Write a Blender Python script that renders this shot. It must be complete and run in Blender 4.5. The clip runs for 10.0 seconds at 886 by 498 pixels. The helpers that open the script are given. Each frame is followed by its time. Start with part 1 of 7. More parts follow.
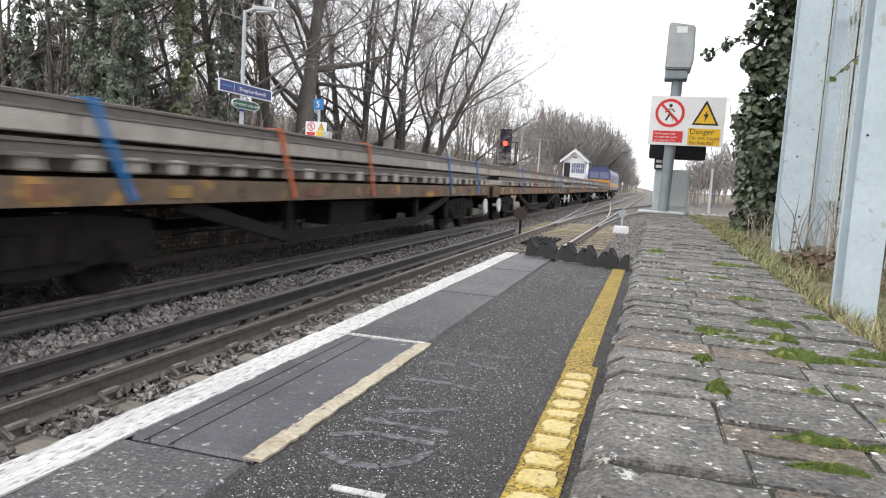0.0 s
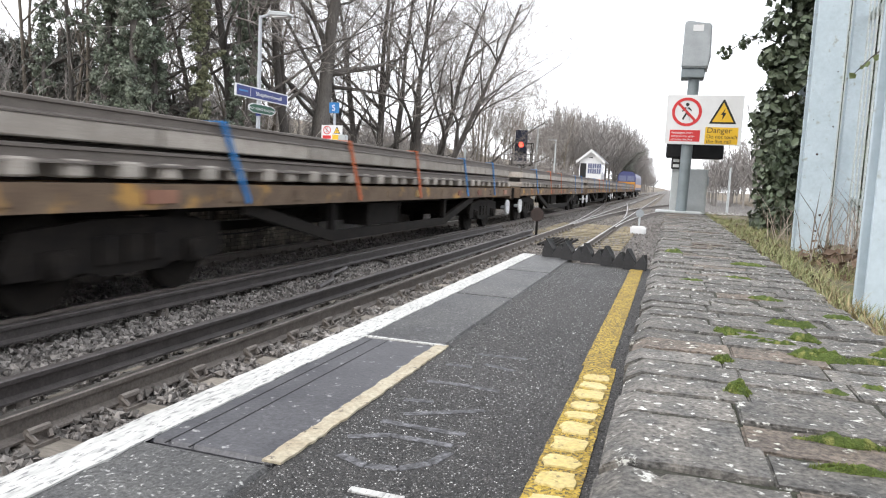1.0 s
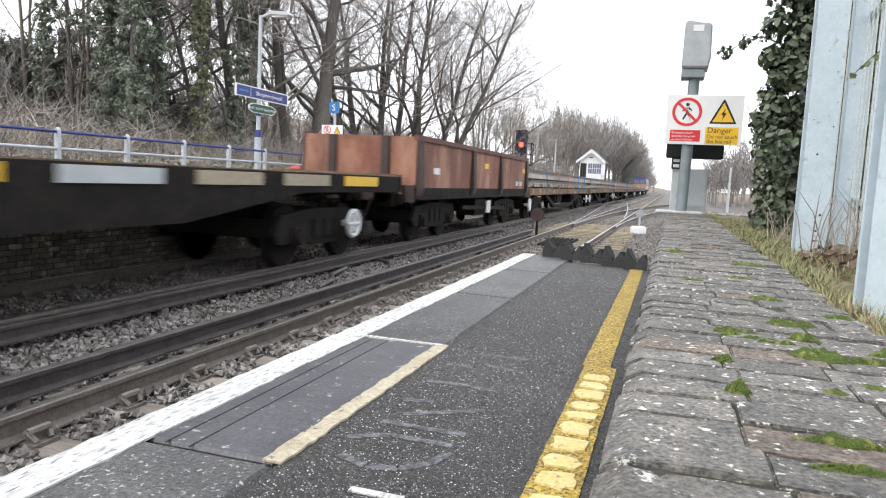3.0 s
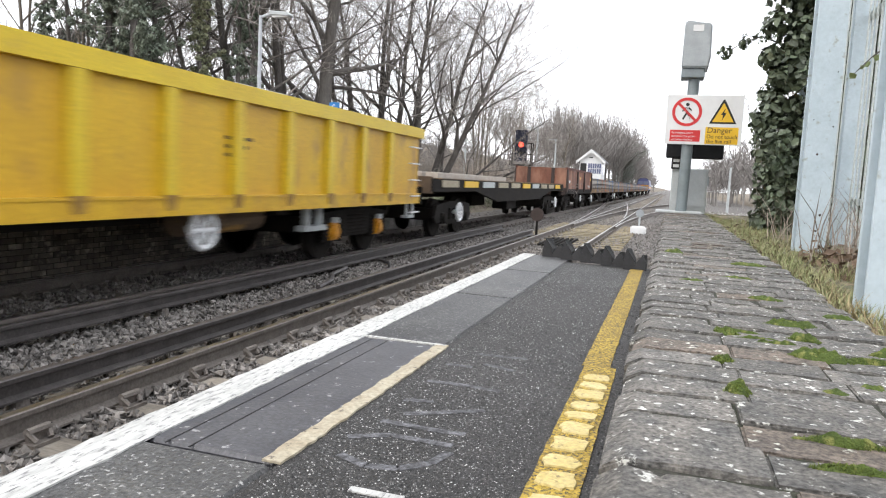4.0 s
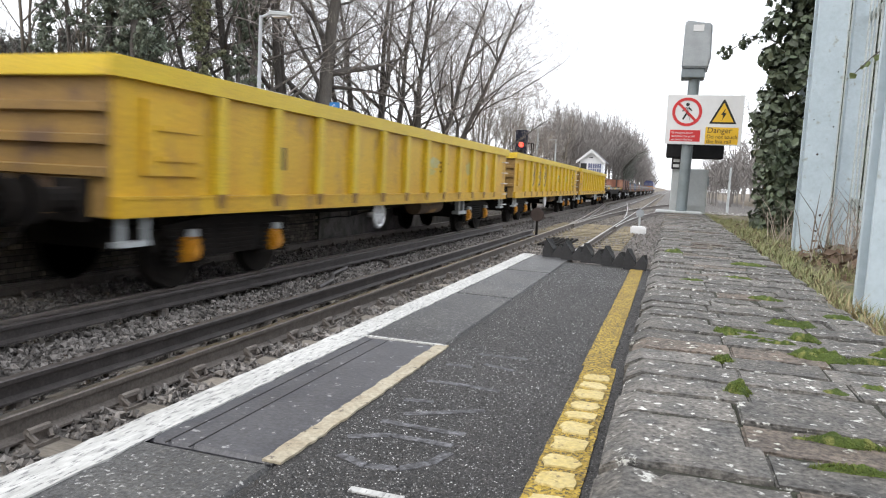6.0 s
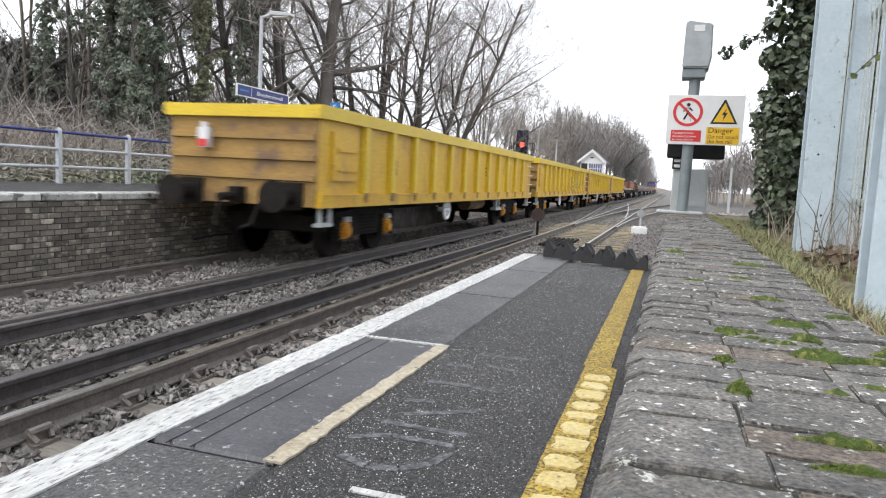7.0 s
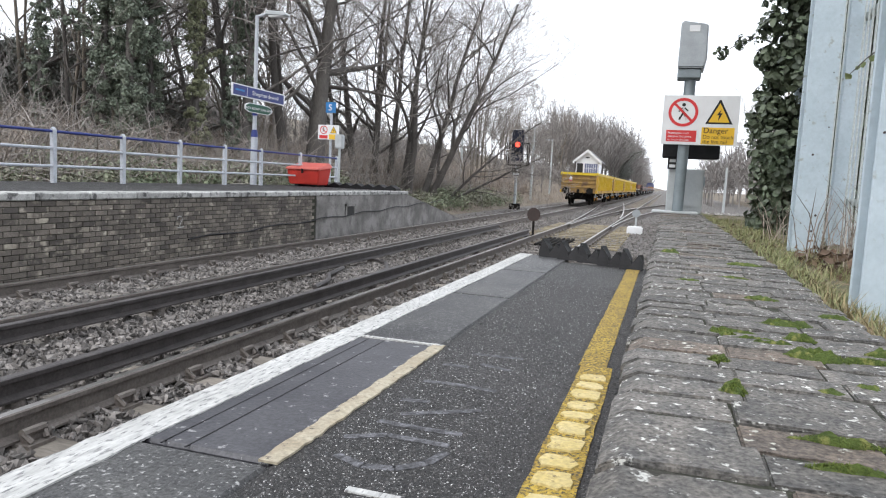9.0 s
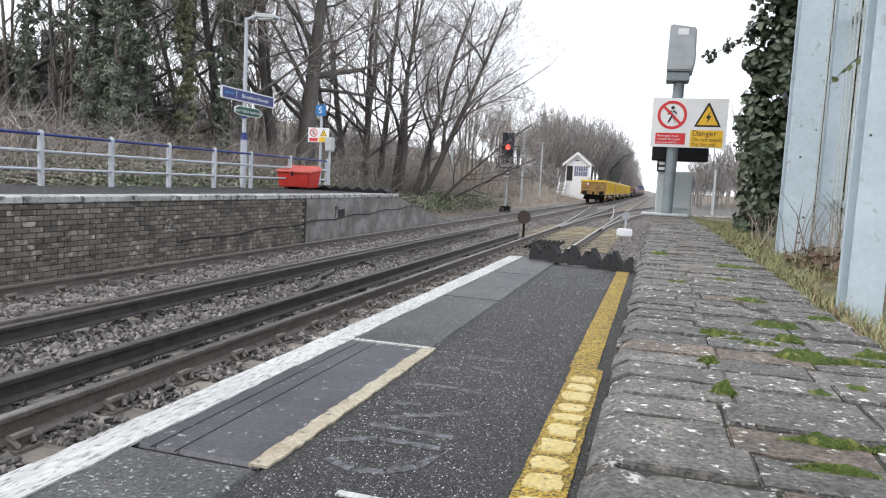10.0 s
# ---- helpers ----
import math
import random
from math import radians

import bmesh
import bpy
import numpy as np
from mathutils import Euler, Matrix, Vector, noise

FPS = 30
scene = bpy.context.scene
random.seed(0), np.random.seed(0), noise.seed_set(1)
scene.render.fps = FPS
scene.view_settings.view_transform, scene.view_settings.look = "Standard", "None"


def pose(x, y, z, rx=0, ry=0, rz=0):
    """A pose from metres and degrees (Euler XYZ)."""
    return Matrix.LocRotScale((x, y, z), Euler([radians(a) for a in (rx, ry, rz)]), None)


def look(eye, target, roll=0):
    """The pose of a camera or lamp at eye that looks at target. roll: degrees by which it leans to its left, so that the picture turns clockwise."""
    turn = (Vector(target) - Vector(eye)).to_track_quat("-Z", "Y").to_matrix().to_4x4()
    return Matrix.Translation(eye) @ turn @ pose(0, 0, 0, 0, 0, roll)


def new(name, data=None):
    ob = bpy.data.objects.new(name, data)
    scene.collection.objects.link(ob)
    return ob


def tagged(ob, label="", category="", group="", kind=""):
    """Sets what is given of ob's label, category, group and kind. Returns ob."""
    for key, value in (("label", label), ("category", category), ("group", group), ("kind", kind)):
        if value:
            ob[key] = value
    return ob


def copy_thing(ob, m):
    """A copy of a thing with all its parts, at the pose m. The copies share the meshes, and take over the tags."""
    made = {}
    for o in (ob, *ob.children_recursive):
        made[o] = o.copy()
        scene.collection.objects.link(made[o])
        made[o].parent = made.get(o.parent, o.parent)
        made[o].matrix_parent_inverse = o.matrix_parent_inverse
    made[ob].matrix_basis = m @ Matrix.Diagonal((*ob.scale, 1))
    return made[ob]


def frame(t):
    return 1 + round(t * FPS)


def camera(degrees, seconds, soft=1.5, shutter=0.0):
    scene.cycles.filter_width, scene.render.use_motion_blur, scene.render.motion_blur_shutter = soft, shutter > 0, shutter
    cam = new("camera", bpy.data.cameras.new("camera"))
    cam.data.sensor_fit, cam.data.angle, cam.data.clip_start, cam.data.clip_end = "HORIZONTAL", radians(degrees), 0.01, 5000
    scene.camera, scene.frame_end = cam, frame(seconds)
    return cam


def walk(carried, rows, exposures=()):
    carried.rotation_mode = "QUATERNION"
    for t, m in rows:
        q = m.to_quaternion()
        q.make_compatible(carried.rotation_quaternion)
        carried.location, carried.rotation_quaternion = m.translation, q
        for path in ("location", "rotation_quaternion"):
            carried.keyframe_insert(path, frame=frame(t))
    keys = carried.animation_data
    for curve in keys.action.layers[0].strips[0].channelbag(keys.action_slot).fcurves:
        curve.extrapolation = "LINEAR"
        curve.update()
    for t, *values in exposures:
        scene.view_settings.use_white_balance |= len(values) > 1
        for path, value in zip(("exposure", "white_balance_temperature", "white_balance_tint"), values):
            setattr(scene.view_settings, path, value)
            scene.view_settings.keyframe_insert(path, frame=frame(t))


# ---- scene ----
# ---------------------------------------------------------------- camera
# x to the right, y along the line, z = 0 at the top of the rails.
EYE = (0.0, 0.0, 1.416)
cam = camera(64.49, 10.0, soft=1.15, shutter=0.24)


def aim(yaw, pitch, roll):
    """Camera pose: yaw to the left, pitch down, roll clockwise, in degrees."""
    y, p = radians(yaw), radians(pitch)
    way = Vector((-math.sin(y) * math.cos(p), math.cos(y) * math.cos(p), -math.sin(p)))
    return look(EYE, Vector(EYE) + way * 10, roll)


TURNS = [
    (0.0, 16.271, 5.79, 3.45), (0.2, 17.0, 5.75, 3.05), (0.5, 17.552, 5.705, 2.807), (1.0, 17.614, 5.706, 2.839),
    (1.5, 17.62, 5.722, 2.86), (2.5, 17.628, 5.715, 2.861), (4.0, 17.619, 5.715, 2.864),
    (5.5, 17.612, 5.713, 2.858), (7.0, 17.69, 5.70, 2.846), (7.5, 17.703, 5.68, 2.824),
    (8.0, 17.666, 5.72, 2.835), (8.5, 16.974, 5.728, 2.931), (9.0, 17.343, 5.699, 2.903),
    (9.5, 17.332, 5.691, 3.0), (10.0, 16.578, 5.445, 2.834)]
walk(cam, [(t, aim(a, b, c)) for t, a, b, c in TURNS],
     [(0.0, 0.75, 6480, 10), (1.0, 0.93, 6450, 10), (2.5, 1.0, 6400, 10), (4.5, 0.84, 6450, 10), (5.5, 0.69, 6420, 10),
      (7.5, 0.72, 6300, 10), (9.0, 0.64, 6250, 10), (10.0, 0.62, 6250, 10)])

# ---------------------------------------------------------------- light
world = bpy.data.worlds.new("sky")
scene.world = world
world.use_nodes = True
wn, wl = world.node_tree.nodes, world.node_tree.links
wn.clear()
w_out = wn.new("ShaderNodeOutputWorld")
w_bg = wn.new("ShaderNodeBackground")
w_sky = wn.new("ShaderNodeTexSky")
w_sky.sky_type = "NISHITA"
w_sky.sun_disc = False
w_sky.sun_elevation, w_sky.sun_rotation = radians(32), radians(200)
w_sky.air_density, w_sky.dust_density, w_sky.ozone_density = 1.0, 4.0, 1.0
# an overcast sky: the blue is veiled by white cloud
w_mix = wn.new("ShaderNodeMix")
w_mix.data_type = "RGBA"
w_mix.inputs[0].default_value = 0.86
w_mix.inputs[7].default_value = (8.6, 8.75, 9.1, 1)
wl.new(w_sky.outputs[0], w_mix.inputs[6])
wl.new(w_mix.outputs[2], w_bg.inputs[0])
w_bg.inputs[1].default_value = 0.13
wl.new(w_bg.outputs[0], w_out.inputs[0])
sun_data = bpy.data.lights.new("sun", "SUN")
sun_data.energy, sun_data.angle, sun_data.color = 0.8, radians(25), (1.0, 0.96, 0.9)
sun = new("sun", sun_data)
sun.matrix_world = look((0, 0, 60), (22, 40, 0))
# ---------------------------------------------------------------- helpers for meshes
def box(bm, x0, y0, z0, x1, y1, z1):
    v = [bm.verts.new(p) for p in ((x0, y0, z0), (x1, y0, z0), (x1, y1, z0), (x0, y1, z0),
                                   (x0, y0, z1), (x1, y0, z1), (x1, y1, z1), (x0, y1, z1))]
    for f in ((3, 2, 1, 0), (4, 5, 6, 7), (0, 1, 5, 4), (1, 2, 6, 5), (2, 3, 7, 6), (3, 0, 4, 7)):
        bm.faces.new([v[i] for i in f])
    return v


def tube(bm, a, b, r0, r1=None, n=8, caps=True):
    a, b = Vector(a), Vector(b)
    r1 = r0 if r1 is None else r1
    d = (b - a).normalized()
    u = d.cross(Vector((0, 0, 1)) if abs(d.z) < 0.9 else Vector((1, 0, 0))).normalized()
    w = d.cross(u)
    ra = [bm.verts.new(a + (u * math.cos(2 * math.pi * i / n) + w * math.sin(2 * math.pi * i / n)) * r0) for i in range(n)]
    rb = [bm.verts.new(b + (u * math.cos(2 * math.pi * i / n) + w * math.sin(2 * math.pi * i / n)) * r1) for i in range(n)]
    for i in range(n):
        bm.faces.new((ra[i], rb[i], rb[(i + 1) % n], ra[(i + 1) % n]))
    if caps:
        bm.faces.new(ra)
        bm.faces.new(rb[::-1])


def beam(bm, a, b, w, h):
    """A square bar from a to b, w wide and h high."""
    a, b = Vector(a), Vector(b)
    d = (b - a).normalized()
    u = d.cross(Vector((0, 0, 1)) if abs(d.z) < 0.95 else Vector((0, 1, 0))).normalized() * (w / 2)
    t = u.normalized().cross(d) * (h / 2)
    v = [bm.verts.new(p + su * u + st * t) for p in (a, b) for su, st in ((-1, -1), (1, -1), (1, 1), (-1, 1))]
    for f in ((0, 1, 2, 3), (7, 6, 5, 4), (0, 4, 5, 1), (1, 5, 6, 2), (2, 6, 7, 3), (3, 7, 4, 0)):
        bm.faces.new([v[i] for i in f])


def prism_y(bm, prof, y0, y1):
    """A profile of (x, z) pairs drawn out along y."""
    a = [bm.verts.new((x, y0, z)) for x, z in prof]
    b = [bm.verts.new((x, y1, z)) for x, z in prof]
    n = len(prof)
    for i in range(n):
        bm.faces.new((a[i], a[(i + 1) % n], b[(i + 1) % n], b[i]))
    bm.faces.new(a[::-1])
    bm.faces.new(b)


def prism_x(bm, prof, x0, x1):
    """A profile of (y, z) pairs drawn out along x."""
    a = [bm.verts.new((x0, y, z)) for y, z in prof]
    b = [bm.verts.new((x1, y, z)) for y, z in prof]
    n = len(prof)
    for i in range(n):
        bm.faces.new((a[i], a[(i + 1) % n], b[(i + 1) % n], b[i]))
    bm.faces.new(a[::-1])
    bm.faces.new(b)


def soften(bm, w, seg=1):
    bmesh.ops.bevel(bm, geom=bm.edges[:], offset=w, segments=seg, affect="EDGES", clamp_overlap=True)


def mesh_of(name, bm, material, smooth=False):
    bmesh.ops.recalc_face_normals(bm, faces=bm.faces)
    me = bpy.data.meshes.new(name)
    bm.to_mesh(me)
    bm.free()
    for m in (material if isinstance(material, (list, tuple)) else (material,)):
        me.materials.append(m)
    if smooth:
        me.shade_smooth()
    return me


def part(name, bm, material, parent, label="", smooth=False):
    ob = new(name, mesh_of(name, bm, material, smooth))
    ob.parent = parent
    if label:
        ob["label"] = label
    return ob


def piece(name, me, parent, m):
    """One more object on a shared mesh."""
    ob = new(name, me)
    ob.parent = parent
    ob.matrix_basis = m
    return ob


def thing(name, label, category, at=(0, 0, 0), group="", kind=""):
    ob = new(name)
    ob.location = at
    ob.empty_display_size = 0.2
    return tagged(ob, label, category, group, kind)


def solid(name, bm, material, label, category, group="", kind="", smooth=False):
    return tagged(new(name, mesh_of(name, bm, material, smooth)), label, category, group, kind)


def soup(name, verts, faces, material):
    me = bpy.data.meshes.new(name)
    me.from_pydata(verts, [], faces)
    for m in (material if isinstance(material, (list, tuple)) else (material,)):
        me.materials.append(m)
    return me


# ---------------------------------------------------------------- materials
def mat(name, base, second=None, rough=0.8, metal=0.0, scale=6.0, fine=60.0, bump=0.2, third=None, third_at=0.62, scale3=3.0, vary=0.0,
        island=0.0, emit=0.0, stretch=(1, 1, 1), dist=0.01, soft3=0.06, spec=0.4, grit=0.5):
    """A surface in two or three tones: base and second mixed by coarse noise, third as stains or wear, fine noise as relief.
    vary: how far the tone differs from object to object; island: from piece to piece in one mesh."""
    m = bpy.data.materials.new(name)
    m.use_nodes = True
    n, l = m.node_tree.nodes, m.node_tree.links
    b = n["Principled BSDF"]
    b.inputs["Roughness"].default_value, b.inputs["Metallic"].default_value = rough, metal
    b.inputs["Specular IOR Level"].default_value = spec
    tc = n.new("ShaderNodeTexCoord")
    mp = n.new("ShaderNodeMapping")
    mp.inputs["Scale"].default_value = stretch
    src_v = tc.outputs["Object"]
    if vary:                         # each piece takes its own stretch of the pattern
        info = n.new("ShaderNodeObjectInfo")
        far_off = n.new("ShaderNodeVectorMath")
        far_off.operation = "SCALE"
        far_off.inputs[0].default_value = (37.0, 59.0, 83.0)
        l.new(info.outputs["Random"], far_off.inputs["Scale"])
        moved = n.new("ShaderNodeVectorMath")
        l.new(src_v, moved.inputs[0])
        l.new(far_off.outputs[0], moved.inputs[1])
        src_v = moved.outputs[0]
    l.new(src_v, mp.inputs[0])

    def noise_tex(s, detail=5.0):
        t = n.new("ShaderNodeTexNoise")
        t.inputs["Scale"].default_value, t.inputs["Detail"].default_value, t.inputs["Roughness"].default_value = s, detail, 0.6
        l.new(mp.outputs[0], t.inputs["Vector"])
        return t

    def mix(fac, c1, c2):
        x = n.new("ShaderNodeMix")
        x.data_type = "RGBA"
        for sock, val in ((x.inputs[0], fac), (x.inputs[6], c1), (x.inputs[7], c2)):
            if isinstance(val, (tuple, list)):
                sock.default_value = (*val, 1)
            elif isinstance(val, (int, float)):
                sock.default_value = val
            else:
                l.new(val, sock)
        return x.outputs[2]

    def ramp(src, lo, hi):
        r = n.new("ShaderNodeMapRange")
        r.inputs["From Min"].default_value, r.inputs["From Max"].default_value = lo, hi
        l.new(src, r.inputs["Value"])
        return r.outputs[0]

    second = second or tuple(c * 0.7 for c in base)
    col = mix(ramp(noise_tex(scale).outputs["Fac"], 0.36, 0.64), base, second)
    fine_t = noise_tex(fine, 3.0)
    dark = n.new("ShaderNodeMix")
    dark.data_type, dark.blend_type = "RGBA", "MULTIPLY"
    dark.inputs[0].default_value = grit
    l.new(col, dark.inputs[6])
    grey = n.new("ShaderNodeCombineColor")
    g = ramp(fine_t.outputs["Fac"], 0.2, 0.75)
    for i in range(3):
        l.new(g, grey.inputs[i])
    l.new(grey.outputs[0], dark.inputs[7])
    col = dark.outputs[2]
    if third:
        t3 = noise_tex(scale3, 6.0)
        col = mix(ramp(t3.outputs["Fac"], third_at - soft3, third_at + soft3), col, third)
    if vary or island:
        src = n.new("ShaderNodeObjectInfo").outputs["Random"] if vary else n.new("ShaderNodeNewGeometry").outputs["Random Per Island"]
        k = vary or island
        h = n.new("ShaderNodeHueSaturation")
        r = n.new("ShaderNodeMapRange")
        r.inputs["To Min"].default_value, r.inputs["To Max"].default_value = 1 - k, 1 + k
        l.new(src, r.inputs["Value"])
        l.new(r.outputs[0], h.inputs["Value"])
        l.new(col, h.inputs["Color"])
        col = h.outputs[0]
    l.new(col, b.inputs["Base Color"])
    if bump:
        bp = n.new("ShaderNodeBump")
        bp.inputs["Strength"].default_value, bp.inputs["Distance"].default_value = bump, dist
        l.new(fine_t.outputs["Fac"], bp.inputs["Height"])
        l.new(bp.outputs[0], b.inputs["Normal"])
    if emit:
        b.inputs["Emission Color"].default_value = (*base, 1)
        b.inputs["Emission Strength"].default_value = emit
    return m


M_ASPHALT = mat("asphalt", (0.03, 0.0285, 0.0275), (0.054, 0.051, 0.049), 0.6, scale=2.2, fine=160, bump=1.0, dist=0.01, third=(0.3, 0.3, 0.29), third_at=0.63, scale3=270, soft3=0.02, grit=1.0)
M_SLAB = mat("paving_slab", (0.062, 0.062, 0.065), (0.125, 0.124, 0.12), 0.5, scale=5, fine=150, bump=0.6, dist=0.005, third=(0.34, 0.34, 0.33), third_at=0.63, scale3=120, soft3=0.03, vary=0.2, grit=1.0)
M_SLAB_SMOOTH = mat("smooth_blue_slab", (0.05, 0.05, 0.06), (0.09, 0.09, 0.1), 0.38, scale=7, fine=120, bump=0.2, dist=0.003, third=(0.3, 0.3, 0.3), third_at=0.645, scale3=45, soft3=0.02, grit=0.7)
M_WHITE_LINE = mat("white_line_paint", (0.64, 0.64, 0.62), (0.52, 0.52, 0.5), 0.7, scale=14, fine=120, bump=0.6, dist=0.004, third=(0.14, 0.14, 0.14), third_at=0.59, scale3=150, soft3=0.05, stretch=(1, 0.22, 1))
M_YELLOW_LINE = mat("yellow_line_paint", (0.62, 0.43, 0.06), (0.48, 0.32, 0.05), 0.75, scale=10, fine=120, bump=0.8, dist=0.004, third=(0.05, 0.045, 0.035), third_at=0.545, scale3=150, soft3=0.05, grit=0.9)
M_CREAM_LINE = mat("cream_line_paint", (0.4, 0.34, 0.24), (0.5, 0.45, 0.34), 0.75, scale=14, fine=100, bump=0.5, dist=0.004, third=(0.12, 0.1, 0.08), third_at=0.63, scale3=50, soft3=0.04)
M_COPING = mat("coping_stone", (0.36, 0.36, 0.345), (0.58, 0.58, 0.56), 0.8, scale=4, fine=60, bump=0.5, third=(0.09, 0.09, 0.088), third_at=0.57, scale3=7, soft3=0.05, vary=0.2)
M_BRICK = mat("path_brick", (0.15, 0.146, 0.138), (0.27, 0.25, 0.224), 0.75, scale=16, fine=110, bump=1.0, dist=0.005, third=(0.6, 0.6, 0.56), third_at=0.63, scale3=48, soft3=0.03, vary=0.26, grit=1.0)
M_BRICK_WARM = mat("warm_path_brick", (0.18, 0.152, 0.128), (0.28, 0.225, 0.18), 0.75, scale=14, fine=110, bump=1.0, dist=0.005, third=(0.55, 0.55, 0.48), third_at=0.635, scale3=45, soft3=0.03, vary=0.2, grit=1.0)
M_MORTAR = mat("mortar", (0.055, 0.053, 0.043), (0.035, 0.04, 0.022), 0.95, scale=8, fine=90, bump=0.6)
M_WALL_BRICK = mat("wall_brick", (0.25, 0.218, 0.185), (0.125, 0.112, 0.1), 0.85, scale=2.2, fine=70, bump=0.5, third=(0.42, 0.38, 0.31), third_at=0.62, scale3=5, soft3=0.07, vary=0.3)
M_RENDER = mat("cement_render", (0.36, 0.345, 0.33), (0.18, 0.17, 0.16), 0.85, scale=1.5, fine=40, bump=0.5, third=(0.12, 0.115, 0.11), third_at=0.59, scale3=3.5, soft3=0.1)
M_BALLAST = mat("ballast_ground", (0.15, 0.138, 0.128), (0.26, 0.245, 0.23), 0.95, scale=22, fine=60, bump=1.0, dist=0.05, third=(0.38, 0.36, 0.34), third_at=0.64, scale3=14)
M_STONE = mat("ballast_stone", (0.3, 0.28, 0.262), (0.17, 0.156, 0.146), 0.9, scale=5, fine=50, bump=0.3, island=0.55)
M_RAIL = mat("rusty_rail_steel", (0.165, 0.145, 0.13), (0.22, 0.195, 0.175), 0.65, 0.3, scale=8, fine=50, bump=0.3)
M_RAILTOP = mat("worn_rail_top", (0.45, 0.43, 0.41), (0.3, 0.28, 0.265), 0.3, 0.9, scale=4, fine=80, bump=0.05, stretch=(1, 0.1, 1))
M_CONDUCTOR = mat("conductor_rail_steel", (0.08, 0.072, 0.071), (0.12, 0.108, 0.105), 0.5, 0.4, scale=5, fine=50, bump=0.2)
M_SLEEPER_W = mat("sleeper_timber", (0.3, 0.27, 0.23), (0.2, 0.177, 0.15), 0.9, scale=7, fine=50, bump=0.6, stretch=(0.2, 1, 1), vary=0.25)
M_SLEEPER_C = mat("sleeper_concrete", (0.27, 0.25, 0.22), (0.2, 0.18, 0.16), 0.85, scale=6, fine=60, bump=0.3, vary=0.15)
M_YELLOW = mat("wagon_yellow_paint", (0.8, 0.505, 0.028), (0.7, 0.405, 0.03), 0.45, scale=1.3, fine=40, bump=0.06, third=(0.3, 0.18, 0.06), third_at=0.64, scale3=2.2, soft3=0.09, stretch=(1, 1, 0.55))
# rib feet: shade on the sill put into a browner yellow, with worn blotches
M_YELLOW_WORN_SHADED = mat("wagon_worn_shaded_rib_foot", (0.42, 0.25, 0.05), (0.3, 0.17, 0.05), 0.6, scale=5, fine=40, bump=0.1, third=(0.16, 0.09, 0.05), third_at=0.58, scale3=6)
M_YELLOW_RIM = mat("wagon_rim_yellow", (0.84, 0.62, 0.04), (0.76, 0.53, 0.035), 0.45, scale=1.5, fine=40, bump=0.08, third=(0.4, 0.27, 0.1), third_at=0.69, scale3=3)
M_YELLOW_END = mat("wagon_end_dirty_yellow", (0.42, 0.26, 0.075), (0.3, 0.185, 0.065), 0.6, scale=1.5, fine=30, bump=0.15, third=(0.16, 0.1, 0.06), third_at=0.6, scale3=2)
M_BLACK_STEEL = mat("dirty_underframe_steel", (0.014, 0.0125, 0.012), (0.026, 0.022, 0.019), 0.85, 0.0, scale=4, fine=40, bump=0.2, spec=0.15)
M_BROWN = mat("wagon_oxide_brown", (0.25, 0.1, 0.062), (0.165, 0.07, 0.048), 0.7, scale=2.2, fine=40, bump=0.15, third=(0.4, 0.22, 0.15), third_at=0.6, scale3=1.4, soft3=0.14, stretch=(1, 1, 0.35))
M_BROWN_DARK = mat("wagon_dark_stanchion", (0.075, 0.05, 0.045), (0.05, 0.038, 0.034), 0.75, scale=3, fine=40, bump=0.15)
M_RUST = mat("rusty_deck_steel", (0.14, 0.095, 0.065), (0.21, 0.15, 0.1), 0.85, scale=2.5, fine=50, bump=0.3, third=(0.42, 0.24, 0.07), third_at=0.6, scale3=1.7, soft3=0.05)
M_PANEL_C = mat("load_concrete", (0.5, 0.46, 0.41), (0.38, 0.34, 0.3), 0.85, scale=4, fine=60, bump=0.2, vary=0.2)
M_WHITE_PAINT = mat("white_paint", (0.78, 0.79, 0.8), (0.68, 0.69, 0.7), 0.5, scale=4, fine=60, bump=0.08, grit=0.2)
M_PALE_BLUE = mat("pale_galvanised_paint", (0.5, 0.585, 0.64), (0.42, 0.5, 0.55), 0.5, scale=3, fine=40, bump=0.06, grit=0.15, third=(0.3, 0.32, 0.3), third_at=0.66, scale3=14, soft3=0.05)
M_BLUE = mat("navy_blue_paint", (0.02, 0.035, 0.19), (0.018, 0.03, 0.15), 0.4, scale=4, bump=0.03, grit=0.06)
M_GREEN_SIGN = mat("green_sign_paint", (0.02, 0.1, 0.06), None, 0.5, bump=0.03, grit=0.06)
M_CYAN = mat("light_blue_sign_paint", (0.03, 0.2, 0.5), None, 0.5, bump=0.03, grit=0.06)
M_RED_BIN = mat("red_grit_bin_plastic", (0.58, 0.045, 0.03), (0.48, 0.035, 0.025), 0.45, scale=3, fine=50, bump=0.1, grit=0.2)
M_RED_LID = mat("faded_red_lid_plastic", (0.62, 0.13, 0.1), (0.52, 0.1, 0.08), 0.5, scale=3, fine=50, bump=0.1, grit=0.2)
M_SIGN_RED = mat("sign_red", (0.6, 0.03, 0.035), (0.52, 0.03, 0.03), 0.45, bump=0.02, grit=0.06)
M_SIGN_YELLOW = mat("sign_yellow", (0.75, 0.47, 0.03), (0.7, 0.43, 0.03), 0.45, bump=0.02, grit=0.06)
M_SIGN_BLACK = mat("sign_black", (0.015, 0.015, 0.015), None, 0.5, bump=0.02, grit=0.06)
M_SIGN_WHITE = mat("sign_white", (0.72, 0.73, 0.74), (0.68, 0.69, 0.7), 0.5, bump=0.02, grit=0.06)
M_GREY_POST = mat("grey_post_paint", (0.24, 0.28, 0.3), (0.2, 0.235, 0.25), 0.5, 0.1, scale=5, bump=0.08, grit=0.2)
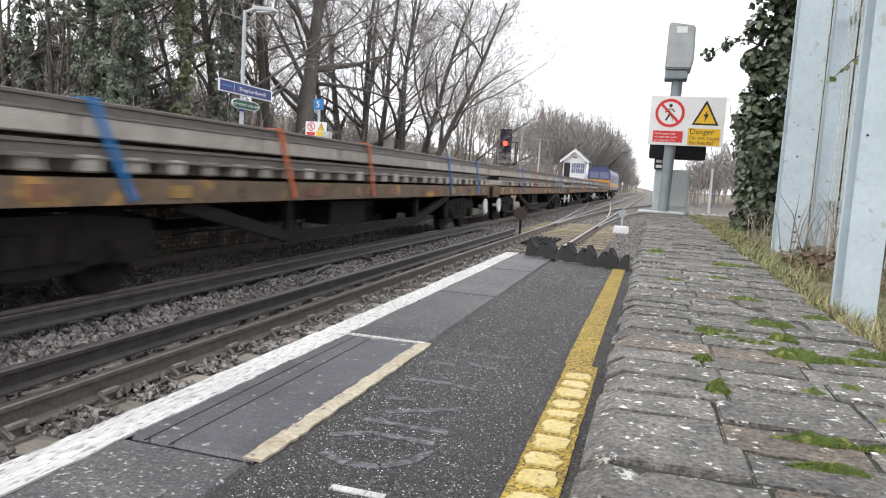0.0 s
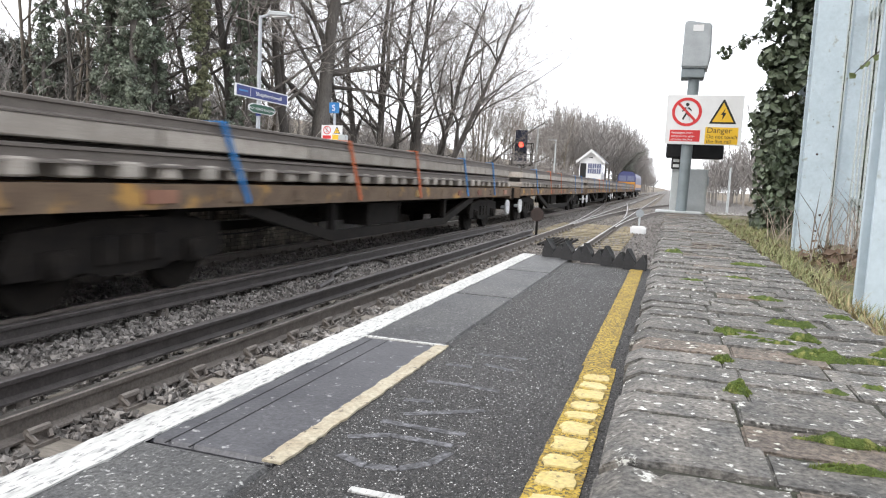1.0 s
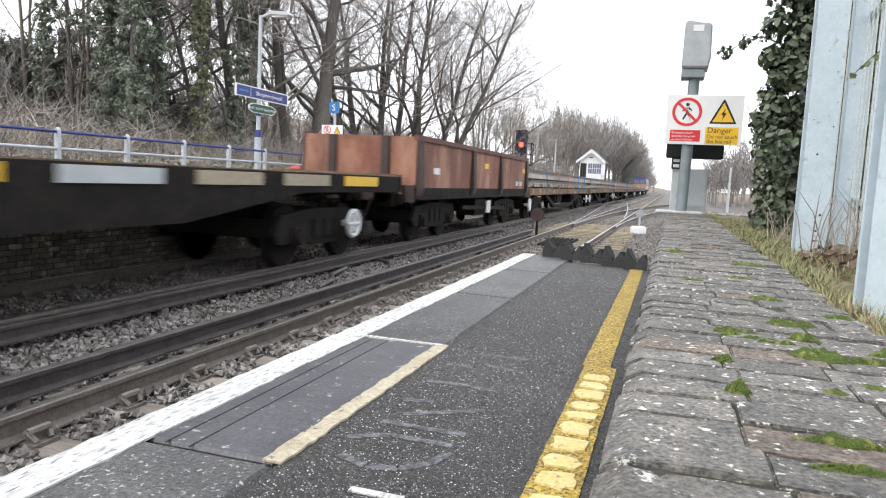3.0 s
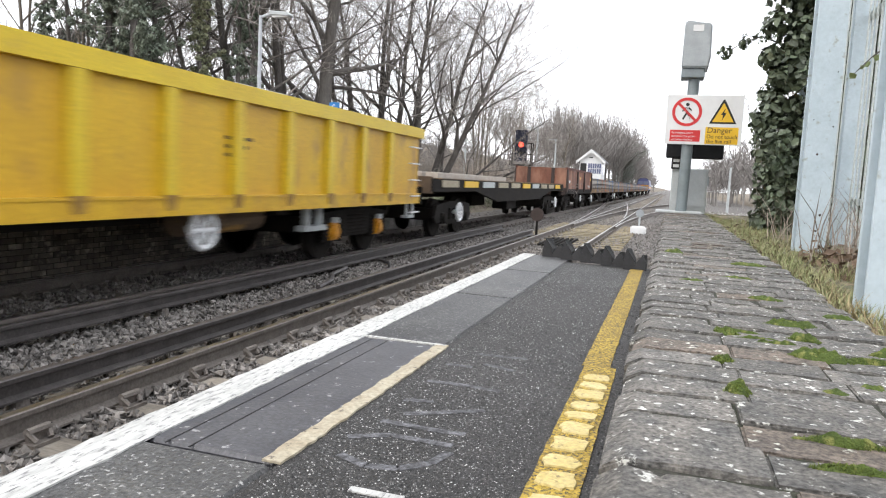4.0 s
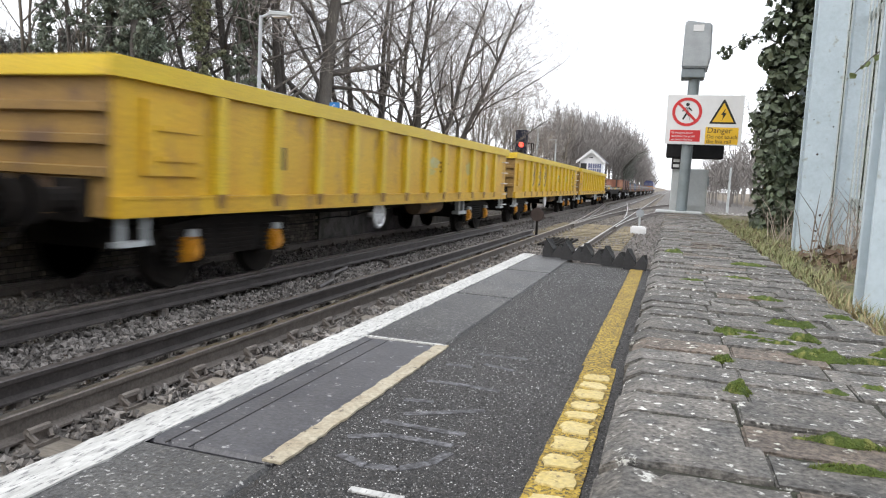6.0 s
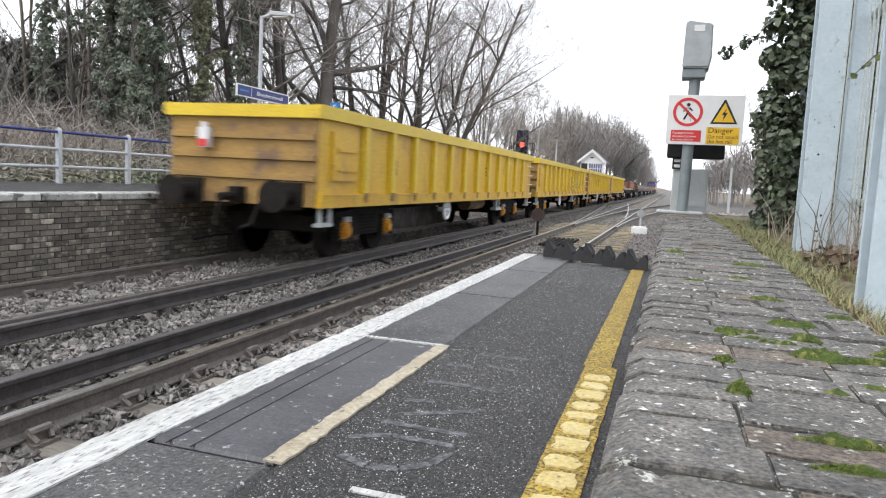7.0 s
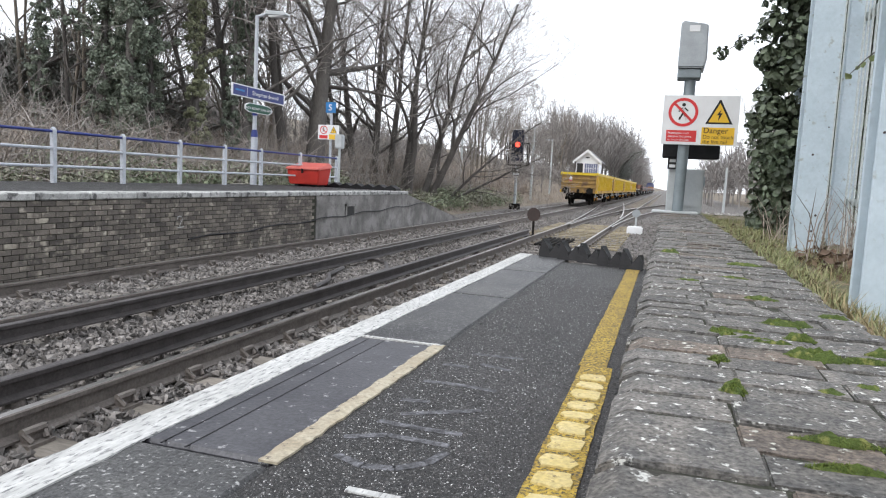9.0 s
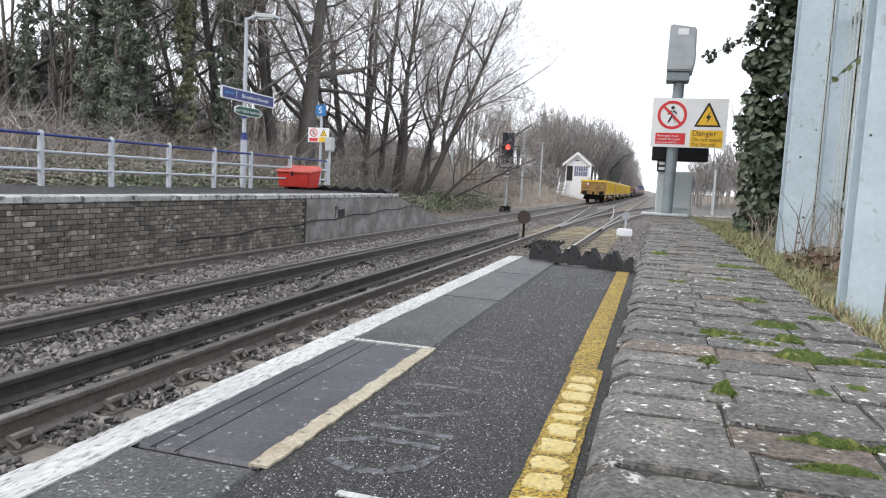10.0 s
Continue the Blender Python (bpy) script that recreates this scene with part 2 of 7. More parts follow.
M_GREY_CABINET = mat("pale_grey_cabinet", (0.5, 0.53, 0.54), (0.42, 0.45, 0.46), 0.5, scale=3, bump=0.08, grit=0.2)
M_CAMERA_GREY = mat("grey_housing", (0.37, 0.4, 0.42), (0.3, 0.325, 0.34), 0.35, 0.2, scale=4, bump=0.06, grit=0.2)
M_RUBBER = mat("black_rubber", (0.008, 0.008, 0.0095), (0.016, 0.016, 0.018), 0.5, scale=10, fine=80, bump=0.15, spec=0.25)
M_GRASS_GROUND = mat("earth_and_leaf_litter", (0.16, 0.135, 0.09), (0.11, 0.115, 0.055), 0.95, scale=2.5, fine=40, bump=0.8, dist=0.04, third=(0.22, 0.16, 0.1), third_at=0.56, scale3=9)
M_BANK = mat("bank_earth", (0.25, 0.2, 0.16), (0.17, 0.155, 0.11), 0.95, scale=0.5, fine=12, bump=0.8, dist=0.1, third=(0.32, 0.27, 0.21), third_at=0.6, scale3=2)
M_RED_LIGHT = mat("red_signal_light", (1.0, 0.07, 0.04), (1.0, 0.07, 0.04), 0.3, bump=0, emit=2.5)
M_LOCO_BLUE = mat("loco_blue_paint", (0.07, 0.08, 0.22), (0.06, 0.07, 0.17), 0.4, bump=0.03)
M_LOCO_ORANGE = mat("loco_orange_paint", (0.7, 0.33, 0.05), (0.6, 0.28, 0.05), 0.4, bump=0.03)
M_GLASS_DARK = mat("dark_window_glass", (0.04, 0.05, 0.06), None, 0.08, bump=0, spec=0.6)
M_STRAP_BLUE = mat("blue_strap_webbing", (0.03, 0.24, 0.62), None, 0.7, bump=0.1)
M_STRAP_ORANGE = mat("orange_strap_webbing", (0.8, 0.2, 0.07), None, 0.7, bump=0.1)
# ---------------------------------------------------------------- ground
PZ, BZ, FZ = 0.976, 1.046, 0.977          # near platform, brick kerb, far platform
EDGE, FAR_EDGE = -0.84, -7.68
BED = -0.19                               # ballast level between the sleepers


def ground_z(x, y):
    """Height of the ground: track bed, wooded bank beyond the far platform, verge by the fence."""
    n = noise.noise(Vector((x * 0.13, y * 0.13, 0.0)))
    if x < -9.2:
        d = -9.2 - x
        rise = 0.1 * d if d < 8 else 0.8 + (d - 8) * 0.11 if d < 40 else 4.3 + (d - 40) * 0.04
        far = max(0.0, min(1.0, (y - 60) / 60))
        return BED - 0.05 + rise * (1 + 0.25 * n) * (1 + 1.0 * far)
    if x > 5:
        return BED + min(1.0, (x - 5) * 0.1) + 0.1 * n
    return BED


gv, gf = [], []
gx = [-3000, -900, -300, -150, -90, -70, -55, -45, -38, -32, -27, -23, -20, -17.5, -15, -13, -11.5, -10, -9.2, -7.6, -5, -3, -1, 1, 3, 5, 8, 14, 25, 50, 120, 400, 3000]
gy = [-400, -120, -40, -10, 0, 5, 10, 15, 20, 25, 30, 36, 42, 50, 60, 72, 85, 100, 120, 145, 180, 230, 300, 420, 700, 1400, 4500]
for y in gy:
    for x in gx:
        gv.append((x, y, ground_z(max(-80, min(x, 80)), y)))
k = len(gx)
for j in range(len(gy) - 1):
    for i in range(k - 1):
        gf.append((j * k + i, j * k + i + 1, (j + 1) * k + i + 1, (j + 1) * k + i))
me = soup("ground", gv, gf, (M_BALLAST, M_BANK))
me.shade_smooth()
for i, poly in enumerate(me.polygons):
    c = poly.center
    poly.material_index = 0 if -9.3 < c.x < 9 else 1
ground = tagged(new("ground", me), "grey ballast track bed running to a wooded earth bank", "ground", kind="structure")


# ---------------------------------------------------------------- tracks
def rail_profile(x, top=0.0, w=0.07, foot=0.14, h=0.159):
    return [(x - foot / 2, top - h), (x + foot / 2, top - h), (x + foot / 2, top - h + 0.014), (x + 0.012, top - h + 0.034),
            (x + 0.012, top - 0.045), (x + w / 2, top - 0.034), (x + w / 2, top - 0.007), (x + w / 2 - 0.009, top),
            (x - w / 2 + 0.009, top), (x - w / 2, top - 0.007), (x - w / 2, top - 0.034), (x - 0.012, top - 0.045),
            (x - 0.012, top - h + 0.034), (x - foot / 2, top - h + 0.014)]


def rail(parent, x, y0, y1, name="rail", material=None, **kw):
    bm = bmesh.new()
    prism_y(bm, rail_profile(x, **kw), y0, y1)
    me_r = mesh_of(name, bm, (material or M_RAIL, M_RAILTOP))
    if not material:
        for poly in me_r.polygons:
            if poly.normal.z > 0.9 and poly.center.z > -0.01:
                poly.material_index = 1
    ob = new(name, me_r)
    ob.parent = parent
    return ob


def bent_rail(parent, pts, name="rail"):
    """A rail swept through (x, y) points, its head level with the others."""
    bm = bmesh.new()
    rings = []
    for i, (x, y) in enumerate(pts):
        a, b = pts[max(0, i - 1)], pts[min(len(pts) - 1, i + 1)]
        d = Vector((b[0] - a[0], b[1] - a[1], 0)).normalized()
        s = Vector((d.y, -d.x, 0))
        rings.append([bm.verts.new(Vector((x, y, 0)) + s * px + Vector((0, 0, pz))) for px, pz in rail_profile(0)])
    for r0, r1 in zip(rings, rings[1:]):
        for i in range(len(r0)):
            f = bm.faces.new((r0[i], r0[(i + 1) % len(r0)], r1[(i + 1) % len(r0)], r1[i]))
            f.material_index = 1 if i == 7 else 0
    bm.faces.new(rings[0]), bm.faces.new(rings[-1][::-1])
    return part(name, bm, (M_RAIL, M_RAILTOP), parent)


RA, RB = -3.386, -1.881          # rails of the near line
RC, RD = -5.471, -6.976          # rails of the far line
bm = bmesh.new()
box(bm, -1.3, -0.125, -0.13, 1.3, 0.125, 0.0)
soften(bm, 0.012)
SLEEPER_W = mesh_of("sleeper", bm, M_SLEEPER_W)
bm = bmesh.new()
box(bm, -1.25, -0.13, -0.13, 1.25, 0.13, 0.0)
soften(bm, 0.02)
SLEEPER_C = mesh_of("sleeper", bm, M_SLEEPER_C)
bm = bmesh.new()                 # cast chair with its spring clip
box(bm, -0.17, -0.09, 0.0, 0.17, 0.09, 0.022)
box(bm, 0.075, -0.06, 0.02, 0.115, 0.06, 0.075)
box(bm, -0.115, -0.06, 0.02, -0.075, 0.06, 0.075)
for sx in (-1, 1):
    tube(bm, (sx * 0.105, -0.075, 0.08), (sx * 0.105, 0.075, 0.08), 0.026, n=8)
    tube(bm, (sx * 0.105, -0.07, 0.08), (sx * 0.15, -0.05, 0.03), 0.017, n=6)
    tube(bm, (sx * 0.105, 0.07, 0.08), (sx * 0.15, 0.05, 0.03), 0.017, n=6)
CHAIR = mesh_of("rail_chair", bm, M_RAIL)


def track(name, xl, xr, label, me_sleeper, first, step, y_end, cond=()):
    tr = thing(name, label, "railway track", kind="structure")
    rail(tr, xl, -30, 900), rail(tr, xr, -30, 900)
    mid, rnd = (xl + xr) / 2, random.Random(3)
    y, i = first - 12 * step, 0
    while y < y_end:
        m = pose(mid + rnd.uniform(-0.03, 0.03), y, -0.181, 0, 0, rnd.uniform(-0.6, 0.6))
        piece("sleeper", me_sleeper, tr, m)
        if y < 32:
            for x in (xl, xr):
                piece("rail_chair", CHAIR, tr, pose(x, y, -0.1815))
        y += step
    bm = bmesh.new()
    while y < 240:
        box(bm, mid - 1.28, y - 0.12, -0.3, mid + 1.28, y + 0.12, -0.175)
        y += step
    far = part("far_sleepers", bm, M_SLEEPER_W, tr)
    far["kind"] = "stuff"
    for x, y0, y1 in cond:
        rail(tr, x, y0, y1, "conductor_rail", M_CONDUCTOR, top=0.06, w=0.075, foot=0.13, h=0.15)
        yy = y0 + 1.2
        bm = bmesh.new()
        tube(bm, (0, 0, -0.2), (0, 0, -0.088), 0.075, 0.06, 10)
        ins = mesh_of("insulator", bm, M_RAIL)
        while yy < min(y1, 60):
            piece("insulator", ins, tr, pose(x, yy, 0))
            yy += 2.82
    return tr


near_track = track("near_track", RA, RB, "running rails on weathered timber sleepers in ballast", SLEEPER_W, 2.97, 0.705, 60, [(-3.8, -12, 20.5)])
far_track = track("far_track", RD, RC, "running rails on concrete sleepers in ballast", SLEEPER_C, 2.6, 0.7, 60, [(-5.04, -12, 22.0)])

# ---------------------------------------------------------------- near platform
platform = thing("near_platform", "dark asphalt platform with a worn white edge line", "platform", kind="structure")
bm = bmesh.new()
box(bm, -0.53, -14, BED - 0.1, -0.02, 4.02, PZ)
part("asphalt_surface", bm, M_ASPHALT, platform, "dark wet asphalt with pale chippings")
bm = bmesh.new()
box(bm, EDGE + 0.06, -14, BED - 0.1, -0.53, 4.3, PZ - 0.06)
part("platform_wall", bm, M_RENDER, platform)
bm = bmesh.new()
slab_y = [0.90 - 0.86 * i for i in range(17)][::-1] + [1.74, 2.6, 3.46, 4.3]
for y0, y1 in zip(slab_y, slab_y[1:]):
    bm = bmesh.new()
    box(bm, EDGE, y0 + 0.006, PZ - 0.06, -0.536, y1 - 0.006, PZ + 0.001)
    soften(bm, 0.006)
    part("coping_slab", bm, M_SLAB_SMOOTH if y0 == 0.9 else M_SLAB, platform, "dark grey coping slab with worn surface")


def lay(name, parent, material, x0, y0, x1, y1, z, label="", wob=0.0, seg=1, seed=1):
    """A thin painted strip with uneven edges, 4 mm thick."""
    rnd, bm = random.Random(seed), bmesh.new()
    cols = []
    for i in range(seg + 1):
        y = y0 + (y1 - y0) * i / seg
        a, b = x0 + rnd.uniform(-wob, wob), x1 + rnd.uniform(-wob, wob)
        cols.append([bm.verts.new(p) for p in ((a, y, z), (b, y, z), (b, y, z + 0.004), (a, y, z + 0.004))])
    for p, q in zip(cols, cols[1:]):
        for i in range(4):
            bm.faces.new((p[i], p[(i + 1) % 4], q[(i + 1) % 4], q[i]))
    bm.faces.new(cols[0][::-1]), bm.faces.new(cols[-1])
    return part(name, bm, material, parent, label)


lay("white_edge_line", platform, M_WHITE_LINE, EDGE + 0.002, -14, EDGE + 0.078, 4.3, PZ, "worn white edge line", 0.003, 420)
lay("yellow_line", platform, M_YELLOW_LINE, -0.172, 1.72, -0.106, 3.98, PZ - 0.001, "gritty yellow painted line", 0.0015, 60)
lay("yellow_line", platform, M_YELLOW_LINE, -0.166, -6, -0.09, 1.72, PZ - 0.001, "gritty yellow painted line", 0.0015, 220, 4)
M_YELLOW_PATCH = mat("thick_yellow_paint", (0.6, 0.47, 0.17), (0.68, 0.56, 0.27), 0.6, scale=14, fine=110, bump=0.5, dist=0.004, third=(0.2, 0.15, 0.07), third_at=0.63, scale3=60, soft3=0.04)
rnd = random.Random(11)
y = -0.5
while y < 1.66:                       # flakes of newer paint left on the line
    ln = rnd.uniform(0.045, 0.085)
    bm = bmesh.new()
    ring = []
    for i in range(14):
        a = 2 * math.pi * i / 14
        s = 1 + rnd.uniform(-0.24, 0.1)
        ex = abs(math.cos(a)) ** 0.55 * math.copysign(1, math.cos(a)) * 0.031 * s
        ey = abs(math.sin(a)) ** 0.55 * math.copysign(1, math.sin(a)) * ln * 0.47 * s
        ring.append((ex, ey))
    top = [bm.verts.new((-0.128 + ex * 0.96, y + ln / 2 + ey * 0.96, PZ + 0.0065)) for ex, ey in ring]
    low = [bm.verts.new((-0.128 + ex, y + ln / 2 + ey, PZ + 0.001)) for ex, ey in ring]
    bm.faces.new(top)
    for i in range(14):
        bm.faces.new((low[i], low[(i + 1) % 14], top[(i + 1) % 14], top[i]))
    part("paint_flake", bm, M_YELLOW_PATCH, platform, "pale thick yellow paint flake")
    y += ln + rnd.uniform(0.006, 0.022)
lay("cream_line", platform, M_CREAM_LINE, -0.556, 0.9, -0.522, 1.74, PZ + 0.0005, "rough cream painted line", 0.0028, 50, 7)
bm = bmesh.new()
beam(bm, (-0.765, 1.735, PZ + 0.002), (-0.53, 1.735, PZ + 0.002), 0.012, 0.006)
part("cream_line", bm, M_WHITE_LINE, platform, "thin pale painted line")
for x in (-0.735, -0.69):             # grooves cut along the patched slab
    bm = bmesh.new()
    box(bm, x, 0.9, PZ + 0.0005, x + 0.003, 1.72, PZ + 0.0016)
    part("groove", bm, M_RUBBER, platform)
# a white block mark at the camera's foot and the ghost of worn lettering
bm = bmesh.new()
box(bm, -0.395, 0.86, PZ, -0.315, 0.875, PZ + 0.0022)
part("painted_mark", bm, M_WHITE_LINE, platform, "worn white painted bar")
M_GHOST = mat("faded_paint", (0.25, 0.25, 0.27), (0.075, 0.075, 0.08), 0.7, scale=55, fine=170, bump=0.8, dist=0.005, grit=0.9)


def ghost(pts, w):
    bm = bmesh.new()
    for a, b in zip(pts, pts[1:]):
        beam(bm, (*a, PZ + 0.0003), (*b, PZ + 0.0003), w, 0.002)
    part("faded_mark", bm, M_GHOST, platform, "faded grey ghost of painted marking")


for worn in (
    [(-0.463, 0.973), (-0.408, 0.95), (-0.359, 0.96), (-0.321, 1.0), (-0.306, 1.053)],
    [(-0.484, 1.047), (-0.421, 1.085), (-0.31, 1.082)],
    [(-0.463, 1.144), (-0.381, 1.139), (-0.305, 1.141)],
    [(-0.439, 1.195), (-0.376, 1.235), (-0.306, 1.28)],
    [(-0.47, 1.275), (-0.413, 1.286)],
    [(-0.472, 1.418), (-0.393, 1.424), (-0.309, 1.415)],
    [(-0.477, 1.571), (-0.413, 1.573)],
    [(-0.393, 1.616), (-0.315, 1.587)],
    [(-0.441, 1.702), (-0.309, 1.713)]):
    ghost(worn, 0.017)

# black rubber anti-trespass guard across the platform's end
guard = thing("trespass_guard", "black rubber spiked anti-trespass guard", "guard", (0, 0, 0))
gx0, gx1, gy0 = -0.71, -0.09, 4.33
n_sp = 5
for i in range(n_sp):
    a, b = gx0 + (gx1 - gx0) * i / n_sp, gx0 + (gx1 - gx0) * (i + 1) / n_sp
    yo = gy0 - 0.40 * (i + 0.5) / n_sp
    bm = bmesh.new()
    for ja, jb, apex, hh in ((a, a + (b - a) * 0.5, 0.22, 0.112), (a + (b - a) * 0.5, b, 0.6, 0.082)):
        base = [bm.verts.new(p) for p in ((ja, yo - 0.06, PZ), (jb, yo - 0.06, PZ), (jb, yo + 0.11, PZ), (ja, yo + 0.11, PZ))]
        mx = ja + (jb - ja) * apex
        t0, t1 = bm.verts.new((mx, yo - 0.03, PZ + hh)), bm.verts.new((mx + 0.02, yo + 0.08, PZ + hh * 0.93))
        lo0 = bm.verts.new((jb, yo - 0.05, PZ + hh * 0.42))
        lo1 = bm.verts.new((jb, yo + 0.1, PZ + hh * 0.42))
        hi0 = bm.verts.new((ja, yo - 0.05, PZ + hh * 0.36))
        hi1 = bm.verts.new((ja, yo + 0.1, PZ + hh * 0.36))
        for f in ((base[0], base[1], lo0, t0, hi0), (base[3], hi1, t1, lo1, base[2]), (hi0, t0, t1, hi1), (t0, lo0, lo1, t1),
                  (base[0], hi0, hi1, base[3]), (base[1], base[2], lo1, lo0), (base[0], base[3], base[2], base[1])):
            bm.faces.new(f)
    part("spiked_block", bm, M_RUBBER, guard)

# ---------------------------------------------------------------- far platform
fp = thing("far_platform", "brick-faced platform with pale stone coping", "platform", kind="structure")
bm = bmesh.new()
prism_x(bm, [(-30, BED - 0.2), (27.2, BED - 0.2), (27.2, BED), (20.6, FZ - 0.1), (-30, FZ - 0.1)], -11.6, FAR_EDGE - 0.045)
part("platform_core", bm, M_RENDER, fp)
bm = bmesh.new()
prism_x(bm, [(20.6, FZ - 0.1), (20.6, FZ - 0.005), (-30, FZ - 0.005), (-30, FZ - 0.1)], -11.6, FAR_EDGE - 0.42)
part("platform_surface", bm, M_ASPHALT, fp, "grey asphalt surface")
y = -2.0
while y < 20.55:
    bm = bmesh.new()
    box(bm, FAR_EDGE - 0.42, y + 0.006, FZ - 0.1, FAR_EDGE + 0.03, min(y + 0.9, 20.6) - 0.006, FZ)
    soften(bm, 0.015)
    part("coping_stone", bm, M_COPING, fp)
    y += 0.9
bm = bmesh.new()                    # rendered end of the wall
prism_x(bm, [(14.6, BED - 0.1), (27.0, BED - 0.1), (20.6, FZ - 0.1), (14.6, FZ - 0.1)], FAR_EDGE - 0.05, FAR_EDGE + 0.012)
part("rendered_wall", bm, M_RENDER, fp, "dark stained cement render")
bm = bmesh.new()                    # wall drain: a frame, and a black plate for the hole's shade
box(bm, FAR_EDGE + 0.0, 16.12, 0.36, FAR_EDGE + 0.02, 16.72, 0.66)
box(bm, FAR_EDGE + 0.018, 16.12, 0.36, FAR_EDGE + 0.04, 16.2, 0.66)
box(bm, FAR_EDGE + 0.018, 16.64, 0.36, FAR_EDGE + 0.04, 16.72, 0.66)
box(bm, FAR_EDGE + 0.018, 16.12, 0.60, FAR_EDGE + 0.04, 16.72, 0.66)
part("drain_frame", bm, M_RENDER, fp)
bm = bmesh.new()
box(bm, FAR_EDGE + 0.018, 16.22, 0.37, FAR_EDGE + 0.024, 16.62, 0.6)
part("drain_hole", bm, M_SIGN_BLACK, fp)
bm = bmesh.new()                    # black cable along the wall
pts = [(10.0 + 0.6 * i, 0.18 + 0.02 * i + 0.03 * math.sin(i * 1.7)) for i in range(24)]
for (ya, za), (yb, zb) in zip(pts, pts[1:]):
    tube(bm, (FAR_EDGE + 0.04, ya, za), (FAR_EDGE + 0.04, yb, zb), 0.014, n=5)
part("wall_cable", bm, M_RUBBER, fp)

# ---------------------------------------------------------------- brick kerb beside the platform
kerb = thing("brick_path", "raised path of weathered grey bricks with lichen", "path", kind="structure")
bm = bmesh.new()
box(bm, -0.025, -14, BED, 0.57, 12.4, BZ - 0.03)
box(bm, 0.0, -14, BZ - 0.03, 0.56, 12.38, BZ - 0.0065)
part("mortar_bed", bm, M_MORTAR, kerb)

# a chalked curl on the far platform's wall
bm = bmesh.new()
arc = [(9.82 + 0.06 * math.cos(a), 0.53 + 0.05 * math.sin(a)) for a in [math.pi - i * math.pi * 1.35 / 9 for i in range(10)]] + [(9.82, 0.43), (9.82, 0.4)]
for (ya, za), (yb, zb) in zip(arc, arc[1:]):
    tube(bm, (FAR_EDGE - 0.002, ya, za), (FAR_EDGE - 0.002, yb, zb), 0.011, n=5)
beam(bm, (FAR_EDGE - 0.002, 9.75, 0.39), (FAR_EDGE - 0.002, 9.92, 0.395), 0.014, 0.018)
part("chalk_mark", bm, M_WHITE_LINE, fp, "curled white chalk mark")
# ---------------------------------------------------------------- the train
MID = (RC + RD) / 2                  # centre of the far line
SPEED = 21.7
train = []                           # (thing, y of its origin at the start)

bm = bmesh.new()                     # wheelset: tread, flange, axle
for s in (-1, 1):
    tube(bm, (s * 0.68, 0, 0.46), (s * 0.82, 0, 0.46), 0.46, 0.455, 28)
    tube(bm, (s * 0.68, 0, 0.46), (s * 0.712, 0, 0.46), 0.487, 0.487, 28)
    tube(bm, (s * 0.82, 0, 0.46), (s * 0.835, 0, 0.46), 0.36, 0.36, 20)
tube(bm, (-1.05, 0, 0.46), (1.05, 0, 0.46), 0.08, n=10)
WHEELSET = mesh_of("wheelset", bm, M_BLACK_STEEL)


def side_frame_mesh(kind):
    bm = bmesh.new()
    if kind == "plate":              # pressed plate bogie with slots
        prism_x(bm, [(-1.55, 0.5), (-1.45, 0.36), (-0.6, 0.36), (-0.4, 0.3), (0.4, 0.3), (0.6, 0.36), (1.45, 0.36), (1.55, 0.5), (1.4, 0.78), (0.5, 0.86), (-0.5, 0.86), (-1.4, 0.78)], 0.93, 1.02)
        for y in (-0.35, 0.0, 0.35):
            box(bm, 1.02, y - 0.12, 0.42, 1.06, y + 0.12, 0.7)
    else:                            # cast frame with coil springs
        prism_x(bm, [(-1.3, 0.62), (-0.62, 0.62), (-0.5, 0.36), (0.5, 0.36), (0.62, 0.62), (1.3, 0.62), (1.3, 0.76), (0.45, 0.84), (-0.45, 0.84), (-1.3, 0.76)], 0.93, 1.03)
        for y in (-0.28, -0.1, 0.1, 0.28):
            for k in range(6):
                tube(bm, (1.0, y, 0.40 + k * 0.06), (1.0, y, 0.43 + k * 0.06), 0.075, n=8)
    return mesh_of("side_frame", bm, M_BLACK_STEEL)


SIDE_CAST, SIDE_PLATE = side_frame_mesh("cast"), side_frame_mesh("plate")
bm = bmesh.new()
box(bm, 0.95, -0.13, 0.33, 1.1, 0.13, 0.62)
soften(bm, 0.03, 2)
tube(bm, (1.1, 0, 0.46), (1.13, 0, 0.46), 0.1, 0.09, 12)
AXLEBOX_Y = mesh_of("axle_box", bm, mat("axlebox_orange_paint", (0.75, 0.33, 0.015), (0.6, 0.25, 0.02), 0.5, scale=5, bump=0.1))
bm = bmesh.new()
tube(bm, (1.06, 0, 0.62), (1.06, 0, 0.7), 0.085, 0.07, 12)
AXLE_CAP = mesh_of("damper_cap", bm, M_GREY_CABINET)
bm = bmesh.new()
tube(bm, (1.03, 0, 0.46), (1.12, 0, 0.46), 0.14, 0.11, 14)
box(bm, 0.96, -0.16, 0.33, 1.06, 0.16, 0.6)
AXLEBOX_B = mesh_of("axle_box", bm, M_BLACK_STEEL)
bm = bmesh.new()                     # springs round the axle box
for k in range(7):
    tube(bm, (1.0, 0, 0.30 + k * 0.06), (1.0, 0, 0.335 + k * 0.06), 0.09, n=8)
    tube(bm, (1.0, 0, 0.33 + k * 0.06), (1.0, 0, 0.36 + k * 0.06), 0.06, n=6)
AXLE_SPRING = mesh_of("coil_spring", bm, M_BLACK_STEEL)


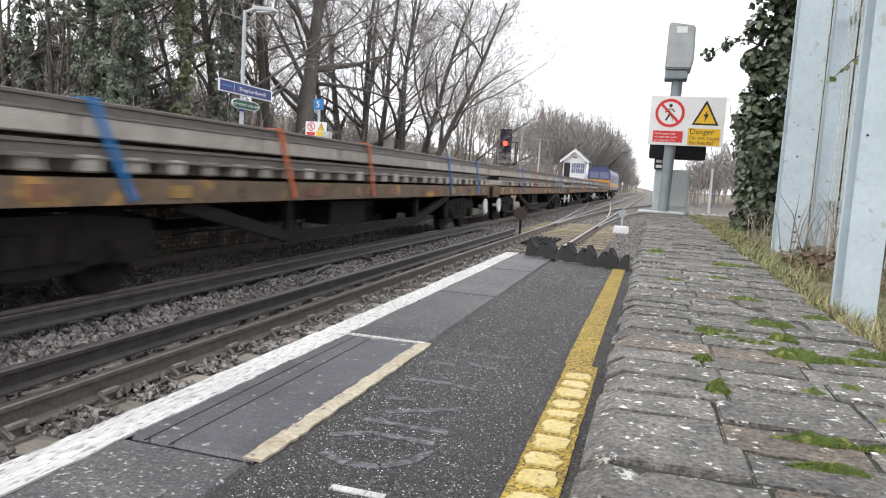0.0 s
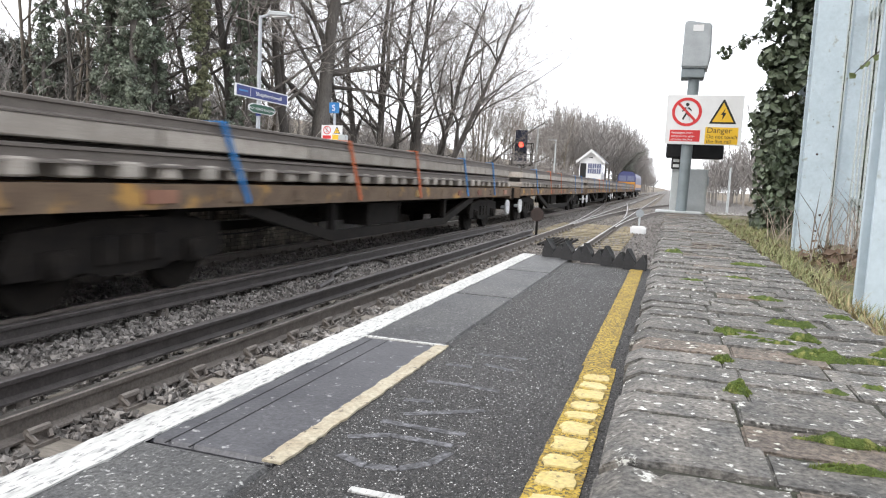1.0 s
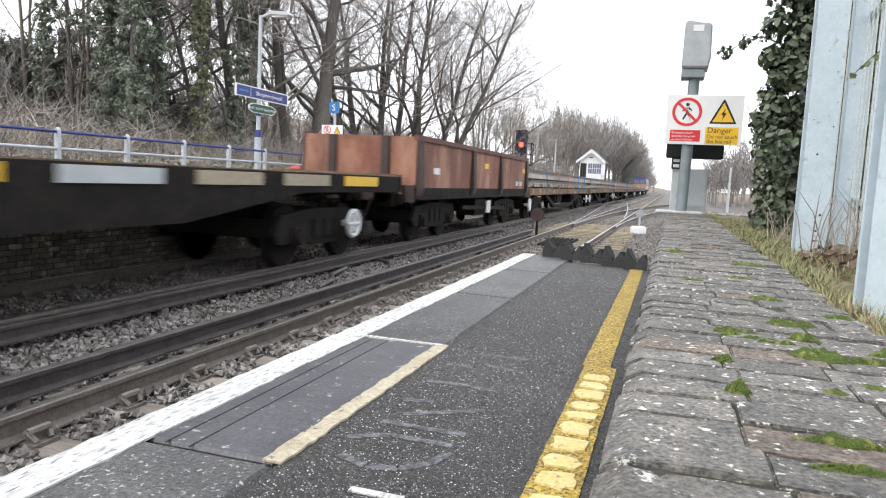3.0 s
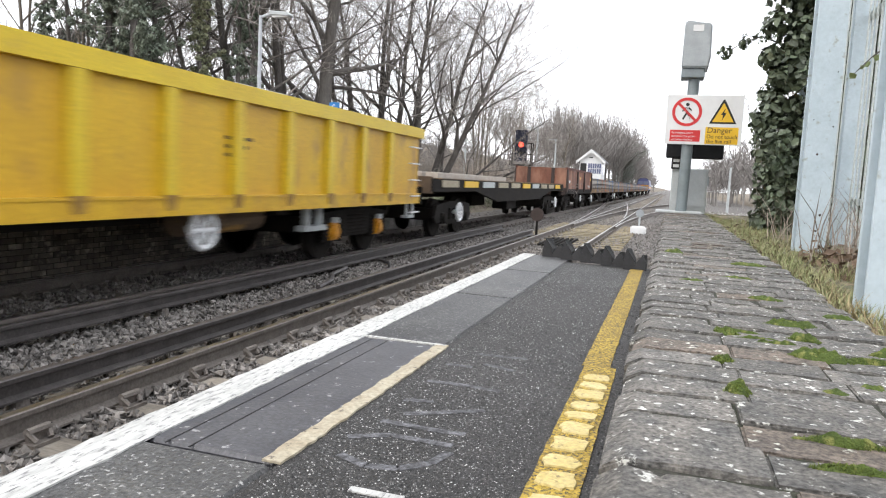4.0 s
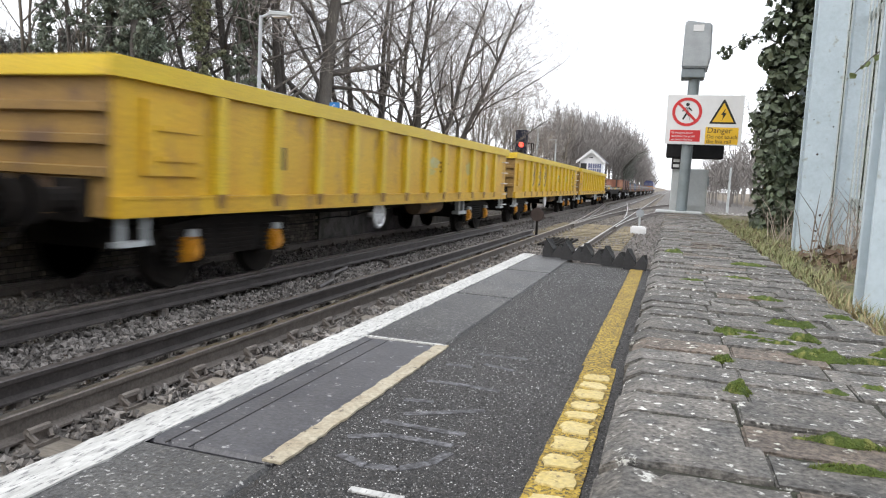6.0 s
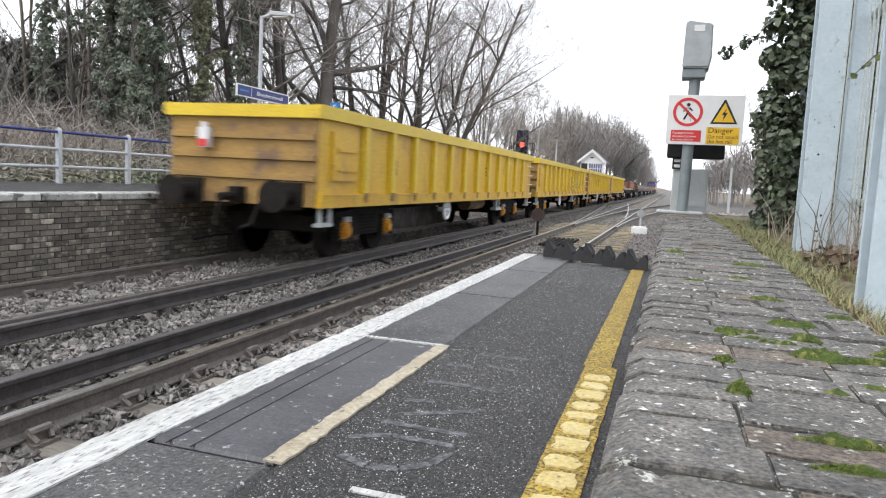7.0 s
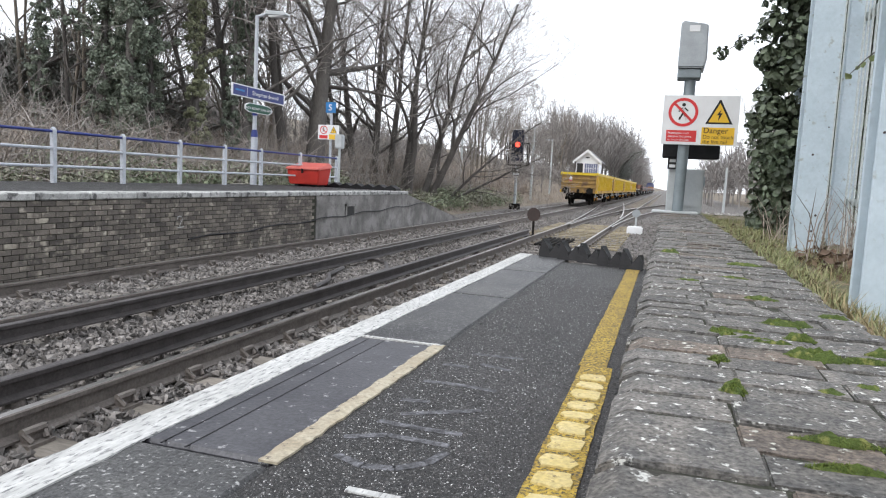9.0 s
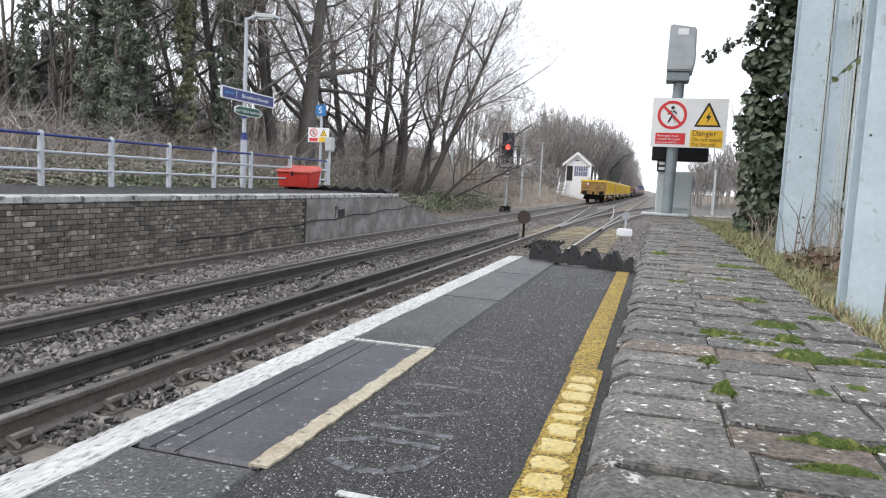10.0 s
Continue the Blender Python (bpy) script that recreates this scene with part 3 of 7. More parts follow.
def bogie(parent, y, kind="cast", half=0.9):
    bg = new("bogie")
    bg.parent = parent
    bg.location = (0, y, 0)
    for s in (-1, 1):
        piece("wheelset", WHEELSET, bg, pose(0, s * half, 0))
    flip = pose(0, 0, 0, 0, 0, 180)
    piece("side_frame", SIDE_PLATE if kind == "plate" else SIDE_CAST, bg, pose(0, 0, 0))
    piece("side_frame", SIDE_PLATE if kind == "plate" else SIDE_CAST, bg, flip)
    for s in (-1, 1):
        if kind == "cast":
            piece("axle_box", AXLEBOX_Y, bg, pose(0, s * half, 0))["label"] = "orange axle box cover"
            piece("damper_cap", AXLE_CAP, bg, pose(0, s * half, 0))
            piece("coil_spring", AXLE_SPRING, bg, pose(0, s * half - 0.25, 0))
            piece("coil_spring", AXLE_SPRING, bg, pose(0, s * half + 0.25, 0))
        else:
            piece("axle_box", AXLEBOX_B, bg, pose(0, s * half, 0))
        piece("axle_box", AXLEBOX_B, bg, flip @ pose(0, s * half, 0))
    bm = bmesh.new()
    box(bm, -0.95, -0.25, 0.42, 0.95, 0.25, 0.86)
    part("bolster", bm, M_BLACK_STEEL, bg)
    for s in (-1, 1):
        bm = bmesh.new()
        box(bm, -0.93, s * half * 1.45 - 0.07, 0.45, 0.93, s * half * 1.45 + 0.07, 0.7)
        part("headstock_bar", bm, M_BLACK_STEEL, bg)
    return bg


def buffers(parent, y, s, gap=0.5, z=1.05):
    """Two buffers, a drawhook and brake pipes at the end y, pointing to s."""
    for x in (-0.87, 0.87):
        bm = bmesh.new()
        box(bm, x - 0.2, min(y, y + s * 0.06), z - 0.2, x + 0.2, max(y, y + s * 0.06), z + 0.2)
        tube(bm, (x, y, z), (x, y + s * gap * 0.6, z), 0.13, 0.11, 12)
        tube(bm, (x, y + s * gap * 0.6, z), (x, y + s * (gap * 0.9), z), 0.085, n=10)
        tube(bm, (x, y + s * gap * 0.86, z), (x, y + s * gap * 0.95, z), 0.22, 0.235, 18)
        part("buffer", bm, M_BLACK_STEEL, parent)
    bm = bmesh.new()
    tube(bm, (0, y, z - 0.02), (0, y + s * gap, z - 0.05), 0.06, n=8)
    box(bm, -0.09, min(y, y + s * 0.2), z - 0.14, 0.09, max(y, y + s * 0.2), z + 0.1)
    for x in (-0.35, 0.35):
        tube(bm, (x, y, z - 0.1), (x * 0.9, y + s * 0.2, z - 0.45), 0.03, n=6)
        tube(bm, (x * 0.9, y + s * 0.2, z - 0.45), (x * 0.6, y + s * 0.3, z - 0.5), 0.03, n=6)
    part("drawgear", bm, M_BLACK_STEEL, parent)


def handwheel(parent, y, x=1.22, z=0.62, r=0.21):
    """A white-rimmed brake hand wheel on the wagon's side."""
    bm = bmesh.new()
    n = 22
    for i in range(n):
        a, b = 2 * math.pi * i / n, 2 * math.pi * (i + 1) / n
        tube(bm, (x, y + r * math.cos(a), z + r * math.sin(a)), (x, y + r * math.cos(b), z + r * math.sin(b)), 0.038, n=6, caps=False)
    for i in range(3):
        a = math.pi * i / 3
        tube(bm, (x, y - r * math.cos(a), z - r * math.sin(a)), (x, y + r * math.cos(a), z + r * math.sin(a)), 0.026, n=6)
    tube(bm, (x - 0.2, y, z), (x + 0.03, y, z), 0.05, n=8)
    part("hand_wheel", bm, M_WHITE_PAINT, parent, "white brake hand wheel")


def yellow_wagon(y_mid, n):
    """Bogie box wagon: ribbed sides, deep rim, sill, open top."""
    w = thing("box_wagon", "yellow steel bogie box wagon with ribbed sides", "freight wagon", (MID, y_mid, 0), "yellow box wagons")
    train.append((w, y_mid))
    hl, hw, z0, z1 = 8.15, 1.27, 1.05, 2.22
    for s in (-1, 1):                # tub of plates with a floor, open above
        bm = bmesh.new()
        box(bm, min(s * hw, s * (hw - 0.05)), -hl, z0, max(s * hw, s * (hw - 0.05)), hl, z1)
        part("side_plate", bm, M_YELLOW, w)
        bm = bmesh.new()
        box(bm, -hw + 0.05, min(s * hl, s * (hl - 0.05)), z0, hw - 0.05, max(s * hl, s * (hl - 0.05)), z1)
        part("end_wall", bm, M_YELLOW, w)
    bm = bmesh.new()
    box(bm, -hw + 0.05, -hl + 0.05, z0, hw - 0.05, hl - 0.05, z0 + 0.08)
    part("floor_plate", bm, M_YELLOW, w)
    for s in (-1, 1):
        bm = bmesh.new()
        a, b = sorted((s * (hw - 0.07), s * (hw + 0.085)))
        prism_y(bm, [(a, z1 - 0.015), (b, z1 - 0.015), (b, z1 + 0.15), ((b - s * 0.0) if s > 0 else b - 0.04, z1 + 0.18), (a + (0.04 if s < 0 else 0), z1 + 0.18), (a, z1 + 0.15)], -hl - 0.05, hl + 0.05)
        part("top_rail", bm, M_YELLOW_RIM, w, "deep yellow top rim")
        bm = bmesh.new()
        a, b = sorted((s * (hw - 0.04), s * (hw + 0.07)))
        box(bm, a, -hl, 0.89, b, hl, 1.08)
        box(bm, a - (0.0 if s > 0 else 0.012), -hl, 1.068, b + (0.012 if s > 0 else 0), hl, 1.095)
        part("sill", bm, M_YELLOW, w)
    ribs = [-6.55 + 13.1 * i / 11 for i in range(12)]
    for s in (-1, 1):
        for y in ribs:               # tapered ribs down to a foot on the sill
            bm = bmesh.new()
            x0 = s * hw
            prof = [(x0, 1.1), (x0 + s * 0.085, 1.1), (x0 + s * 0.085, z1 - 0.02), (x0, z1 - 0.02)]
            prism_y(bm, prof, y - 0.085, y + 0.085)
            part("rib", bm, M_YELLOW_RIM, w)
            bm = bmesh.new()
            v = [bm.verts.new(p) for p in ((x0 + s * 0.07, y - 0.1, 1.11), (x0 + s * 0.07, y + 0.1, 1.11), (x0 + s * 0.09, y + 0.1, 1.11), (x0 + s * 0.09, y - 0.1, 1.11),
                                           (x0 + s * 0.07, y - 0.05, 0.95), (x0 + s * 0.07, y + 0.05, 0.95), (x0 + s * 0.082, y + 0.05, 0.95), (x0 + s * 0.082, y - 0.05, 0.95))]
            for f in ((0, 1, 2, 3), (7, 6, 5, 4), (0, 4, 5, 1), (1, 5, 6, 2), (2, 6, 7, 3), (3, 7, 4, 0)):
                bm.faces.new([v[i] for i in f])
            part("rib_foot", bm, M_YELLOW_WORN_SHADED, w)
    for e in (-1, 1):                # ends: three level ribs and dirty plating
        y = e * hl
        for z in (1.32, 1.62, 1.92):
            bm = bmesh.new()
            prism_x(bm, [(y, z - 0.06), (y + e * 0.09, z - 0.04), (y + e * 0.09, z + 0.04), (y, z + 0.06)], -hw + 0.02, hw - 0.02)
            part("end_rib", bm, M_YELLOW_END, w)
        bm = bmesh.new()
        a, b = sorted((y + e * 0.004, y + e * 0.03))
        box(bm, -hw - 0.002, a, 1.1, hw + 0.002, b, z1)
        part("end_plate", bm, M_YELLOW_END, w, "dirty yellow end plating")
        bm = bmesh.new()
        a, b = sorted((y - e * 0.02, y + e * 0.12))
        box(bm, -hw - 0.08, a, z1 - 0.02, hw + 0.08, b, z1 + 0.165)
        part("end_rail", bm, M_YELLOW_RIM, w)
        bm = bmesh.new()
        a, b = sorted((y - e * 0.3, y + e * 0.05))
        box(bm, -hw + 0.02, a, 0.9, hw - 0.02, b, 1.12)
        part("headstock", bm, M_YELLOW_END, w)
        buffers(w, y + e * 0.05, e, 0.55)
        for k in range(5 if e > 0 else 0):           # rungs by the leading corner
            bm = bmesh.new()
            z = 0.72 + k * 0.32
            ya, yb = sorted((y - e * 0.1, y - e * 0.55))
            tube(bm, (hw + 0.1, ya, z), (hw + 0.1, yb, z), 0.014, n=6)
            tube(bm, (hw + 0.1, ya, z), (hw + 0.02, ya, z), 0.014, n=6)
            tube(bm, (hw + 0.1, yb, z), (hw + 0.02, yb, z), 0.014, n=6)
            part("ladder_rung", bm, M_WHITE_PAINT, w, "white ladder rung")
        bm = bmesh.new()             # footstep below the corner
        box(bm, hw - 0.05, min(y - e * 0.12, y - e * 0.5), 0.62, hw + 0.0, min(y - e * 0.12, y - e * 0.5) + 0.05, 1.0)
        box(bm, hw - 0.05, max(y - e * 0.12, y - e * 0.5) - 0.05, 0.62, hw + 0.0, max(y - e * 0.12, y - e * 0.5), 1.0)
        box(bm, hw - 0.12, min(y - e * 0.12, y - e * 0.5), 0.6, hw + 0.02, max(y - e * 0.12, y - e * 0.5), 0.65)
        part("footstep", bm, M_GREY_CABINET, w, "pale grey footstep")
    bm = bmesh.new()                 # recessed locker and ladder panel at one end
    box(bm, hw, -7.75, 1.3, hw + 0.05, -6.9, 2.05)
    box(bm, hw + 0.05, -7.6, 1.45, hw + 0.075, -7.0, 1.5)
    box(bm, hw + 0.05, -7.6, 1.75, hw + 0.075, -7.0, 1.8)
    part("locker", bm, M_YELLOW, w)
    bm = bmesh.new()
    box(bm, -0.45, -7.4, 0.72, 0.45, 7.4, 1.1)
    box(bm, -1.0, -2.0, 0.75, -0.5, 1.4, 1.0)
    for y in (-3.2, 3.2):
        box(bm, -1.1, y - 0.12, 0.8, 1.1, y + 0.12, 1.1)
    part("underframe", bm, M_BLACK_STEEL, w)
    bm = bmesh.new()                 # air tank and brake gear
    tube(bm, (0.75, 1.4, 0.78), (0.75, 3.0, 0.78), 0.2, n=14)
    part("air_tank", bm, M_RUST, w)
    bm = bmesh.new()
    box(bm, 0.95, 4.0, 0.55, 1.05, 4.1, 1.0)
    box(bm, 0.95, 4.4, 0.55, 1.05, 4.5, 1.0)
    box(bm, 0.9, 3.9, 0.52, 1.08, 4.6, 0.6)
    part("brake_gear", bm, M_GREY_CABINET, w)
    handwheel(w, 1.3 if n == 0 else -1.65, z=0.7)
    bogie(w, -5.8), bogie(w, 5.8)
    bm = bmesh.new()                 # data panels
    box(bm, hw + 0.001, -5.35, 1.42, hw + 0.012, -5.05, 1.72)
    part("data_panel", bm, M_SIGN_BLACK, w, "small black data panel")
    for k in range(3):
        bm = bmesh.new()
        box(bm, hw + 0.001, 1.6, 1.75 - k * 0.1, hw + 0.006, 2.15 - 0.1 * k, 1.79 - k * 0.1)
        part("lettering_bar", bm, M_BROWN_DARK, w)
    if n == 1:                       # sprayed rings on three panels
        for yc, rz in ((-4.9, 0.36), (-3.6, 0.36), (-2.3, 0.36)):
            bm = bmesh.new()
            for q in range(20):
                a, b = 2 * math.pi * q / 20, 2 * math.pi * (q + 1) / 20
                tube(bm, (hw + 0.002, yc + 0.32 * math.cos(a), 1.7 + 0.4 * math.sin(a)), (hw + 0.002, yc + 0.32 * math.cos(b), 1.7 + 0.4 * math.sin(b)), 0.018, n=5, caps=False)
            ring_ob = part("graffiti_ring", bm, M_SPRAY, w, "blue-grey sprayed ring")
            for zc, ln in ((1.86, 0.2), (1.74, 0.26), (1.66, 0.12), (1.4, 0.14)):
                bm = bmesh.new()
                beam(bm, (hw + 0.002, yc - ln, zc), (hw + 0.002, yc + ln * 0.8, zc - 0.03), 0.01, 0.045)
                part("graffiti_stroke", bm, M_SPRAY, ring_ob)
    if n in (1, 2):                  # faded sprayed patches
        for yc, zc, a, b in ((5.6, 1.72, 0.32, 0.2), (1.2, 1.75, 0.35, 0.12), (1.0, 1.55, 0.3, 0.07), (4.0, 1.7, 0.28, 0.16)):
            bm = bmesh.new()
            pts = [(yc + a * math.cos(q * 0.45) * (1 + 0.2 * math.sin(q * 2.3)), zc + b * math.sin(q * 0.45) * (1 + 0.2 * math.cos(q * 3.1))) for q in range(14)]
            prism_x(bm, pts, hw + 0.0005, hw + 0.003)
            part("graffiti_patch", bm, M_SPRAY_PALE, w, "faded pale green-blue spray patch")
    return w


M_SPRAY = mat("spray_paint", (0.16, 0.17, 0.2), (0.2, 0.2, 0.16), 0.6, scale=8, bump=0)
M_SPRAY_PALE = mat("faded_spray_paint", (0.55, 0.55, 0.3), (0.6, 0.5, 0.12), 0.55, scale=5, bump=0)
for i in range(4):
    yellow_wagon(-73.1 - 8.25 - 17.7 * i, i)
last = train[-1][0]
bm = bmesh.new()                     # tail lamp on the last wagon
box(bm, -0.68, -8.35, 1.72, -0.5, -8.25, 2.02)
tube(bm, (-0.59, -8.3, 2.02), (-0.59, -8.3, 2.1), 0.05, n=8)
part("tail_lamp", bm, M_WHITE_PAINT, last, "white tail lamp with a red lens")
bm = bmesh.new()
box(bm, -0.67, -8.362, 1.73, -0.51, -8.352, 1.84)
part("tail_lens", bm, M_SIGN_RED, last, "red tail lamp lens")


def flat_base(w, hl, deck, trussed=True, wheels=(-9.4, 9.4)):
    """Deck, side sills, trussing, bogies and buffers of a flat wagon."""
    hw = 1.26
    bm = bmesh.new()
    box(bm, -hw + 0.03, -hl, deck - 0.1, hw - 0.03, hl, deck)
    part("deck", bm, M_RUST, w)
    for s in (-1, 1):
        bm = bmesh.new()
        a, b = sorted((s * (hw - 0.09), s * hw))
        if trussed:
            box(bm, a, -hl, deck - 0.26, b, hl, deck - 0.015)
        else:
            prism_x(bm, [(-hl, deck - 0.3), (-hl * 0.62, deck - 0.3), (-hl * 0.36, deck - 0.62), (hl * 0.36, deck - 0.62), (hl * 0.62, deck - 0.3), (hl, deck - 0.3), (hl, deck - 0.015), (-hl, deck - 0.015)], a, b)
        part("side_sill", bm, M_RUST if trussed else M_BLACK_STEEL, w)
        if trussed:
            bm = bmesh.new()
            x = s * 1.12
            beam(bm, (x, -5.4, deck - 0.28), (x, -2.9, 0.42), 0.1, 0.16)
            beam(bm, (x, -2.95, 0.42), (x, 2.95, 0.42), 0.1, 0.16)
            beam(bm, (x, 2.9, 0.42), (x, 5.4, deck - 0.28), 0.1, 0.16)
            for y in (-2.9, 2.9):
                box(bm, x - 0.05, y - 0.06, 0.4, x + 0.05, y + 0.06, deck - 0.2)
            part("truss", bm, M_BLACK_STEEL, w)
    for e in (-1, 1):
        bm = bmesh.new()
        a, b = sorted((e * (hl - 0.12), e * (hl + 0.03)))
        box(bm, -hw, a, deck - 0.34, hw, b, deck + 0.03)
        part("headstock", bm, M_RUST, w)
        buffers(w, e * (hl + 0.03), e, 0.5, 1.02)
    bm = bmesh.new()
    box(bm, -0.3, -hl + 0.2, deck - 0.4, 0.3, hl - 0.2, deck - 0.1)
    box(bm, 0.5, -1.2, 0.5, 1.0, 0.3, 0.9)
    box(bm, -1.0, -0.2, 0.5, -0.5, 1.6, 0.9)
    tube(bm, (-0.8, -0.6, 0.7), (-0.8, -2.0, 0.7), 0.2, n=10)
    part("underframe", bm, M_BLACK_STEEL, w)
    bogie(w, -hl + 2.6, "plate", 0.95), bogie(w, hl - 2.6, "plate", 0.95)
    for y in wheels:
        handwheel(w, y, z=0.6)


bm = bmesh.new()
box(bm, -1.25, -0.14, 0, 1.25, 0.14, 0.165)
soften(bm, 0.02)
LOAD_SLEEPER = mesh_of("sleeper", bm, M_PANEL_C)


def panel_wagon(y_mid, seed, straps):
    """Flat wagon with two layers of track panels strapped on it."""
    rnd = random.Random(seed)
    hl, deck = 9.75, 1.22
    w = thing("flat_wagon", "rusty flat wagon loaded with two layers of track panels", "freight wagon", (MID, y_mid, 0), "flat wagons with track panels")
    train.append((w, y_mid))
    flat_base(w, hl, deck)
    y = -9.3
    while y < 9.35:
        piece("load_sleeper", LOAD_SLEEPER, w, pose(rnd.uniform(-0.03, 0.03), y, deck + 0.045))
        y += 0.62
    for x in (-0.75, 0.75):
        for zt, nm in ((1.59, "lower_load_rail"), (1.965, "upper_load_rail")):
            bm = bmesh.new()
            prism_y(bm, rail_profile(x, zt), -9.5, 9.5)
            part(nm, bm, M_RAIL, w, "dark rusty rail")
    for x in (-1.2, 1.2):            # packing rails along the deck's sides
        bm = bmesh.new()
        prism_y(bm, rail_profile(x, 1.545, foot=0.12), -9.4, 9.4)
        part("side_rail", bm, M_RAIL, w)
        bm = bmesh.new()
        prism_y(bm, rail_profile(x, 1.93, foot=0.12, h=0.15), -9.4, 9.4)
        part("side_rail", bm, M_RAIL, w)
    y = -9.4
    while y < 9.0:                   # upper layer: long concrete bearers laid end to end
        ln = min(rnd.choice((2.4, 3.1, 4.6)), 9.4 - y)
        bm = bmesh.new()
        box(bm, -1.25, y + 0.02, 1.59, 1.25, y + ln - 0.03, 1.785)
        soften(bm, 0.015)
        part("bearer", bm, M_PANEL_C, w, "pale grey concrete bearer")
        y += ln
    for k in range(12):              # pockets and patches on the sill
        bm = bmesh.new()
        yy = -9.0 + k * 1.6 + rnd.uniform(-0.2, 0.2)
        box(bm, 1.255, yy, 1.02, 1.275, yy + rnd.uniform(0.2, 0.5), 1.16)
        part("stake_pocket", bm, rnd.choice((M_RUST, M_BROWN, M_YELLOW_END)), w)
    for yy, m, sl in straps:
        bm = bmesh.new()
        for a, b in (((1.29, yy, 1.0), (1.275, yy + sl, 1.6)), ((1.275, yy + sl, 1.6), (1.26, yy + sl * 1.5, 1.945)), ((1.26, yy + sl * 1.5, 1.945), (-1.26, yy + sl * 1.5, 1.945))):
            d = Vector(b) - Vector(a)
            beam(bm, a, b, 0.012 if abs(d.x) < 1 else 0.08, 0.08 if abs(d.x) < 1 else 0.012)
        part("strap", bm, m, w, "blue ratchet strap" if m is M_STRAP_BLUE else "orange ratchet strap")
    return w


GAPS = [85.05, 64.22, 43.39, 22.56, 1.73, -19.1, -39.93]
for i in range(6):
    shift = random.Random(40 + i).uniform(-0.9, 0.9) if i != 3 else -1.0
    panel_wagon((GAPS[i] + GAPS[i + 1]) / 2, 20 + i, [(-5.3 + shift, M_STRAP_BLUE, -0.35), (-2.0 + shift, M_STRAP_ORANGE, -0.3), (1.0 + shift, M_STRAP_ORANGE, -0.2), (4.3 - shift, M_STRAP_BLUE, -0.3), (7.2 - shift, M_STRAP_BLUE, -0.25)])


def brown_wagon(y_mid):
    w = thing("open_wagon", "rust-brown open wagon with dark side stanchions", "freight wagon", (MID, y_mid, 0))
    train.append((w, y_mid))
    hl, hw, z0, z1 = 5.75, 1.27, 1.2, 2.235
    for s in (-1, 1):
        bm = bmesh.new()
        box(bm, min(s * hw, s * (hw - 0.06)), -hl, z0, max(s * hw, s * (hw - 0.06)), hl, z1)
        part("side_plate", bm, M_BROWN, w, "scratched rust-brown steel side")
        bm = bmesh.new()
        box(bm, -hw + 0.06, min(s * hl, s * (hl - 0.06)), z0, hw - 0.06, max(s * hl, s * (hl - 0.06)), z1)
        part("end_wall", bm, M_BROWN, w)
    bm = bmesh.new()
    box(bm, -hw + 0.06, -hl + 0.06, z0, hw - 0.06, hl - 0.06, z0 + 0.08)
    part("floor_plate", bm, M_BROWN, w)
    for s in (-1, 1):
        bm = bmesh.new()
        a, b = sorted((s * (hw - 0.07), s * (hw + 0.05)))
        box(bm, a, -hl, z1 - 0.07, b, hl, z1 + 0.035)
        part("top_rail", bm, M_BROWN_RIM, w, "dark red-brown top rail")
        for y in (-5.6, -1.47, 1.68, 5.6):
            bm = bmesh.new()
            prism_y(bm, [(s * hw, 0.95), (s * (hw + 0.07), 1.05), (s * (hw + 0.11), 1.2), (s * (hw + 0.06), z1 - 0.07), (s * hw, z1 - 0.07)], y - 0.13, y + 0.13)
            part("stanchion", bm, M_BROWN_DARK, w)
        bm = bmesh.new()
        a, b = sorted((s * (hw - 0.05), s * (hw + 0.02)))
        box(bm, a, -hl, 0.95, b, hl, 1.2)
        part("sill", bm, M_BLACK_STEEL, w)
    for e in (-1, 1):
        bm = bmesh.new()
        box(bm, -hw, min(e * hl, e * (hl + 0.08)), 0.9, hw, max(e * hl, e * (hl + 0.08)), 1.25)
        for x in (-0.6, 0.6):
            box(bm, x - 0.08, min(e * hl, e * (hl + 0.07)), 1.25, x + 0.08, max(e * hl, e * (hl + 0.07)), z1)
        part("headstock", bm, M_BROWN_DARK, w)
        buffers(w, e * (hl + 0.08), e, 0.4)
    bm = bmesh.new()
    box(bm, -0.4, -5.2, 0.7, 0.4, 5.2, 1.15)
    box(bm, 0.7, -0.6, 0.45, 1.15, 0.6, 0.9)
    part("underframe", bm, M_BLACK_STEEL, w)
    for y in (0.2, 0.42):            # white brake lever guide
        bm = bmesh.new()
        box(bm, 1.28, y - 0.07, 0.52, 1.32, y + 0.07, 0.86)
        part("lever_guide", bm, M_WHITE_PAINT, w, "white painted brake lever guide")
    bm = bmesh.new()
    beam(bm, (1.25, -2.2, 0.72), (1.25, 2.5, 0.6), 0.05, 0.1)
    part("brake_lever", bm, M_BLACK_STEEL, w)
    for y0, z, c in ((-0.2, 1.75, M_SIGN_YELLOW), (4.0, 1.3, M_GREY_CABINET), (4.6, 1.3, M_GREY_CABINET), (-4.6, 1.5, M_SIGN_WHITE), (5.05, 1.75, M_SIGN_YELLOW)):
        bm = bmesh.new()
        box(bm, hw + 0.001, y0, z, hw + 0.008, y0 + 0.4, z + 0.14)
        part("data_plate", bm, c, w)
    bogie(w, -3.6, "plate", 0.95), bogie(w, 3.6, "plate", 0.95)
    return w


M_BROWN_RIM = mat("oxide_red_rim", (0.15, 0.055, 0.042), (0.11, 0.045, 0.036), 0.7, scale=3, bump=0.1)
brown_wagon(-45.85)


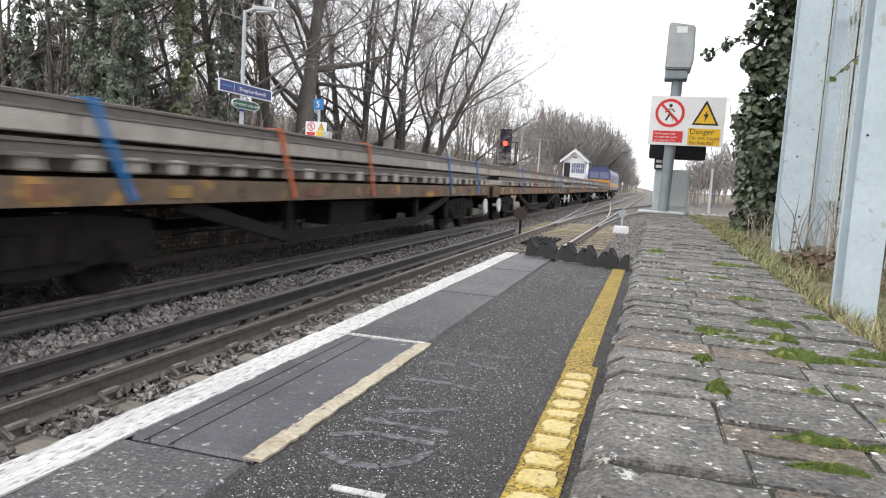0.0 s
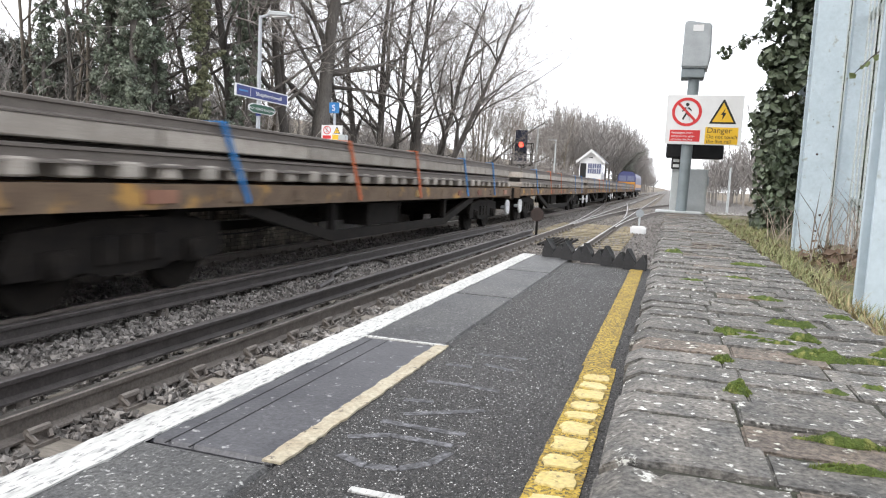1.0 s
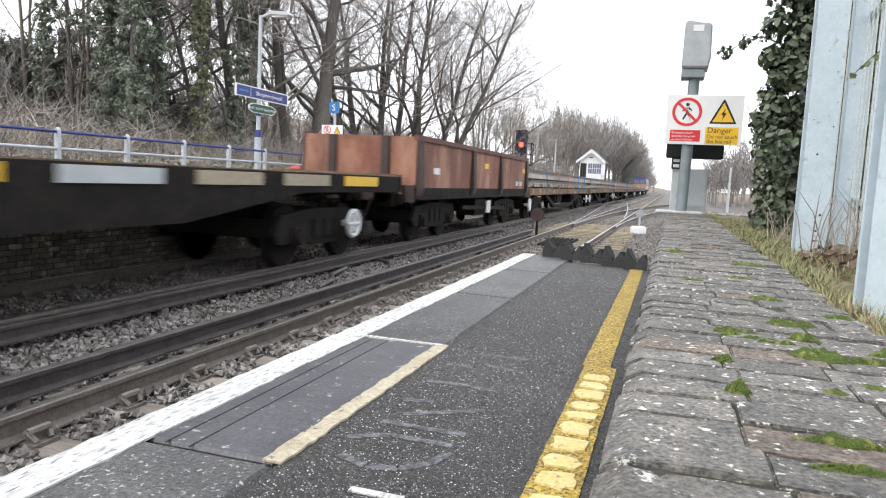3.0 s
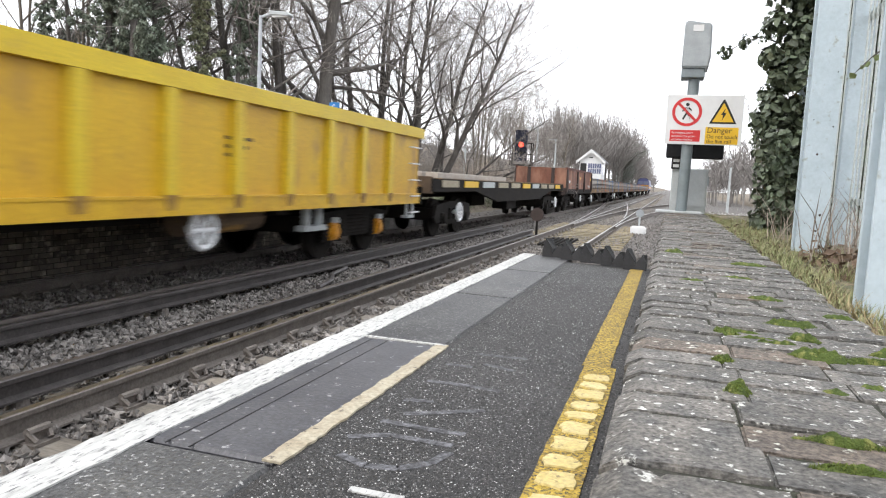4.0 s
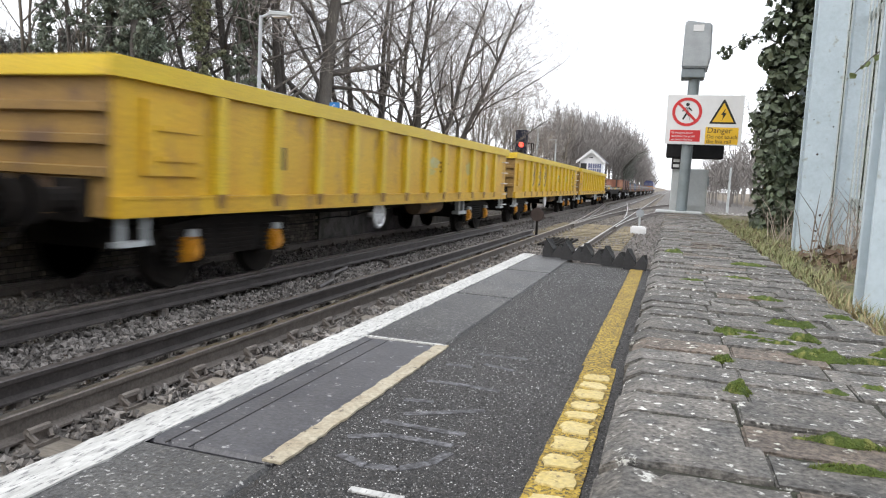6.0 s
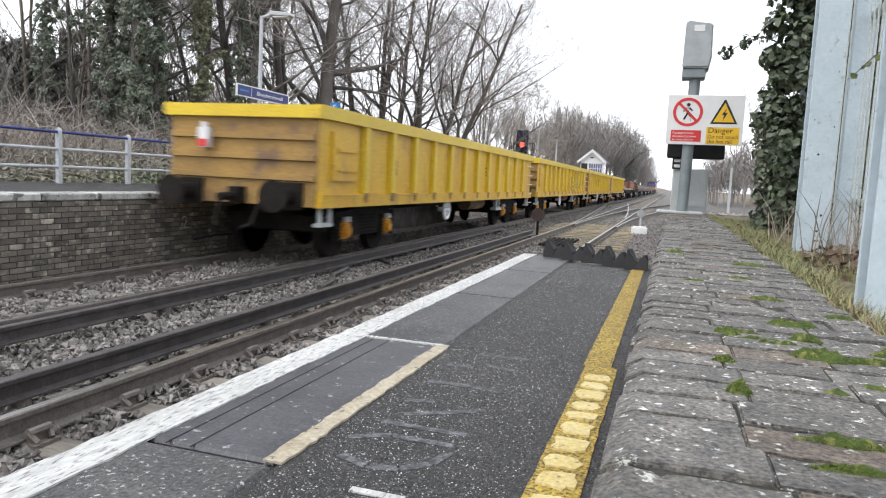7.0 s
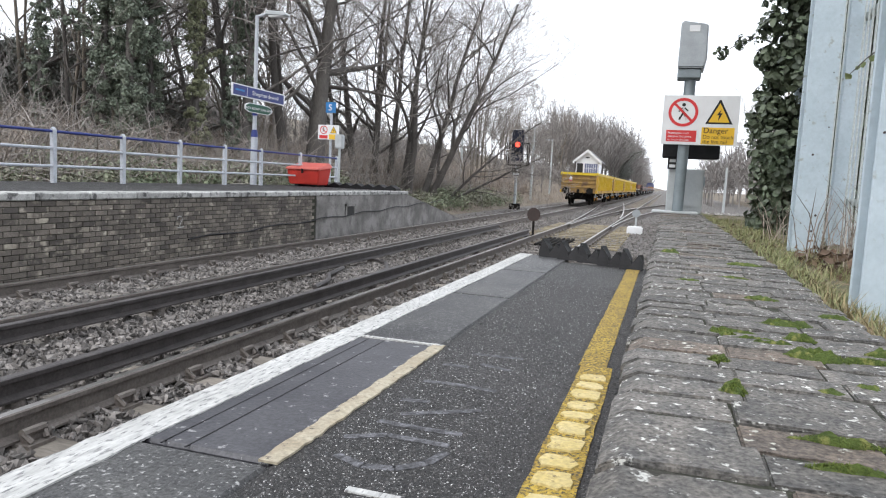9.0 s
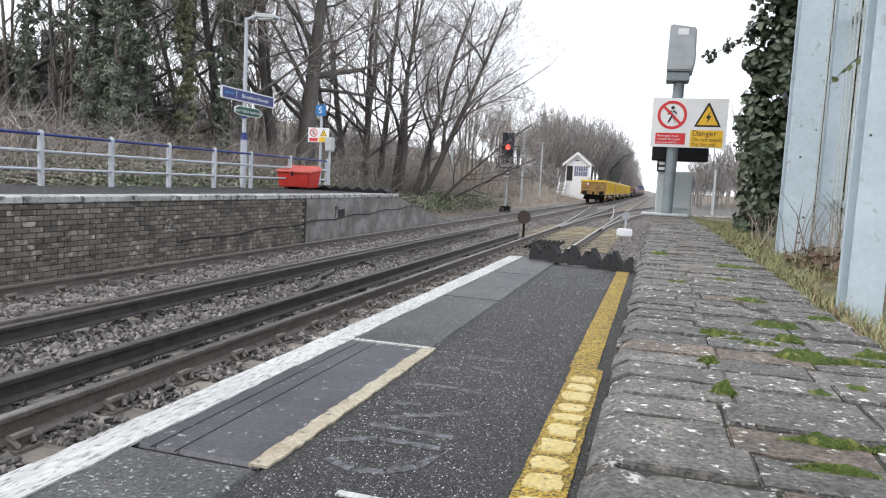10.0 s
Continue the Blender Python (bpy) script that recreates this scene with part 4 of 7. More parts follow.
def timber_wagon(y_mid):
    w = thing("timber_wagon", "dark fish-bellied flat wagon with a low timber load", "freight wagon", (MID, y_mid, 0))
    train.append((w, y_mid))
    hl, deck = 9.95, 1.42
    flat_base(w, hl, deck, False, (-7.55, 7.93))
    for s in (-1, 1):
        for k in range(10):
            bm = bmesh.new()
            y = -9.2 + k * 1.85
            box(bm, min(s * 1.26, s * 1.285), y, deck - 0.2, max(s * 1.26, s * 1.285), y + 1.3, deck - 0.04)
            part("side_board", bm, (M_CREAM_LINE, M_SIGN_YELLOW, M_GREY_CABINET, M_CREAM_LINE)[k % 4], w, "weathered pale yellow side board")
    bm = bmesh.new()
    for k in range(5):
        box(bm, -1.0 + 0.42 * k, -8.7, deck, -0.68 + 0.42 * k, -1.5, deck + 0.14)
    soften(bm, 0.01)
    part("load_timber", bm, M_PANEL_C, w, "pale timber load")
    return w


timber_wagon(-62.3)


def loco(y_rear):
    w = thing("locomotive", "blue and orange diesel locomotive with a dark roof", "locomotive", (MID, y_rear + 10.6, 0))
    train.append((w, y_rear + 10.6))
    hl = 10.3
    bm = bmesh.new()                 # cabs at both ends, narrow hood between
    prof = [(-1.3, 1.15), (1.3, 1.15), (1.3, 3.0), (1.12, 3.5), (0.7, 3.82), (-0.7, 3.82), (-1.12, 3.5), (-1.3, 3.0)]
    prism_y(bm, prof, -hl, hl)
    part("body", bm, M_LOCO_BLUE, w, "dark blue body")
    for e in (-1, 1):
        a, b = sorted((e * hl, e * (hl + 0.04)))
        bm = bmesh.new()
        box(bm, -1.26, a, 1.2, 1.26, b, 2.3)
        part("nose_band", bm, M_LOCO_ORANGE, w, "orange-yellow cab front")
        for x in (-1.1, 0.08):
            bm = bmesh.new()
            box(bm, x, min(a, b) - 0.0, 2.42, x + 1.02, b + 0.005 if e > 0 else b, 3.2)
            part("windscreen", bm, M_GLASS_SKY, w, "cab windscreen tinted with the sky's reflection")
        buffers(w, e * (hl + 0.02), e, 0.5)
    bm = bmesh.new()
    prism_y(bm, [(-1.12, 3.52), (1.12, 3.52), (0.75, 3.85), (-0.75, 3.85)], -hl + 0.02, hl - 0.02)
    part("roof", bm, M_BLACK_STEEL, w)
    bm = bmesh.new()
    box(bm, 1.3, -hl + 0.1, 1.5, 1.32, hl - 0.1, 2.0)
    part("side_band", bm, M_LOCO_ORANGE, w)
    bm = bmesh.new()
    box(bm, -1.25, -hl + 0.3, 0.85, 1.25, hl - 0.3, 1.15)
    box(bm, -1.2, -3.2, 0.35, 1.2, 3.2, 0.9)
    part("underframe", bm, M_BLACK_STEEL, w)
    for y in (-6.4, 6.4):
        bogie(w, y, "plate", 1.2)
    return w


# the sky's reflection is painted in as a lavender-blue base colour
M_GLASS_SKY = mat("sky_tinted_glass", (0.16, 0.18, 0.3), (0.2, 0.22, 0.34), 0.1, bump=0, spec=0.6)
loco(85.2)


def motions():
    """The train runs away from the camera at a steady speed."""
    for ob, y0 in train:
        walk(ob, [(t, pose(MID, y0 + SPEED * t, 0)) for t in (0.0, 2.5, 5.0, 7.5, 10.0)])


# ---------------------------------------------------------------- signs and posts
def words(text, parent, material, at, size, face="-y", align="LEFT", name="lettering"):
    """Raised lettering as a mesh, 2 mm thick, facing the camera's side."""
    cu = bpy.data.curves.new(name, "FONT")
    cu.body, cu.size, cu.extrude, cu.align_x = text, size, 0.001, align
    tmp = new(name, cu)
    me_t = bpy.data.meshes.new_from_object(tmp)
    bpy.data.objects.remove(tmp)
    me_t.materials.clear()
    me_t.materials.append(material)
    ob = new(name, me_t)
    ob.parent = parent
    ob.matrix_basis = pose(*at, 90, 0, 0)
    return ob


def ring(bm, c, r0, r1, y0, y1, n=40):
    """A flat ring in the xz plane."""
    rows = []
    for i in range(n):
        a = 2 * math.pi * i / n
        rows.append([bm.verts.new((c[0] + r * math.cos(a), y, c[1] + r * math.sin(a))) for r, y in ((r0, y0), (r1, y0), (r1, y1), (r0, y1))])
    for i in range(n):
        p, q = rows[i], rows[(i + 1) % n]
        for j in range(4):
            bm.faces.new((p[j], p[(j + 1) % 4], q[(j + 1) % 4], q[j]))


def plate(bm, pts, y0, y1):
    """A flat plate in the xz plane from y0 to y1."""
    a = [bm.verts.new((x, y0, z)) for x, z in pts]
    b = [bm.verts.new((x, y1, z)) for x, z in pts]
    bm.faces.new(a), bm.faces.new(b[::-1])
    for i in range(len(pts)):
        bm.faces.new((a[i], b[i], b[(i + 1) % len(pts)], a[(i + 1) % len(pts)]))


def warning_faces(board, x0, z0, w, h, y, small=False):
    """No-entry disc and live-rail triangle with their panels on a board."""
    cx, cz, r = x0 + w * 0.27, z0 + h * 0.655, h * 0.29
    bm = bmesh.new()
    ring(bm, (cx, cz), r * 0.8, r, y - 0.004, y)
    part("prohibition_ring", bm, M_SIGN_RED, board, "red prohibition ring")
    bm = bmesh.new()                 # walking pictogram in plain shapes
    q = r * 0.62
    n = 14
    plate(bm, [(cx + q * 0.02 + q * 0.2 * math.cos(2 * math.pi * i / n), cz + q * 0.84 + q * 0.2 * math.sin(2 * math.pi * i / n)) for i in range(n)], y - 0.0025, y)
    for a, b, wd in (((0.02, 0.6), (-0.02, -0.1), 0.42), ((0.0, -0.05), (-0.4, -0.85), 0.2), ((0.02, -0.05), (0.28, -0.45), 0.2), ((0.28, -0.42), (0.34, -0.95), 0.18),
                     ((-0.1, 0.5), (-0.5, 0.05), 0.15), ((0.12, 0.5), (0.5, 0.15), 0.15)):
        beam(bm, (cx + a[0] * q, y - 0.0015, cz + a[1] * q), (cx + b[0] * q, y - 0.0015, cz + b[1] * q), 0.003, wd * q)
    part("pictogram", bm, M_SIGN_BLACK, board, "plain black pictogram")
    bm = bmesh.new()
    d = r * 0.66
    beam(bm, (cx - d, y - 0.0045, cz + d), (cx + d, y - 0.0045, cz - d), 0.003, r * 0.17)
    part("prohibition_bar", bm, M_SIGN_RED, board)
    tx, tz, t = x0 + w * 0.745, z0 + h * 0.43, h * 0.42
    bm = bmesh.new()
    plate(bm, [(tx - t * 0.62, tz), (tx + t * 0.62, tz), (tx + t * 0.03, tz + t * 1.15), (tx - t * 0.03, tz + t * 1.15)], y - 0.0025, y)
    part("warning_triangle", bm, M_SIGN_BLACK, board)
    bm = bmesh.new()
    plate(bm, [(tx - t * 0.48, tz + t * 0.08), (tx + t * 0.48, tz + t * 0.08), (tx, tz + t * 1.0)], y - 0.005, y - 0.002)
    part("warning_fill", bm, M_SIGN_YELLOW, board, "yellow warning triangle")
    bm = bmesh.new()
    plate(bm, [(tx + t * 0.1, tz + t * 0.75), (tx - t * 0.12, tz + t * 0.42), (tx - t * 0.01, tz + t * 0.42), (tx - t * 0.06, tz + t * 0.12), (tx + t * 0.14, tz + t * 0.52), (tx + t * 0.02, tz + t * 0.52)], y - 0.007, y - 0.0045)
    part("lightning_bolt", bm, M_SIGN_BLACK, board)
    bm = bmesh.new()
    box(bm, x0 + w * 0.065, y - 0.003, z0 + h * 0.06, x0 + w * 0.465, y, z0 + h * 0.29)
    part("red_panel", bm, M_SIGN_RED, board, "red text panel")
    bm = bmesh.new()
    box(bm, x0 + w * 0.53, y - 0.003, z0 + h * 0.02, x0 + w * 0.955, y, z0 + h * 0.36)
    part("yellow_panel", bm, M_SIGN_YELLOW, board, "yellow text panel")
    if small:
        return
    s = h * 0.062
    for k, tx_ in enumerate(("Passengers must", "not pass this point", "or cross the line")):
        words(tx_, board, M_SIGN_WHITE, (x0 + w * 0.085, y - 0.0045, z0 + h * (0.215 - 0.068 * k)), s)
    words("Danger", board, M_SIGN_BLACK, (x0 + w * 0.55, y - 0.0045, z0 + h * 0.245), h * 0.16)
    words("Do not touch", board, M_SIGN_BLACK, (x0 + w * 0.55, y - 0.0045, z0 + h * 0.135), h * 0.105)
    words("the live rail", board, M_SIGN_BLACK, (x0 + w * 0.55, y - 0.0045, z0 + h * 0.04), h * 0.105)


def platform_end_sign():
    y = 12.27
    s = thing("warning_sign_post", "grey steel post with a white passenger warning board", "sign", (0.21, y, BZ))
    bm = bmesh.new()
    tube(bm, (-0.02, 0, 0), (0.02, 0, 3.32 - BZ), 0.088, n=20)
    part("post", bm, M_GREY_POST, s, smooth=False)
    bm = bmesh.new()
    box(bm, -0.42, -0.3, 0.0, 0.3, 0.35, 0.035)
    soften(bm, 0.008)
    part("base_plate", bm, M_GREY_CABINET, s)
    bm = bmesh.new()
    x0, x1, z0, z1 = -0.365, 0.795, 2.165 - BZ, 2.955 - BZ
    box(bm, x0, -0.125, z0, x1, -0.1, z1)
    soften(bm, 0.003)
    board = part("board", bm, M_SIGN_WHITE, s, "white board with prohibition and live rail warnings")
    warning_faces(board, x0, z0, x1 - x0, z1 - z0, -0.1255)
    bm = bmesh.new()
    for z in (z0 + 0.2, z1 - 0.2):
        box(bm, -0.12, -0.1, z - 0.03, 0.12, 0.1, z + 0.03)
    part("clamp", bm, M_GREY_POST, s)
    # monitor housing on the post's head
    bm = bmesh.new()
    zb = 3.22 - BZ
    pr = [(-0.2, zb + 0.16), (0.2, zb + 0.16), (0.24, zb + 0.3), (0.225, zb + 0.84), (-0.17, zb + 0.9), (-0.19, zb + 0.86)]
    v0 = [bm.verts.new((x, -0.2, z)) for x, z in pr]
    v1 = [bm.verts.new((x * 0.92 + 0.02, 0.3, z - 0.03)) for x, z in pr]
    bm.faces.new(v0), bm.faces.new(v1[::-1])
    for i in range(len(pr)):
        bm.faces.new((v0[i], v1[i], v1[(i + 1) % len(pr)], v0[(i + 1) % len(pr)]))
    soften(bm, 0.035, 3)
    head = part("housing", bm, M_CAMERA_GREY, s, "rounded grey equipment housing")
    bm = bmesh.new()
    box(bm, -0.06, -0.207, zb + 0.72, 0.1, -0.201, zb + 0.82)
    part("sticker", bm, M_SIGN_WHITE, head, "small white sticker")
    bm = bmesh.new()
    box(bm, -0.19, -0.16, zb, 0.17, 0.2, zb + 0.15)
    soften(bm, 0.015)
    part("collar", bm, M_GREY_POST, s)
    return s


platform_end_sign()


def signal_behind_sign():
    s = thing("platform_signal", "grey signal post with a black signal head seen from behind", "signal", (0.12, 12.95, BED))
    bm = bmesh.new()
    box(bm, -0.12, -0.12, 0, 0.12, 0.12, 2.55)
    soften(bm, 0.02)
    part("post", bm, M_GREY_CABINET, s)
    bm = bmesh.new()
    box(bm, -0.24, -0.25, 2.16, 0.68, 0.1, 2.44)
    soften(bm, 0.02)
    part("head", bm, M_RUBBER, s, "black signal head")
    bm = bmesh.new()
    for x in (-0.2, 0.1, 0.4):
        tube(bm, (x + 0.08, 0.08, 2.3), (x + 0.08, 0.32, 2.3), 0.1, 0.11, 14)
    part("lamp_hood", bm, M_RUBBER, s)
    bm = bmesh.new()
    box(bm, -0.14, -0.16, 1.97, 0.02, -0.14, 2.18)
    pl = part("number_plate", bm, M_SIGN_BLACK, s)
    for z in (2.0, 2.09):
        bm = bmesh.new()
        box(bm, -0.11, -0.164, z, -0.01, -0.1615, z + 0.05)
        part("plate_bar", bm, M_SIGN_WHITE, pl)
    return s


signal_behind_sign()


def cabinet():
    s = thing("trackside_cabinet", "pale grey steel trackside equipment cabinet", "cabinet", (0.42, 12.95, BED))
    bm = bmesh.new()
    box(bm, -0.15, -0.2, 0.0, 0.17, 0.2, 1.98)
    soften(bm, 0.012)
    part("body", bm, M_GREY_CABINET, s)
    bm = bmesh.new()
    box(bm, -0.14, -0.22, 1.35, 0.13, -0.2, 1.95)
    part("door", bm, M_GREY_CABINET, s)
    bm = bmesh.new()
    box(bm, 0.165, -0.21, 1.7, 0.19, -0.15, 1.86)
    part("handle", bm, M_GREY_POST, s)
    return s


cabinet()


# ---------------------------------------------------------------- far platform furniture
def railing():
    f = thing("platform_railing", "white post-and-rail fence with a navy blue top rail", "railing", (0, 0, FZ))
    X = -10.85
    ys = [4.6, 6.6, 8.5, 10.3, 12.05, 13.85, 15.6, 17.3, 19.5, 22.0]
    for y in ys:
        bm = bmesh.new()
        prism = [(X - 0.04, 0), (X + 0.04, 0), (X + 0.04, 0.98), (X, 1.03), (X - 0.04, 0.98)]
        prism_y(bm, prism, y - 0.04, y + 0.04)
        part("post", bm, M_PALE_WHITE, f)
    for z, m in ((0.95, M_BLUE), (0.64, M_PALE_WHITE), (0.31, M_PALE_WHITE)):
        for a, b in zip(ys, ys[1:]):
            bm = bmesh.new()
            tube(bm, (X + 0.0, a, z), (X + 0.0, b, z), 0.027, n=8)
            part("rail", bm, m, f, "navy blue top rail" if m is M_BLUE else "")
    return f


M_PALE_WHITE = mat("weathered_white_paint", (0.6, 0.63, 0.68), (0.5, 0.53, 0.58), 0.55, scale=3, fine=60, bump=0.1)
railing()


def lamp_post():
    s = thing("street_lamp", "white and navy platform lamp post carrying the station nameboard", "street lamp", (-11.28, 17.6, FZ))
    bm = bmesh.new()
    tube(bm, (0, 0, 0), (0, 0, 1.35), 0.095, n=16)
    part("lower_post", bm, M_PALE_WHITE, s)
    bm = bmesh.new()
    tube(bm, (0, 0, 1.35), (0, 0, 1.55), 0.105, 0.08, n=16)
    tube(bm, (0, 0, 1.95), (0, 0, 2.12), 0.08, n=14)
    part("band", bm, M_BLUE, s, "navy blue band")
    bm = bmesh.new()
    tube(bm, (0, 0, 1.55), (0, 0, 4.72), 0.06, 0.048, n=14)
    tube(bm, (0, 0, 4.68), (0.35, 0.0, 4.76), 0.04, n=10)
    part("upper_post", bm, M_PALE_WHITE, s)
    bm = bmesh.new()
    prism_y(bm, [(0.3, 4.72), (0.95, 4.66), (1.0, 4.7), (0.9, 4.78), (0.35, 4.83)], -0.13, 0.13)
    soften(bm, 0.02)
    part("lantern", bm, M_GREY_CABINET, s, "grey flat lantern")
    bm = bmesh.new()
    box(bm, 0.42, -0.1, 4.655, 0.88, 0.1, 4.69)
    part("lamp_glass", bm, M_SIGN_WHITE, s)
    # nameboard tilts with the platform side
    nb = new("nameboard")
    nb.parent = s
    nb.matrix_basis = pose(0.1, -0.03, 2.53, 0, 0, 90) @ Matrix.Diagonal((1.53, 1, 0.98, 1))
    bm = bmesh.new()
    box(bm, -0.84, -0.03, -0.155, 0.92, 0.0, 0.175)
    part("board_frame", bm, M_SIGN_WHITE, nb, "white board edge")
    bm = bmesh.new()
    box(bm, -0.8, -0.035, -0.125, 0.88, -0.031, 0.145)
    part("board_face", bm, M_BLUE, nb, "navy blue board face")
    bm = bmesh.new()
    box(bm, -0.385, -0.0375, -0.11, -0.375, -0.0355, 0.13)
    part("divider", bm, M_SIGN_WHITE, nb)
    bm = bmesh.new()
    box(bm, -0.74, -0.0375, -0.01, -0.46, -0.0355, 0.04)
    part("emblem", bm, M_CYAN, nb, "pale operator emblem")
    words("Shepherdswell", nb, M_SIGN_WHITE, (-0.22, -0.038, -0.045), 0.155)
    gb = new("heritage_board")
    gb.parent = s
    gb.matrix_basis = pose(0.1, -0.03, 2.13, 0, 0, 90) @ Matrix.Diagonal((1.53, 1, 0.95, 1))
    bm = bmesh.new()
    ptsb = [(-0.42, -0.06), (-0.3, -0.13), (0.34, -0.13), (0.46, -0.06), (0.46, 0.07), (0.34, 0.14), (-0.3, 0.14), (-0.42, 0.07)]
    plate(bm, ptsb, -0.03, 0.0)
    part("heritage_edge", bm, M_SIGN_WHITE, gb)
    bm = bmesh.new()
    plate(bm, [(x * 0.95, z * 0.86) for x, z in ptsb], -0.034, -0.0305)
    part("heritage_face", bm, M_GREEN_SIGN, gb, "green heritage sign face")
    words("EAST KENT RAILWAY", gb, M_SIGN_WHITE, (0.02, -0.036, -0.04), 0.1, align="CENTER")
    return s


lamp_post()


def grit_bin():
    s = thing("grit_bin", "red plastic grit bin with a sloping lid", "grit bin", (-10.58, 19.6, FZ))
    s.scale = (0.83, 1, 1)
    bm = bmesh.new()
    v = [bm.verts.new(p) for p in ((-0.6, -0.35, 0.06), (0.58, -0.35, 0.06), (0.58, 0.35, 0.06), (-0.6, 0.35, 0.06),
                                   (-0.68, -0.4, 0.5), (0.66, -0.4, 0.5), (0.66, 0.4, 0.6), (-0.68, 0.4, 0.6))]
    for f in ((3, 2, 1, 0), (4, 5, 6, 7), (0, 1, 5, 4), (1, 2, 6, 5), (2, 3, 7, 6), (3, 0, 4, 7)):
        bm.faces.new([v[i] for i in f])
    soften(bm, 0.03, 2)
    part("bin_body", bm, M_RED_BIN, s)
    bm = bmesh.new()
    v = [bm.verts.new(p) for p in ((-0.72, -0.45, 0.5), (0.7, -0.45, 0.5), (0.7, 0.45, 0.6), (-0.72, 0.45, 0.6),
                                   (-0.7, -0.43, 0.56), (0.68, -0.43, 0.56), (0.6, 0.38, 0.74), (-0.62, 0.38, 0.74))]
    for f in ((3, 2, 1, 0), (4, 5, 6, 7), (0, 1, 5, 4), (1, 2, 6, 5), (2, 3, 7, 6), (3, 0, 4, 7)):
        bm.faces.new([v[i] for i in f])
    soften(bm, 0.02, 2)
    part("lid", bm, M_RED_LID, s, "faded red sloping lid")
    bm = bmesh.new()
    box(bm, -0.03, -0.47, 0.4, 0.03, -0.43, 0.53)
    part("hasp", bm, M_RUBBER, s)
    for x in (-0.4, 0.3):
        bm = bmesh.new()
        box(bm, x, -0.3, 0.0, x + 0.16, 0.3, 0.08)
        part("skid", bm, M_RUBBER, s)
    return s


grit_bin()


def far_warning_sign():
    s = thing("far_warning_sign", "white post with a blue square sign and a warning board", "sign", (-11.3, 22.4, FZ))
    bm = bmesh.new()
    tube(bm, (0, 0, 0), (0, 0, 2.75), 0.045, n=12)
    part("post", bm, M_PALE_WHITE, s)
    bm = bmesh.new()
    box(bm, -0.19, -0.07, 2.52, 0.19, -0.05, 2.88)
    sq = part("stop_board", bm, M_CYAN, s, "light blue square board")
    words("S", sq, M_SIGN_WHITE, (-0.09, -0.0725, 2.6), 0.3)
    bm = bmesh.new()
    box(bm, -0.46, -0.07, 1.6, 0.34, -0.05, 2.1)
    bd = part("board", bm, M_SIGN_WHITE, s, "white warning board")
    warning_faces(bd, -0.46, 1.6, 0.8, 0.5, -0.0705, True)
    return s


far_warning_sign()


def help_point():
    s = thing("box_on_post", "pale grey equipment box on a thin post", "equipment box", (-10.9, 22.3, FZ))
    bm = bmesh.new()
    tube(bm, (0, 0, 0), (0, 0, 1.35), 0.045, n=10)
    part("post", bm, M_GREY_CABINET, s)
    bm = bmesh.new()
    box(bm, -0.14, -0.12, 1.3, 0.14, 0.12, 1.78)
    soften(bm, 0.03, 2)
    part("box", bm, M_GREY_CABINET, s)
    return s


help_point()
# end gate posts of the railing and the far platform's rubber guard
tg = thing("far_trespass_guard", "black rubber spiked guard at the far platform's end", "guard", (0, 0, 0))
for i in range(9):
    bm = bmesh.new()
    x = -11.3 + i * 0.38
    pts9 = [(x, FZ - 0.01), (x + 0.38, FZ - 0.01), (x + 0.38, FZ + 0.07), (x + 0.2, FZ + 0.16), (x, FZ + 0.07)]
    plate(bm, pts9, 20.1, 20.5)
    part("spiked_block", bm, M_RUBBER, tg)


